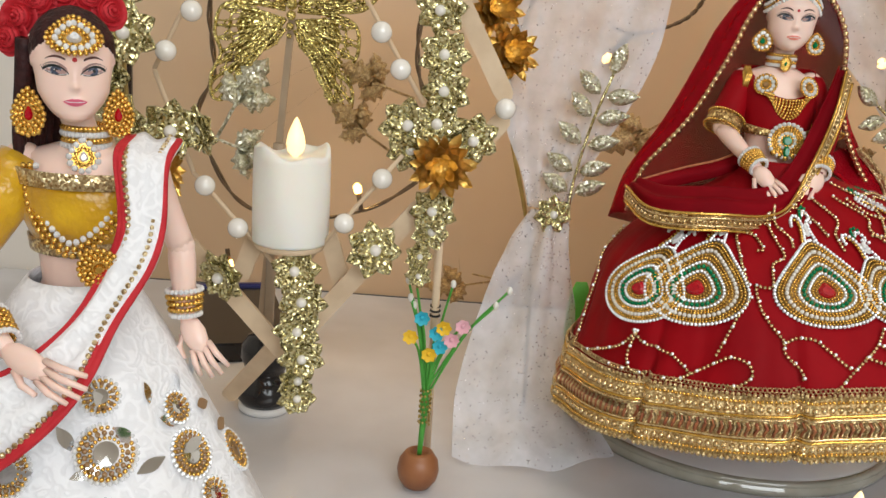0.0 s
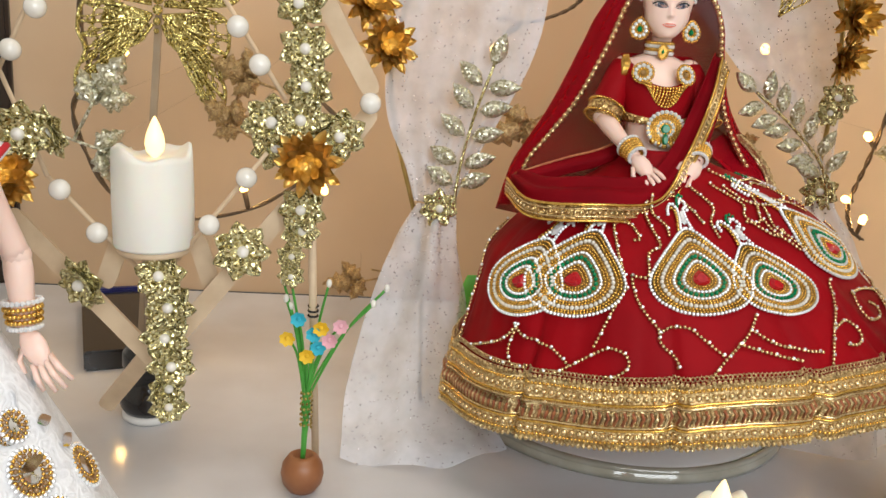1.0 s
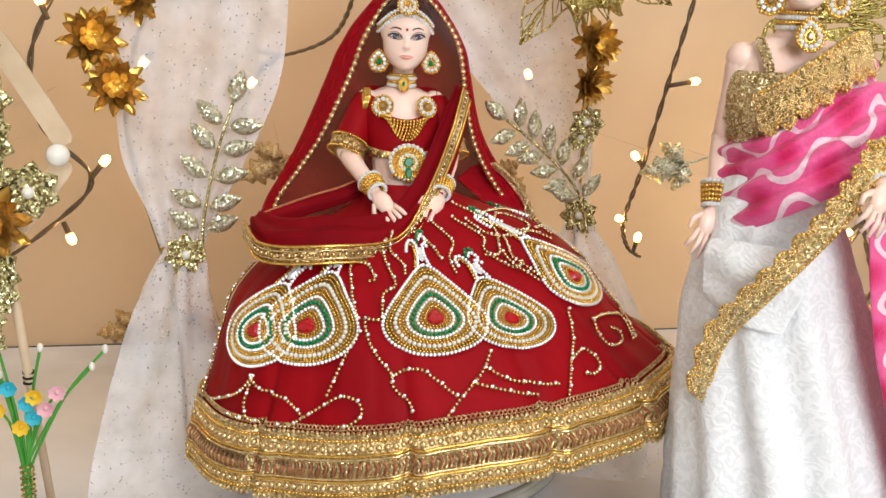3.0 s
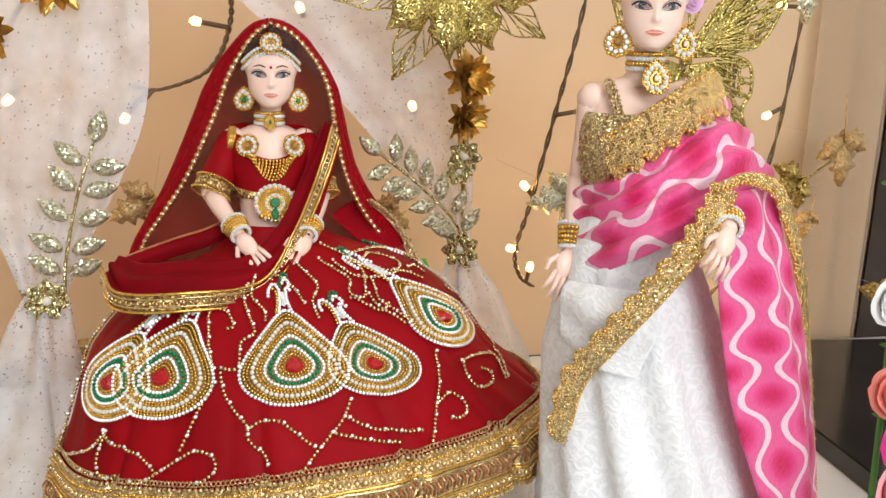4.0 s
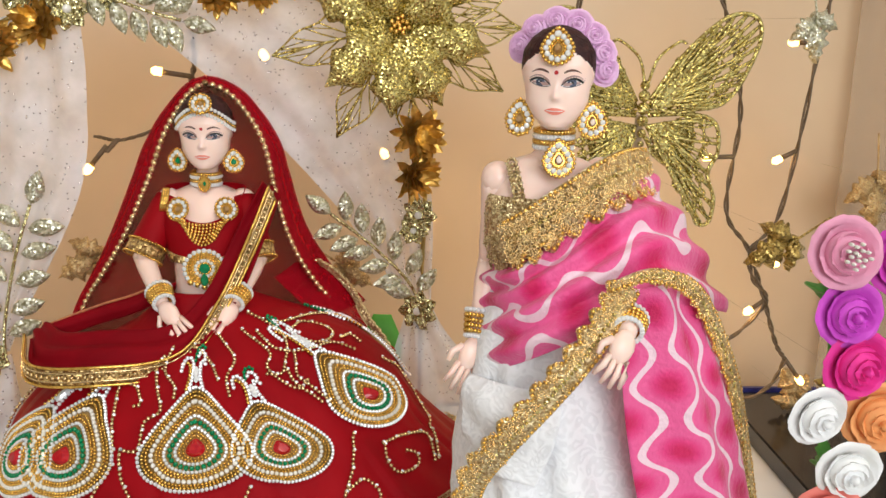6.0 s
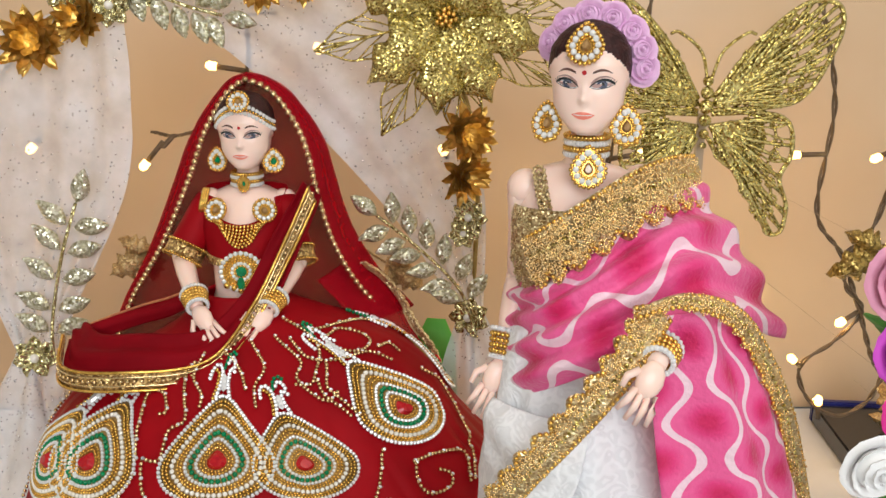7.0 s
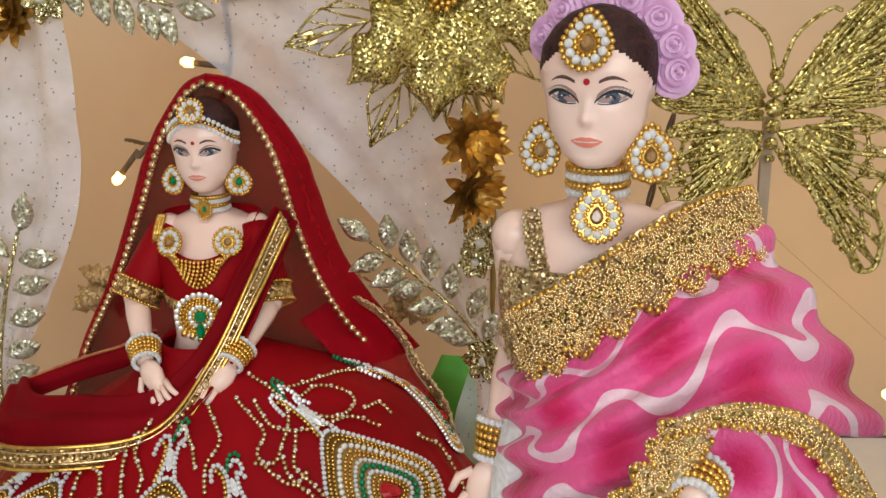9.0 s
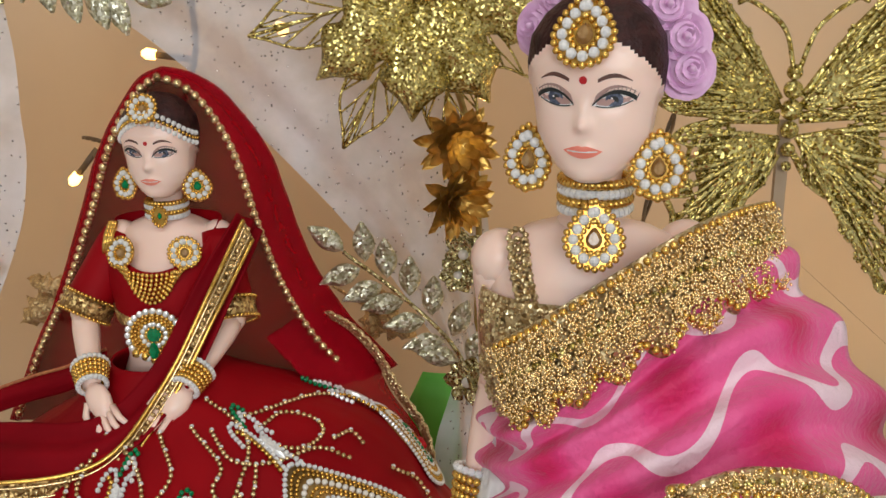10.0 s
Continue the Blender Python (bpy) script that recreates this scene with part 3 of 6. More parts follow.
def rose(name, label, c, r, material, m=None, group="", category="rose"):
    """A paper rose: petals curling round a bud, facing -y."""
    ob = thing(name, label, category, m=Matrix.Translation(c) @ (m or Matrix()), group=group)
    bm = bmesh.new()
    ball(bm, (0, -r * 0.30, 0), (r * 0.66, r * 0.42, r * 0.66), 0, 14, 8)
    ball(bm, (0, -r * 0.62, 0), (r * 0.16, r * 0.36, r * 0.16), 0, 8, 6)
    part("bud", bm, material, ob)
    for ringno, (count, rad, lean) in enumerate(((3, 0.13, 0), (4, 0.3, 8), (5, 0.5, 20), (6, 0.76, 40), (6, 1.0, 66))):
        for q in range(count):
            bm = bmesh.new()
            rows = []
            for i in range(7):
                u = i / 6
                row = []
                for j in range(7):
                    v = (j / 6 - 0.5) * 2
                    wide = math.sin(math.pi * (0.16 + 0.72 * u)) ** 0.6
                    ang = v * (1.25 if ringno < 2 else 0.95) * wide
                    rr = r * rad * (0.45 + 0.55 * math.sin(u * 1.57)) + r * 0.1 * (u ** 3) * (1 + 0.2 * math.sin(5 * v + q))
                    hh = r * (0.95 - 0.1 * ringno) * u * math.cos(radians(lean) * u) * (1 - 0.12 * v * v)
                    row.append(Vector((rr * math.sin(ang), -hh, rr * math.cos(ang))))
                rows.append(row)
            loft(bm, rows, closed=False)
            add_matrix(bm, 0, pose(0, 0, 0, 0, 360 / count * q + 37 * ringno + random.uniform(-8, 8), 0))
            part("petal", bm, material, ob)
    return ob


M_LILAC = mat("lilac_paper", (0.74, 0.42, 0.66), 0.75, colour2=(0.8, 0.52, 0.74), scale=120, bump=0.3, bump_scale=300)
for a, up in ((-62, 0), (-36, 0), (-8, 0), (20, 0), (46, 0), (68, 0), (88, -0.003)):
    d = Vector((math.sin(radians(a)), 0.28, math.cos(radians(a))))
    p = MH @ (Vector((0, 0.004, 0.0245)) + Vector((d.x * 0.0185, 0.0055, d.z * 0.0205)))
    rose("hair_rose", "lilac paper rose pinned in the doll's hair", p, 0.0068, M_LILAC, pose(0, 0, 0, -18 + 8 * math.cos(a), a * 0.6, P_YAW + a * 0.25), "roses in the hair")

# blouse and strap
bl = thing("blouse", "gold lace blouse with one beaded shoulder strap", "blouse", (0, 0, 0))
bm = bmesh.new()
loft(bm, [ring((0.3905, 0.4535, z), rx, ry, 40) for z, rx, ry in ((0.236, 0.0212, 0.0178), (0.247, 0.0222, 0.0188), (0.257, 0.0248, 0.0208), (0.268, 0.0288, 0.0236), (0.278, 0.0296, 0.0236), (0.286, 0.0292, 0.0206), (0.2895, 0.0288, 0.0190))], caps=False)
thick(part("bodice", bm, M_LACE, bl))
bm = bmesh.new()
rnd = random.Random(21)
for k in range(300):
    a, z = rnd.uniform(-1.9, 1.6), rnd.uniform(0.246, 0.288)
    w = 1.0 if z > 0.266 else 1.0 - (0.266 - z) * 11
    c = Vector((0.3905 + 0.0292 * w * math.sin(a), 0.4535 - 0.0238 * w * math.cos(a), z))
    hoop(bm, c, Vector((math.sin(a), -math.cos(a), rnd.uniform(-0.4, 0.4))), rnd.uniform(0.0010, 0.0019), 0.00045, 7)
tagged(part("filigree", bm, M_LACE, bl, "twisted gold thread knots"), kind="stuff")
bm = bmesh.new()
for k in range(9):
    p = curve([(0.3740, 0.4385, 0.284), (0.3715, 0.4405, 0.295), (0.3705, 0.447, 0.3035)], 8)[k]
    hoop(bm, p, (0, -1, 0.3), 0.0022, 0.0009, 9)
tagged(part("strap", bm, M_LACE, bl), kind="stuff")

# white lace skirt
bm = bmesh.new()
rows = []
for k in range(25):
    u = k / 24
    z = 0.243 * (1 - u) + 0.004 * u
    cx = 0.389 + 0.044 * u ** 1.2
    rx = 0.0235 + 0.015 * min(1, u * 2.9) ** 0.7 + 0.034 * u
    ry = 0.021 + 0.013 * min(1, u * 3.0) ** 0.7 + 0.014 * u
    line = []
    for i in range(120):
        a = 2 * math.pi * i / 120
        f = 1 + (0.035 + 0.15 * u) * math.sin(11 * a + 1.2 * math.sin(2.2 * u * 3)) * (0.6 + 0.4 * math.sin(3 * a + 1)) + 0.03 * noise.noise(Vector((math.cos(a) * 7, math.sin(a) * 7, z * 110)))
        line.append(Vector((cx + rx * f * math.cos(a), 0.452 + ry * f * math.sin(a), z)))
    rows.append(line)
loft(bm, rows, caps=False)
sk = thick(mesh_object("lace_skirt", bm, M_LACEWHITE), 0.001)
tagged(sk, "white embossed lace skirt falling in soft pleats to the floor", "skirt")

# puff of white lace at the hip
bm = drape([[(0.354, 0.444, 0.206), (0.366, 0.424, 0.208), (0.390, 0.412, 0.206)], [(0.3495, 0.442, 0.190), (0.362, 0.419, 0.188), (0.386, 0.407, 0.187)],
            [(0.354, 0.440, 0.174), (0.364, 0.419, 0.168), (0.379, 0.410, 0.165)]], 30, 30, 0.0016, 1.5, 2.0)
tagged(thick(mesh_object("lace_fold", bm, M_LACEWHITE), 0.001), "bunched white lace fold at the doll's hip", "lace fold")

saree = thing("saree_drape", "sheer pink printed saree with white waves and gold lace borders", "saree")
bm = drape([[(0.364, 0.460, 0.254), (0.370, 0.434, 0.260), (0.390, 0.428, 0.277), (0.412, 0.437, 0.298), (0.436, 0.464, 0.304)],
            [(0.363, 0.457, 0.240), (0.371, 0.430, 0.250), (0.392, 0.423, 0.266), (0.423, 0.432, 0.286), (0.449, 0.456, 0.286)],
            [(0.361, 0.455, 0.222), (0.370, 0.425, 0.236), (0.394, 0.412, 0.253), (0.430, 0.420, 0.271), (0.465, 0.449, 0.260)],
            [(0.358, 0.453, 0.204), (0.371, 0.421, 0.219), (0.397, 0.406, 0.236), (0.436, 0.408, 0.252), (0.479, 0.447, 0.232)]], 64, 64, 0.0027, 4.0, 0.4)
thick(part("chest_drape", bm, M_PRINT, saree))
bm = drape([[(0.408, 0.403, 0.254), (0.414, 0.400, 0.200), (0.426, 0.399, 0.150), (0.456, 0.402, 0.080), (0.470, 0.406, 0.012)],
            [(0.426, 0.403, 0.259), (0.446, 0.402, 0.202), (0.461, 0.402, 0.150), (0.481, 0.406, 0.080), (0.492, 0.410, 0.012)],
            [(0.440, 0.410, 0.256), (0.462, 0.412, 0.203), (0.480, 0.415, 0.150), (0.499, 0.420, 0.080), (0.508, 0.424, 0.012)],
            [(0.452, 0.420, 0.250), (0.474, 0.428, 0.205), (0.492, 0.434, 0.150), (0.512, 0.440, 0.080), (0.522, 0.444, 0.012)]], 60, 34, 0.0016, 2.5, 1.7)
thick(part("hanging_end", bm, M_PRINT, saree))


def lace_border(name, pts, side, width, scallop, ns, parent, n=90, bead=0.0011):
    path = curve(pts, n)
    bm = bmesh.new()
    ribbon(bm, path, lambda i, p: side, width, scallop, ns, 0.0012)
    ob = thick(part(name, bm, M_LACE, parent, "scalloped gold lace"), 0.0009)
    s = Vector(side).normalized()
    for off, mm in ((0.06, M_GOLD), (0.5, M_GLIT), (0.92, M_GOLD)):
        bm = bmesh.new()
        line = []
        for i, p in enumerate(path):
            w = (width + (scallop * abs(math.sin(math.pi * ns * i / n)) if off > 0.8 else 0)) * off
            line.append(p + s * w + Vector((0, -0.0016, 0.0004)))
        beads(bm, line, bead, bead * 2.3, 6, 4)
        part("bead_row", bm, mm, ob)
    bm = bmesh.new()
    rnd = random.Random(len(pts) * 7 + ns)
    for q in range(int(n * width / 0.0022)):
        i = rnd.randrange(len(path))
        w = (width + scallop * abs(math.sin(math.pi * ns * i / n))) * rnd.uniform(0.08, 0.95)
        c = path[i] + s * w + Vector((0, -0.0017, 0.0004))
        ax = Vector((rnd.uniform(-0.5, 0.5), -1, rnd.uniform(-0.5, 0.5)))
        hoop(bm, c, ax, rnd.uniform(0.0009, 0.0018), 0.00045, 7)
    tagged(part("filigree", bm, M_FILIGREE, ob, "twisted gold thread knots"), kind="stuff")
    return ob


M_FILIGREE = mat("gold_thread", (0.95, 0.76, 0.42), 0.25, 0.85, colour2=(0.75, 0.52, 0.22), scale=600)
lace_border("chest_border", [(0.4375, 0.463, 0.3090), (0.4240, 0.446, 0.3110), (0.4090, 0.4335, 0.3085), (0.3900, 0.4265, 0.2990), (0.3735, 0.4275, 0.2880), (0.3635, 0.437, 0.2790)], (0.25, -0.22, -1), 0.0185, 0.0060, 9, saree)
lace_border("hip_border", [(0.4150, 0.399, 0.2560), (0.4070, 0.3960, 0.2430), (0.3955, 0.396, 0.2250), (0.3815, 0.401, 0.2040), (0.3680, 0.410, 0.1820), (0.3590, 0.427, 0.155), (0.3570, 0.437, 0.12)], (-0.75, 0.05, 0.5), 0.0110, 0.0045, 14, saree)
lace_border("end_border", [(0.4080, 0.3985, 0.2625), (0.4220, 0.3985, 0.2665), (0.4400, 0.403, 0.2610), (0.4560, 0.413, 0.2440), (0.4740, 0.4215, 0.2120), (0.4870, 0.4285, 0.175), (0.4970, 0.433, 0.14), (0.5130, 0.439, 0.08), (0.5230, 0.443, 0.02)], (-0.75, -0.45, -0.4), 0.0080, 0.0015, 24, saree)

# -- doll in the red wedding dress --
R_CHIN, R_H, R_YAW = (0.2235, 0.6165, 0.2752), 0.0440, -6
doll_mesh("doll", "fair vinyl doll with dark hair under a red veil", R_CHIN, R_H, R_YAW, 0, (0.2225, 0.6215, 0.2605),
          [((0.222, 0.606, 0.185), 0.025, 0.02), ((0.222, 0.606, 0.205), 0.0178, 0.0150), ((0.222, 0.608, 0.222), 0.0190, 0.0165), ((0.222, 0.614, 0.240), 0.0232, 0.0190),
           ((0.222, 0.619, 0.252), 0.0228, 0.0162), ((0.222, 0.6215, 0.2595), 0.0205, 0.012), ((0.222, 0.6215, 0.263), 0.013, 0.009), ((0.222, 0.6215, 0.265), 0.007, 0.006)],
          [((0.2005, 0.620, 0.2545), (0.186, 0.604, 0.224), (0.2005, 0.570, 0.2045), (0.2150, 0.556, 0.188), 0.003),
           ((0.2440, 0.620, 0.2545), (0.2525, 0.602, 0.222), (0.2405, 0.570, 0.2035), (0.2275, 0.556, 0.187), 0.003)], 0.012)
MR = Matrix.Translation(R_CHIN) @ pose(0, 0, 0, 0, 0, R_YAW)
ear_pair("round gold earring with rhinestones and green stone", MR, 0.0165, -0.0035, 0.0045, 0.0060, 0.0064, M_GREENSTONE, ROWS_RICH, 4)
jewel("forehead_ornament", "round gold forehead ornament with rhinestones and amber stone", "hair jewel", MR @ pose(0, -0.0142, 0.0392, -28, 0, 0), "round", 0.0060, 0.0060, M_AMBER, ROWS_RICH, 4)
hb = thing("headband", "double rhinestone headband across the doll's forehead", "headband")
for k, (rr, mm) in enumerate(((0.0012, M_CRYSTAL), (0.0009, M_GOLD), (0.0012, M_CRYSTAL))):
    bm = bmesh.new()
    pts = [MR @ Vector((0.0172 * math.sin(a), -0.0162 * math.cos(a) + 0.001, 0.0335 - 0.0105 * abs(math.sin(a)) ** 2 + k * 0.0021)) for a in [radians(-88 + 4 * q) for q in range(45)]]
    beads(bm, pts, rr, rr * 2.05)
    part("crystal_row" if k != 1 else "bead_row", bm, mm, hb)
choker("rhinestone choker with a large green stone", (0.2225, 0.6195, 0.2685), 0.0080, [-0.003, -0.0008, 0.0014, 0.0034])
jewel("choker_stone", "oval green stone in a gold setting", "necklace", Matrix.Translation((0.2222, 0.6095, 0.2668)), "round", 0.0032, 0.0046, M_GREENSTONE, [(1.0, 0.0008, M_GOLD, "bead_edge")])

blouse = thing("blouse", "short red blouse with low neckline and gold brocade sleeve cuffs", "blouse")


def bodice_ring(f, grow=0.0):
    """A ring of the blouse: low at the front between the shoulders, leaning back with the body."""
    out = []
    for i in range(60):
        a = 2 * math.pi * i / 60
        front = max(0.0, math.cos(a)) ** 1.6
        top = 0.2635 - 0.0175 * front
        z = 0.222 + (top - 0.222) * f
        h = min(1.0, max(0.0, (z - 0.222) / 0.042))
        rx = 0.0204 + 0.0058 * math.sin(min(1.0, h * 1.5) * 1.57) - 0.0030 * max(0.0, h - 0.7) / 0.3 + grow
        ry = 0.0174 + 0.0042 * math.sin(min(1.0, h * 1.8) * 1.57) - 0.0065 * max(0.0, h - 0.55) / 0.45 + grow
        out.append(Vector((0.222 + rx * math.sin(a), 0.6075 + 0.0140 * h - ry * math.cos(a), z)))
    return out


bm = bmesh.new()
loft(bm, [bodice_ring(k / 8) for k in range(9)], caps=False)
thick(part("bodice", bm, M_RED, blouse))
for sh, el in (((0.2010, 0.620, 0.2560), (0.186, 0.604, 0.224)), ((0.2435, 0.620, 0.2560), (0.2525, 0.602, 0.222))):
    sh, el = Vector(sh), Vector(el)
    bm = bmesh.new()
    tube(bm, [sh.lerp(el, k / 6) for k in range(7)], 0.0098, 18, 0, [0.86, 0.96, 1.0, 1.03, 1.06, 1.1, 1.12])
    part("sleeve", bm, M_RED, blouse)
    bm = bmesh.new()
    tube(bm, [sh.lerp(el, 0.80), sh.lerp(el, 1.02)], 0.0115, 18)
    cuff = part("cuff", bm, M_BROCADE, blouse, "gold brocade cuff")
    for f in (0.80, 1.02):
        bm = bmesh.new()
        hoop(bm, sh.lerp(el, f), el - sh, 0.0117, 0.0009, 40)
        part("bead_row", bm, M_GOLD, cuff)
bm = bmesh.new()
loft(bm, [bodice_ring(f, 0.0008) for f in (0.0, 0.08, 0.16)], caps=False)
thick(part("waist_border", bm, M_BROCADE, blouse, "gold brocade border"))
bm = bmesh.new()
for k in range(12):
    c = Vector((0.1985 + 0.0012 * (k % 3), 0.6085 + 0.0018 * (k // 3), 0.2600 + 0.0012 * (k // 3)))
    tube(bm, [c, c + Vector((-0.0012, -0.001, -0.0055)), c + Vector((-0.002, -0.001, -0.0095))], 0.0011, 6)
part("shoulder_fringe", bm, M_GOLD, blouse, "gold bullion fringe on the shoulder")
for s in (-1, 1):
    jewel("shoulder_ornament", "round gold and rhinestone shoulder ornament", "necklace", Matrix.Translation((0.2215 + s * 0.0138, 0.5985, 0.2535)) @ pose(0, 0, 0, -22, 0, s * 22), "round", 0.0066, 0.0066, M_AMBER, ROWS_RICH, 0, group="pair of ornaments")
nk = thing("bead_necklace", "several strands of gold beads across the chest", "necklace")
for k in range(7):
    bm = bmesh.new()
    w = 0.0152 - 0.0008 * k
    pts = [Vector((0.222 + w * math.sin(a), 0.5918 - 0.0004 * k + 0.003 * abs(math.sin(a)), 0.2492 - (0.0040 + 0.0019 * k) * math.cos(a))) for a in [radians(-85 + 5 * q) for q in range(35)]]
    beads(bm, pts, 0.00105, 0.0021)
    part("strand", bm, M_GOLD, nk)
wp = jewel("belt_pendant", "half-round gold belt pendant with rhinestones and green stones", "belt", Matrix.Translation((0.2228, 0.5868, 0.2205)) @ pose(0, 0, 0, -8, 0, 0), "round", 0.0122, 0.0112, M_GREENSTONE,
           [(0.28, 0.0009, M_GOLD, "bead_row"), (0.42, 0.0011, M_CRYSTAL, "crystal_row"), (0.55, 0.0009, M_GOLD, "bead_row"), (0.67, 0.0009, M_GOLD, "bead_row"), (0.79, 0.0010, M_GOLD, "bead_row"), (0.94, 0.0014, M_CRYSTAL, "crystal_edge")], 5)
bm = bmesh.new(); stone(bm, (0, -0.0018, -0.0068), 0.0022, 0.0038, 0.0016)
part("stone", bm, M_GREENSTONE, wp, smooth=False)
bangles("stack of gold bead bangles edged with rhinestones", (0.2015, 0.5685, 0.2055), (0.186, 0.604, 0.224), 0.0056, 6, 0.0021)
bangles("stack of gold bead bangles edged with rhinestones", (0.2400, 0.5685, 0.2045), (0.2525, 0.602, 0.222), 0.0056, 6, 0.0021)

# red skirt
M_TRIM = glitter("gold_trim", (0.44, 0.27, 0.10), (0.98, 0.80, 0.46), 1300, 0.3, 0.75)
M_SEQUIN = mat("pale_gold_sequin", (0.88, 0.70, 0.40), 0.16, 0.85, colour2=(0.52, 0.36, 0.16), scale=500)
M_BACKING = mat("gold_thread_backing", (0.42, 0.27, 0.09), 0.5, 0.4, colour2=(0.3, 0.17, 0.05), scale=700)
SKIRT = [(0.017, 0.208), (0.022, 0.199), (0.031, 0.190), (0.045, 0.182), (0.062, 0.172), (0.078, 0.162), (0.093, 0.150), (0.108, 0.135), (0.121, 0.120), (0.131, 0.109), (0.137, 0.098), (0.139, 0.090), (0.141, 0.078)]
NOTCH = (-88, -52, -16, 14, 40, 72, 110, 150, 195, 235)


def skirt_at(a, z, out=0.0):
    """A point of the red skirt at an angle (0: front, degrees towards +x) and height."""
    for (r0, z0), (r1, z1) in zip(SKIRT, SKIRT[1:]):
        if z >= z1 or (r1, z1) == SKIRT[-1]:
            k = min(1.0, max(0.0, (z0 - z) / (z0 - z1)))
            r = r0 + (r1 - r0) * k
            break
    low = min(1.0, max(0.0, (0.2 - z) / 0.1))
    q = radians(a)
    r *= 1 + 0.007 * low * math.sin(11 * q + 0.6) + 0.006 * low * math.sin(5 * q + 2)
    for nq in NOTCH:
        dd = (a - nq + 180) % 360 - 180
        r -= low ** 3 * (0.0055 * math.exp(-(dd / 1.2) ** 2) - 0.0022 * math.exp(-((dd - 3.2) / 2.2) ** 2))
    e = math.sin(q)
    if e > 0:
        r += 0.033 * math.exp(-((z - 0.182) / (0.018 if z > 0.182 else 0.030)) ** 2) * e ** 1.2
    else:
        r += 0.019 * math.exp(-((z - 0.160) / 0.038) ** 2) * (-e) ** 1.2
    r += out
    cx, cy = 0.222 + 0.024 * low, 0.594 - 0.036 * low
    return Vector((cx + r * (1.04 + 0.04 * low) * math.sin(q), cy - r * (1 - 0.22 * low) * math.cos(q), z + out * 0.5 - 0.012 * low * max(0.0, -e) + low ** 2 * (-0.003 - 0.013 * max(0.0, -e) + 0.008 * max(0.0, e))))


skirt = thing("wedding_skirt", "wide red satin skirt embroidered with beaded paisleys and gold hem", "skirt")


def cloth_at(a, z):
    """The skirt's cloth: soft creases between the waist and the hem."""
    low = min(1.0, max(0.0, (0.2 - z) / 0.06))
    w = noise.noise(Vector((a / 7.0, z * 26, 3.1))) + 0.6 * noise.noise(Vector((a / 3.2, z * 40, 8.4)))
    return skirt_at(a, z, 0.0011 * low * w - 0.0009)


bm = bmesh.new()
zs = [0.208 - (0.208 - 0.098) * (k / 44) for k in range(45)]
loft(bm, [[cloth_at(360 * i / 300 - 180, z) for i in range(300)] for z in zs], caps=False)
thick(part("skirt_cloth", bm, M_RED, skirt), 0.001)
bm = bmesh.new()
loft(bm, [[skirt_at(360 * i / 300, z, 0.0015) for i in range(300)] for z in (0.1085, 0.1, 0.091, 0.084, 0.077)], caps=False)
hem = thick(part("hem_band", bm, M_TRIM, skirt, "woven gold trim band"), 0.0014)
for z, r, mm, nm, gap in ((0.1090, 0.0013, M_TRIM, "bead_row", 2.2), (0.1062, 0.0011, M_GOLD, "bead_row", 2.1), (0.1030, 0.0019, M_SEQUIN, "sequin_row", 2.3), (0.1002, 0.0009, M_GOLD, "cord", 0), (0.0985, 0.0009, M_SEQUIN, "cord", 0),
                          (0.0885, 0.0009, M_SEQUIN, "cord", 0), (0.0868, 0.0009, M_GOLD, "cord", 0), (0.0835, 0.0019, M_SEQUIN, "sequin_row", 2.3), (0.0800, 0.0011, M_GOLD, "bead_row", 2.1), (0.0768, 0.0014, M_TRIM, "bead_row", 2.2)):
    bm = bmesh.new()
    if nm == "cord":
        tube(bm, [skirt_at(-115 + 1.0 * i, z, 0.0026) for i in range(240)], r, 6)
    else:
        beads(bm, [skirt_at(-115 + 0.5 * i, z, 0.0022) for i in range(461)], r, r * gap)
    part(nm, bm, mm, hem)
bm = bmesh.new()
for i in range(230):
    c = skirt_at(-115 + i, 0.1112, 0.0012)
    d = (skirt_at(-114 + i, 0.1112, 0.0012) - c).normalized()
    hoop(bm, c, d.cross(Vector((0, 0.5, 1))), 0.0012, 0.0005, 7)
part("braid", bm, M_TRIM, hem, "looped gold edging")
M_RUST = mat("rust_braid", (0.34, 0.09, 0.04), 0.6, colour2=(0.5, 0.2, 0.07), scale=500)
for ph in (0.0, 0.9):
    bm = bmesh.new()
    for i in range(int(230 / 1.8)):
        a = -115 + 1.8 * i + ph
        tube(bm, [skirt_at(a, 0.0968, 0.002), skirt_at(a + 0.55, 0.0935, 0.0034), skirt_at(a, 0.0900, 0.002)], 0.0010, 5)
    part("braid", bm, M_RUST if ph else M_TRIM, hem, "rust red woven braid" if ph else "gold woven braid")


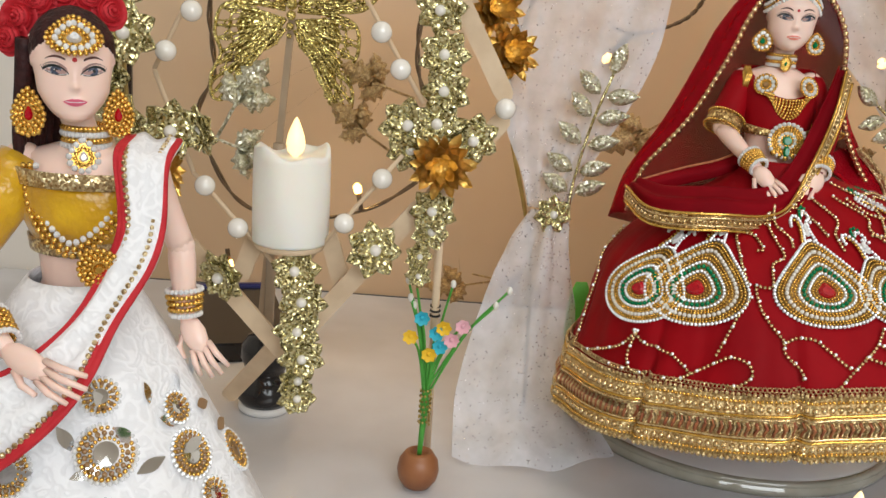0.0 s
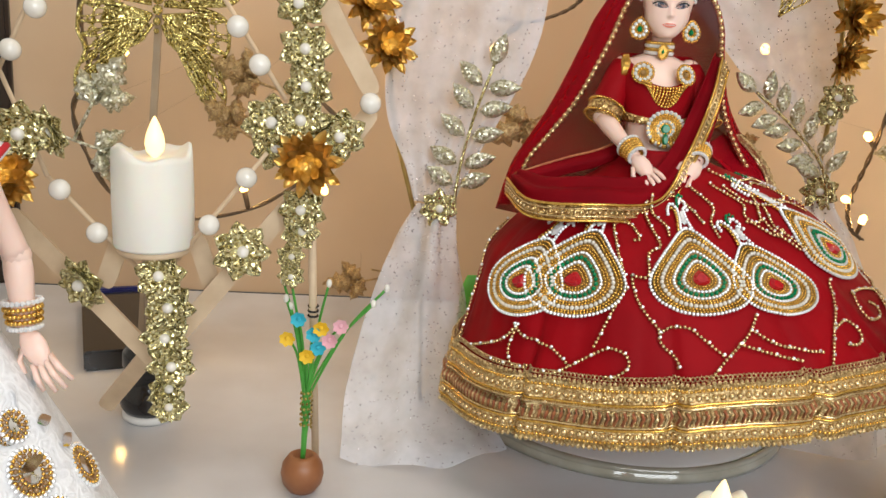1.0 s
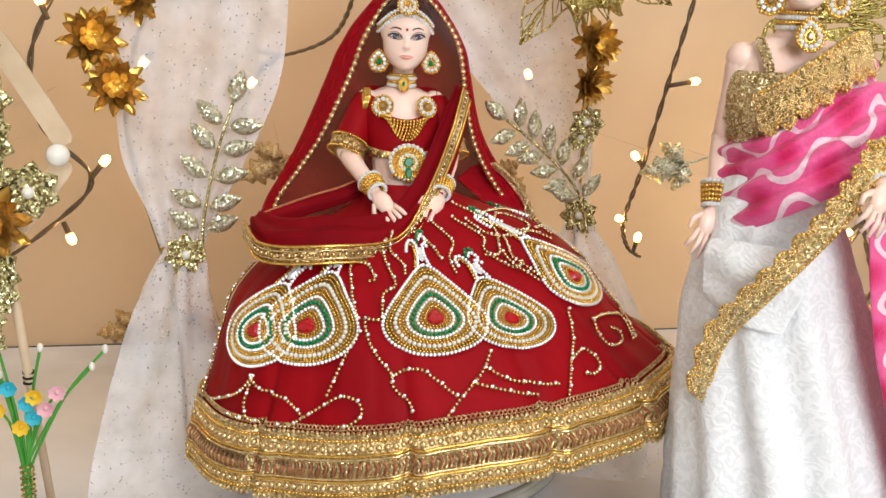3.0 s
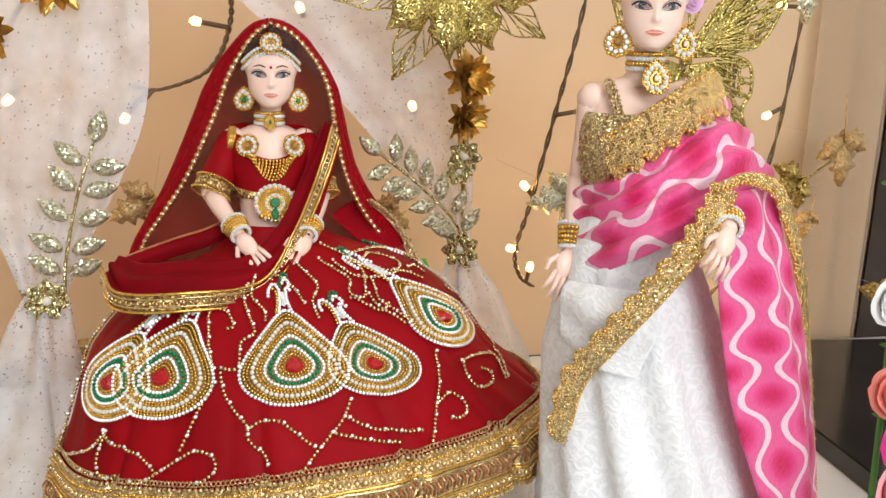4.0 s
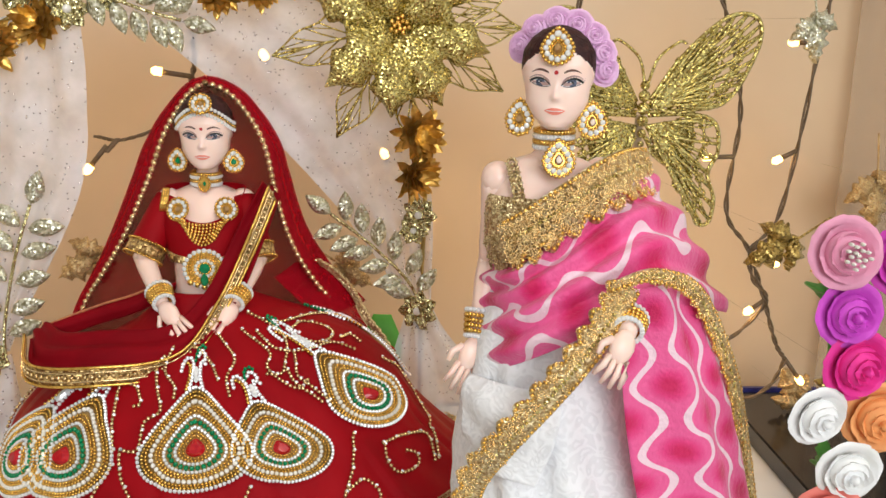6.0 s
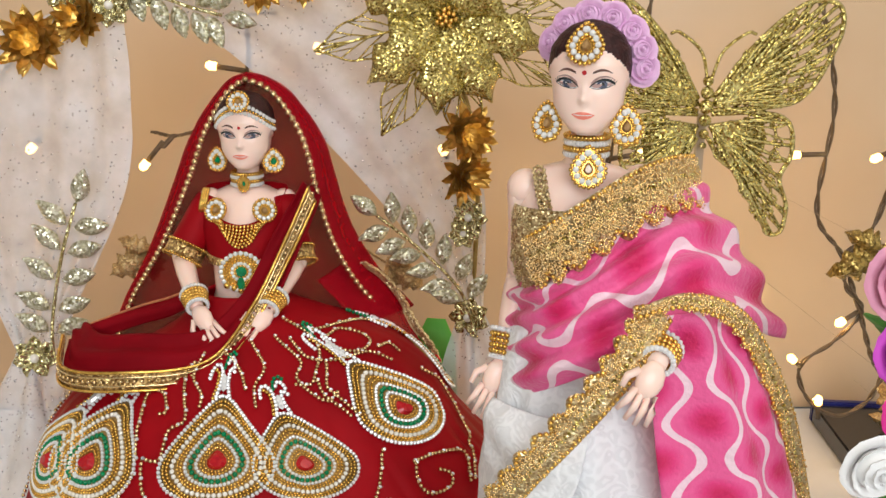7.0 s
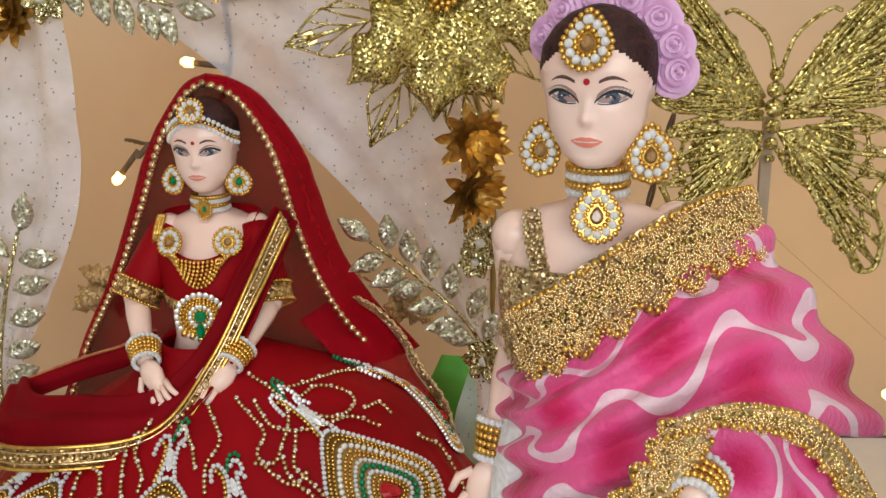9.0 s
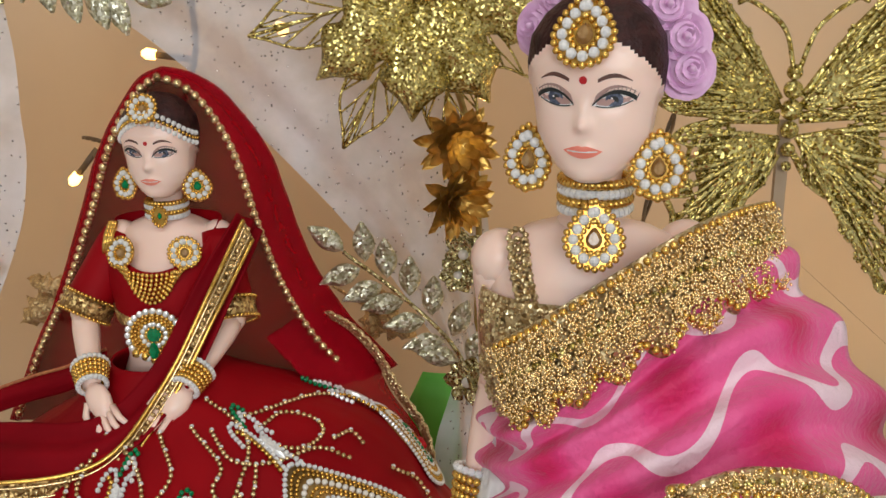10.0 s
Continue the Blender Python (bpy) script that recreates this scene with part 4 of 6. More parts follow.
def paisley(a0, z0, size=1.0, lean=0.0):
    """Concentric tear-shaped rows of beads on the skirt, with a necked and hooked tip."""
    ob = part("paisley", bmesh.new(), M_GOLD, skirt, "beaded paisley of pearls, gold, green and red stones")
    put = lambda u, v, out: skirt_at(a0 + math.degrees((u + lean * v) / 0.097), z0 + v * 0.58, out)

    def outline(f, n=90, out=0.0012):
        pts = []
        for k in range(n + 1):
            q = 2 * math.pi * k / n
            c = math.cos(q)
            x = math.sin(q) * (1 - 0.42 * max(0, c) ** 1.3)
            y = c * (1.30 if c > 0 else 0.93)
            pts.append(put(x * 0.0285 * f * size, y * 0.0285 * f * size, out))
        return pts

    bm = bmesh.new()
    loft(bm, [outline(f, 60, 0.0007)[:-1] for f in (1.0, 0.6, 0.1)])
    part("backing", bm, M_BACKING, ob, "gold thread backing")
    for f, r, mm, nm in ((1.0, 0.00115, M_CRYSTAL, "crystal_row"), (0.925, 0.00095, M_GOLD, "bead_row"), (0.86, 0.00095, M_GOLD, "bead_row"), (0.775, 0.0014, M_PEARL, "pearl_row"), (0.69, 0.00095, M_GOLD, "bead_row"), (0.625, 0.00095, M_GOLD, "bead_row"),
                         (0.55, 0.00105, M_CRYSTAL, "crystal_row"), (0.455, 0.0015, M_GREENSTONE, "green_row"), (0.36, 0.0011, M_CRYSTAL, "crystal_row"), (0.285, 0.0009, M_GOLD, "bead_row"), (0.22, 0.0009, M_GOLD, "bead_row")):
        bm = bmesh.new()
        beads(bm, outline(f), r * size)
        part(nm, bm, mm, ob)
    bm = bmesh.new()
    loft(bm, [outline(0.18, 14)[:-1], outline(0.11, 14, 0.0032)[:-1]])
    part("centre_stone", bm, M_REDSTONE, ob, smooth=False)
    t = lambda u, v: put(u * size * 0.8, (0.037 + (v - 0.037) * 0.8) * size, 0.0014)
    bm = bmesh.new(); loft(bm, [[t(0.0035 * math.sin(q), 0.046 + 0.006 * math.cos(q)) for q in [k * 0.7854 for k in range(8)]], [put(0.002 * math.sin(q) * size, (0.046 + 0.0035 * math.cos(q)) * size, 0.0032) for q in [k * 0.7854 for k in range(8)]]])
    part("neck_stone", bm, M_CRYSTAL, ob, "clear oval stone", smooth=False)
    for mm, pts in ((M_CRYSTAL, ((-0.006, 0.037), (-0.004, 0.046), (-0.004, 0.055), (-0.010, 0.060), (-0.016, 0.056), (-0.017, 0.049))), (M_CRYSTAL, ((0.006, 0.037), (0.004, 0.046), (0.006, 0.056), (0.012, 0.052))),
                    (M_GOLD, ((-0.009, 0.036), (-0.007, 0.045), (-0.0075, 0.053), (-0.012, 0.056))), (M_GREENSTONE, ((-0.002, 0.057), (0.002, 0.065), (0.009, 0.068), (0.013, 0.064))), (M_CRYSTAL, ((0.002, 0.060), (0.007, 0.064), (0.011, 0.060), (0.010, 0.056)))):
        bm = bmesh.new()
        beads(bm, curve([t(u, v) for u, v in pts], 24), 0.00115)
        part("tip_curl", bm, mm, ob)
    return ob


for a, z, sz, ln in ((-62, 0.1440, 0.90, 0.1), (-44.5, 0.1490, 0.96, 0.0), (-5.5, 0.1515, 0.95, 0.0), (18.5, 0.1485, 0.84, -0.05), (56, 0.1605, 0.98, -0.12), (104, 0.160, 0.85, 0.0)):
    paisley(a, z, sz, ln)


def vine(points):
    """A twining line of gold beads with a white one between, on the skirt."""
    line = curve([Vector((a, z, 0)) for a, z in points], 70)
    bm = bmesh.new()
    beads(bm, [skirt_at(p.x, p.y / 1000, 0.0012) for p in line], 0.00115, 0.0025)
    ob = part("bead_vine", bm, M_SEQUIN, skirt, "gold and crystal bead scroll")
    bm = bmesh.new()
    beads(bm, [skirt_at(p.x + 0.3, p.y / 1000 + 0.0003, 0.0016) for p in line], 0.0010, 0.0100)
    part("crystal_row", bm, M_CRYSTAL, ob)


FRONT = [[(-27, 153), (-25, 144), (-22, 137), (-19, 131), (-19, 127), (-17, 122), (-15, 118), (-15, 114)], [(-19, 130), (-16, 132), (-12, 132), (-9, 128), (-4, 119)], [(7, 136), (3, 128), (-4, 118), (-8, 111)],
        [(0, 124), (5, 121), (15, 115)], [(5, 129), (9, 124), (14, 121), (22, 118)], [(-28, 148), (-31, 139), (-35, 123)],
        [(-59, 127), (-55, 123), (-47, 121), (-40, 114)], [(-47, 111), (-44, 111), (-35, 120), (-31, 123), (-27, 121), (-26, 116), (-29, 112), (-32, 112)], [(-58, 127), (-59, 118), (-57, 112), (-53, 111), (-53, 113)]]
SIDE = [[(41, 148), (34, 135), (29, 127), (22, 113)], [(29, 127), (35, 130), (37, 125), (36, 121), (33, 119), (30, 120)], [(48, 140), (57, 139), (66, 134), (60, 124)],
        [(48, 139), (45, 133), (46, 127), (53, 126), (56, 130), (53, 134)], [(-64, 111), (-63, 111), (-58, 111)], [(-76, 112), (-63, 119), (-58, 127)],
        [(-99, 162), (-96, 153), (-89, 143), (-85, 119), (-84, 111)], [(77, 170), (82, 160), (78, 142), (61, 123)]]
LAP = [[(-29, 153), (-34, 165), (-38, 173), (-31, 173), (-26, 168), (-28, 167)], [(-27, 153), (-22, 153), (-22, 162), (-18, 166), (-26, 179), (-25, 183)], [(35, 177), (34, 172), (37, 166), (38, 163)],
        [(38, 191), (38, 185), (48, 183), (64, 183), (69, 178)], [(56, 193), (77, 192), (94, 189), (102, 184)], [(57, 190), (70, 191), (76, 188), (72, 185), (61, 184), (54, 186)],
        [(72, 183), (79, 182), (77, 178)], [(44, 183), (37, 175), (38, 171), (41, 162)]]
LAP_FRONT = [[(46, 198), (50, 194), (49, 189), (38, 181), (32, 176), (26, 176)], [(-22, 189), (-22, 179), (-15, 173), (-14, 168)], [(12, 190), (16, 182), (9, 175), (8, 168)],
        [(30, 192), (34, 184), (28, 178), (33, 170), (40, 173)], [(-48, 186), (-44, 177), (-50, 170)], [(-8, 186), (2, 180), (5, 173)]]
for pts in FRONT + SIDE + LAP + LAP_FRONT:
    vine(pts)

# veil
veil = thing("veil", "sheer dark red bridal veil edged with gold beads", "veil")
M_VEIL = mat("sheer_red_net", (0.34, 0.002, 0.010), 0.8, colour2=(0.40, 0.003, 0.013), scale=200, alpha=0.70, spec=0.05)
left = [(0.2235, 0.620, 0.3255), (0.2155, 0.620, 0.3205), (0.2080, 0.620, 0.3110), (0.1980, 0.621, 0.2935), (0.1890, 0.620, 0.269), (0.1725, 0.622, 0.232), (0.1580, 0.628, 0.208), (0.1450, 0.634, 0.187), (0.1360, 0.625, 0.160)]
backl = [(0.2235, 0.630, 0.3275), (0.2135, 0.633, 0.3235), (0.2035, 0.637, 0.3130), (0.1900, 0.642, 0.293), (0.1790, 0.644, 0.266), (0.1660, 0.645, 0.233), (0.1550, 0.648, 0.208), (0.1420, 0.652, 0.183), (0.1320, 0.645, 0.150)]
right = [(0.2235, 0.620, 0.3255), (0.2325, 0.620, 0.3225), (0.2420, 0.619, 0.3150), (0.2530, 0.614, 0.3000), (0.2590, 0.612, 0.2845), (0.2640, 0.616, 0.259), (0.2720, 0.621, 0.230), (0.2860, 0.622, 0.204), (0.3050, 0.626, 0.181)]
backr = [(0.2235, 0.630, 0.3275), (0.2345, 0.633, 0.3245), (0.2460, 0.636, 0.3160), (0.2580, 0.638, 0.299), (0.2660, 0.640, 0.281), (0.2720, 0.644, 0.255), (0.2810, 0.648, 0.228), (0.2960, 0.648, 0.203), (0.3160, 0.646, 0.179)]
mid = [(0.2235, 0.644, 0.3215), (0.2235, 0.648, 0.3170), (0.2235, 0.651, 0.3080), (0.2235, 0.653, 0.291), (0.2235, 0.654, 0.262), (0.2235, 0.655, 0.234), (0.2235, 0.655, 0.210), (0.2235, 0.656, 0.180), (0.2235, 0.658, 0.140)]
bm = drape([left, backl, mid, backr, right], 44, 56, 0.0013, 7, 0.3)
thick(part("net", bm, M_VEIL, veil))
for side in (left, right):
    bm = bmesh.new()
    beads(bm, curve(side, 70), 0.0020, 0.0045, 8, 6)
    part("bead_edge", bm, M_SEQUIN, veil)
    bm = bmesh.new()
    tube(bm, curve([Vector(p) + Vector((0, 0.0014, -0.0003)) for p in side], 70), 0.001, 6)
    part("braid_edge", bm, M_STICK, veil, "pale twisted braid")
# the veil's end spread over the back of the skirt, with its gold edge
tail_edge = [(0.286, 0.634, 0.212), (0.298, 0.636, 0.2035), (0.310, 0.635, 0.190), (0.320, 0.632, 0.172), (0.332, 0.626, 0.156), (0.338, 0.615, 0.137)]
bm = drape([[(0.262, 0.622, 0.205), (0.276, 0.615, 0.192), (0.288, 0.606, 0.182), (0.300, 0.600, 0.170), (0.312, 0.596, 0.158), (0.322, 0.590, 0.145)],
            [(0.276, 0.632, 0.212), (0.288, 0.628, 0.200), (0.300, 0.622, 0.188), (0.311, 0.618, 0.174), (0.322, 0.612, 0.160), (0.330, 0.604, 0.145)], tail_edge], 36, 14, 0.0014, 1.5, 1.4)
thick(part("veil_end", bm, M_VEIL, veil))
bm = bmesh.new()
ribbon(bm, curve(tail_edge, 50), lambda i, p: (0.7, -0.2, 0.45), 0.0042, 0.0012, 18, 0.0003)
thick(part("gold_edge", bm, M_TRIM, veil, "narrow gold lace edge"), 0.0008)

dup = thing("shawl", "dark red shawl with gold brocade border across the lap", "shawl")
bm = drape([[(0.256, 0.610, 0.268), (0.243, 0.592, 0.245), (0.226, 0.577, 0.212), (0.206, 0.562, 0.194), (0.174, 0.560, 0.192), (0.149, 0.568, 0.189), (0.134, 0.588, 0.189)],
            [(0.262, 0.612, 0.264), (0.251, 0.590, 0.240), (0.234, 0.570, 0.206), (0.208, 0.551, 0.186), (0.170, 0.547, 0.186), (0.140, 0.557, 0.184), (0.129, 0.584, 0.187)],
            [(0.266, 0.612, 0.259), (0.257, 0.590, 0.236), (0.240, 0.568, 0.202), (0.211, 0.545, 0.179), (0.170, 0.536, 0.176), (0.135, 0.549, 0.175), (0.125, 0.58, 0.182)]], 60, 20, 0.0012, 2, 0.9)
thick(part("cloth", bm, M_DEEPRED, dup))
path = curve([(0.2600, 0.606, 0.2665), (0.249, 0.585, 0.241), (0.232, 0.567, 0.207), (0.2105, 0.5455, 0.183), (0.170, 0.5325, 0.1815), (0.134, 0.5455, 0.1795), (0.123, 0.578, 0.186)], 90)
away = lambda i, p: (0.5 * max(0, 1 - i / 45), -0.3, -1)
bm = bmesh.new()
ribbon(bm, path, away, 0.0095, 0.0, 20, 0.0005)
bd = thick(part("border", bm, M_BROCADE, dup, "gold brocade border"), 0.0009)
for off, rad, mm in ((0.0, 0.0009, M_GOLD), (0.0095, 0.0009, M_GOLD), (0.0025, 0.0006, M_SEQUIN), (0.007, 0.0006, M_SEQUIN)):
    bm = bmesh.new()
    tube(bm, [p + Vector(away(i, p)).normalized() * off + Vector((0, -0.0011, 0)) for i, p in enumerate(path)], rad, 6)
    part("piping", bm, mm, bd)
bm = bmesh.new()
beads(bm, [p + Vector(away(i, p)).normalized() * 0.00475 + Vector((0, -0.0011, 0)) for i, p in enumerate(path)], 0.0012, 0.0036)
part("sequin_row", bm, M_SEQUIN, bd)
# the shawl's slack over the lap, rising behind the arm, with a brown cord at its upper edge
slack_top = [(0.130, 0.590, 0.186), (0.146, 0.592, 0.192), (0.164, 0.594, 0.198), (0.182, 0.592, 0.204), (0.198, 0.594, 0.211)]
bm = drape([slack_top, [Vector(p) + Vector((0, -0.004, -0.004)) for p in slack_top], [Vector(p) + Vector((0, -0.005, -0.010)) for p in slack_top]], 30, 10, 0.0008, 1, 2)
thick(part("inner_fold", bm, M_DEEPRED, dup))
bm = bmesh.new(); tube(bm, curve(slack_top, 40), 0.0008, 6)
part("cord", bm, M_RUST, dup, "thin brown cord")

# ---- stand, plate and boxes ----
M_PLATE = mat("white_board", (0.82, 0.81, 0.79), 0.3, colour2=(0.76, 0.75, 0.73), scale=30)
M_GLASS = mat("smoked_glass_rim", (0.3, 0.28, 0.22), 0.08, colour2=(0.38, 0.36, 0.3), scale=40, coat=1.0)
plate = thing("round_base", "round white base plate with a smoky glass rim on the marble", "base plate", m=Matrix.Translation((0.235, 0.656, 0.0)) @ Matrix.Diagonal((1.06, 1.06, 1.0, 1.0)))
bm = bmesh.new(); lathe(bm, [(0.1, 0.0), (0.109, 0.001), (0.109, 0.008), (0.106, 0.0095), (0.02, 0.01)], n=96)
part("plate", bm, M_PLATE, plate)
bm = bmesh.new()
loft(bm, [ring((0, 0, z), r, r, 96) for r, z in ((0.1095, 0.0005), (0.1145, 0.0005), (0.1150, 0.005), (0.1135, 0.0062), (0.1135, 0.0068), (0.1148, 0.0085), (0.112, 0.0105), (0.1095, 0.0095))], caps=False)
part("rim", bm, M_GLASS, plate, "smoky glass rim")

M_BLACK = mat("black_gloss", (0.012, 0.011, 0.012), 0.15, colour2=(0.02, 0.018, 0.018), scale=30)
M_BLUE = mat("dark_blue_plastic", (0.01, 0.012, 0.11), 0.35, colour2=(0.015, 0.02, 0.16), scale=40)
for c, yaw, sx, sy, h, lab in (((-0.155, 0.765, 0), 17, 0.075, 0.15, 0.016, "black flat box with a dark blue back edge"), ((0.80, 0.66, 0), -6, 0.26, 0.38, 0.018, "large black flat box with a dark blue back edge")):
    b = thing("flat_box", lab, "box", m=Matrix.Translation(c) @ pose(0, 0, 0, 0, 0, yaw))
    bm = bmesh.new(); box(bm, -sx / 2, sx / 2, -sy / 2, sy / 2 - 0.008, 0, h, 0.0015)
    part("body", bm, M_BLACK, b, smooth=False)
    bm = bmesh.new(); box(bm, -sx / 2, min(sx / 2, -sx / 2 + 0.1), sy / 2 - 0.008, sy / 2, 0, h + 0.003, 0.0015)
    part("edge", bm, M_BLUE, b, "dark blue plastic edge", smooth=False)


# ---- gold flowers ----
M_FOIL = mat("gold_foil", (0.50, 0.26, 0.04), 0.28, 0.8, colour2=(0.92, 0.62, 0.18), scale=120, island=0.25)
M_PALE = glitter("pale_gold_glitter", (0.34, 0.27, 0.08), (1.0, 0.93, 0.58), 750, 0.25, 0.8)
M_SILVER = glitter("silver_gold_glitter", (0.36, 0.33, 0.17), (1.0, 0.98, 0.82), 800, 0.28, 0.6)
M_ANTIQUE = glitter("antique_gold", (0.2, 0.13, 0.03), (0.7, 0.5, 0.16), 700, 0.3)


def petal(bm, length, width, cup, twist=0.0, point=1.0, n=6, crimp=0.0):
    """One petal along +x in the plane of x and z, rising to -y."""
    rows = []
    for i in range(n + 1):
        u = i / n
        w = width * (math.sin(math.pi * min(1, 0.12 + u * 0.88)) ** point) * 0.5
        y = -cup * u * u * length
        rows.append([Vector((u * length, y - 0.25 * w + crimp * math.sin(u * 14 + q) * w, (q / 2 - 1) * w)) + Vector((0, -0.3 * abs(q - 2) * w * 0.3, twist * u * length)) for q in range(5)])
    loft(bm, rows, closed=False)


def blossom(label, c, r, m=None, group="garland flowers"):
    """A glittered flower: two rings of cupped petals round a pearl."""
    ob = thing("garland_flower", label, "flower", m=Matrix.Translation(c) @ (m or Matrix()), group=group)
    for layer, (count, f, cup) in enumerate(((7, 1.0, 0.15), (6, 0.72, 0.55))):
        for q in range(count):
            bm = bmesh.new()
            petal(bm, r * f, r * f * 0.72, cup, point=0.7, crimp=0.25)
            add_matrix(bm, 0, pose(0, -0.002 * layer, 0, 0, 360 / count * q + 24 * layer, 0))
            thick(part("petal", bm, M_PALE, ob), 0.0008)
    bm = bmesh.new(); ball(bm, (0, -r * 0.35, 0), r * 0.2, 0, 12, 8)
    part("pearl", bm, M_PEARL, ob)
    return ob


def foil_flower(label, c, r, m=None, group="foil flowers"):
    """A foil chrysanthemum with many narrow crimped petals."""
    ob = thing("foil_flower", label, "flower", m=Matrix.Translation(c) @ (m or Matrix()), group=group)
    rnd = random.Random(5)
    for layer, (count, f, cup) in enumerate(((16, 1.0, 0.1), (14, 0.85, 0.4), (11, 0.65, 0.8), (7, 0.45, 1.5))):
        for q in range(count):
            bm = bmesh.new()
            petal(bm, r * f * rnd.uniform(0.88, 1.1), r * 0.34, cup * rnd.uniform(0.7, 1.3), rnd.uniform(-0.2, 0.2), 0.45, crimp=0.5)
            add_matrix(bm, 0, pose(0, -0.0008 * layer, 0, 0, 360 / count * q + 13 * layer + rnd.uniform(-6, 6), 0))
            part("petal", bm, M_FOIL, ob)
    return ob


tilt = lambda a, b, c: pose(0, 0, 0, a, b, c)
B0 = blossom("pale gold glitter flower with a pearl centre on a garland", (0.003, 0.500, 0.262), 0.0145)
F0 = foil_flower("crimped gold foil chrysanthemum on the garland", (0.006, 0.490, 0.205), 0.0185)
rnd = random.Random(3)


def more(base, c, s=1.0):
    m = Matrix.Translation(c) @ tilt(rnd.uniform(-22, 22), rnd.uniform(0, 360), rnd.uniform(-28, 28)) @ Matrix.Scale(s, 4)
    ob = copy_thing(base, m)
    ob.scale = (s, s, s)
    return ob


# the garland beside the candle, the one behind it and the short one under it
for c, s in (((0.000, 0.501, 0.285), 1), ((0.006, 0.497, 0.243), 1), ((-0.001, 0.505, 0.304), 0.95), ((0.002, 0.497, 0.225), 1.05), ((-0.014, 0.502, 0.222), 1.1), ((0.021, 0.500, 0.219), 1.05), ((-0.012, 0.502, 0.210), 0.9),
             ((0.004, 0.500, 0.178), 0.95), ((0.002, 0.503, 0.165), 0.8), ((-0.003, 0.506, 0.150), 0.6), ((-0.002, 0.506, 0.139), 0.55), ((-0.028, 0.494, 0.1545), 1.12), ((-0.108, 0.492, 0.135), 1.1),
             ((-0.068, 0.488, 0.141), 1), ((-0.064, 0.490, 0.124), 1), ((-0.067, 0.490, 0.107), 0.95), ((-0.064, 0.490, 0.091), 0.95), ((-0.068, 0.492, 0.077), 0.85), ((-0.066, 0.492, 0.066), 0.8),
             ((-0.160, 0.470, 0.285), 1.2), ((-0.155, 0.472, 0.262), 1.15), ((-0.163, 0.474, 0.240), 1.15), ((-0.156, 0.474, 0.220), 1.1), ((-0.146, 0.482, 0.300), 1.0), ((-0.136, 0.486, 0.213), 1.15), ((-0.121, 0.492, 0.214), 1.0), ((-0.172, 0.47, 0.305), 1.2)):
    more(B0, c, s)
for c, s in (((-0.144, 0.480, 0.192), 1.0), ((0.047, 0.628, 0.259), 1.05), ((0.034, 0.632, 0.287), 1.1), ((0.062, 0.634, 0.315), 1.0), ((0.098, 0.636, 0.345), 1.1), ((0.128, 0.636, 0.358), 0.9), ((0.232, 0.634, 0.381), 1.0), ((0.255, 0.632, 0.384), 0.95),
             ((0.352, 0.622, 0.296), 1.0), ((0.350, 0.626, 0.270), 1.0), ((0.27, 0.635, 0.39), 0.9)):
    more(F0, c, s)
for c, s in (((0.356, 0.634, 0.243), 0.85), ((0.357, 0.640, 0.176), 0.95), ((0.086, 0.628, 0.153), 0.95), ((0.145, 0.636, 0.366), 0.9), ((0.165, 0.638, 0.376), 0.95), ((0.12, 0.638, 0.374), 1.0), ((0.352, 0.636, 0.232), 0.7)):
    more(B0, c, s)

# the arch that carries the curtain and flowers, and strings of the garlands
M_WIRE = mat("gold_wire", (0.45, 0.33, 0.12), 0.4, 0.8, colour2=(0.35, 0.25, 0.08), scale=80)
arch = thing("flower_arch", "thin gold wire arch that carries net curtain and flowers", "arch", (0, 0, 0))
bm = bmesh.new()
tube(bm, curve([(0.084, 0.652, 0.0), (0.076, 0.651, 0.12), (0.050, 0.650, 0.24), (0.085, 0.650, 0.34), (0.16, 0.650, 0.378), (0.25, 0.650, 0.388), (0.325, 0.650, 0.355), (0.358, 0.650, 0.29), (0.36, 0.652, 0.17), (0.362, 0.652, 0.0)], 90), 0.0016, 8)
part("frame", bm, M_WIRE, arch)
for pts in ([(-0.001, 0.508, 0.33), (0.003, 0.508, 0.22), (-0.002, 0.51, 0.13)], [(-0.165, 0.482, 0.33), (-0.156, 0.482, 0.21)], [(-0.069, 0.497, 0.15), (-0.066, 0.498, 0.06)]):
    g = thing("garland_string", "thin gold string through the garland flowers", "string")
    bm = bmesh.new(); tube(bm, curve(pts, 20), 0.0012, 6)
    part("cord", bm, M_WIRE, g)


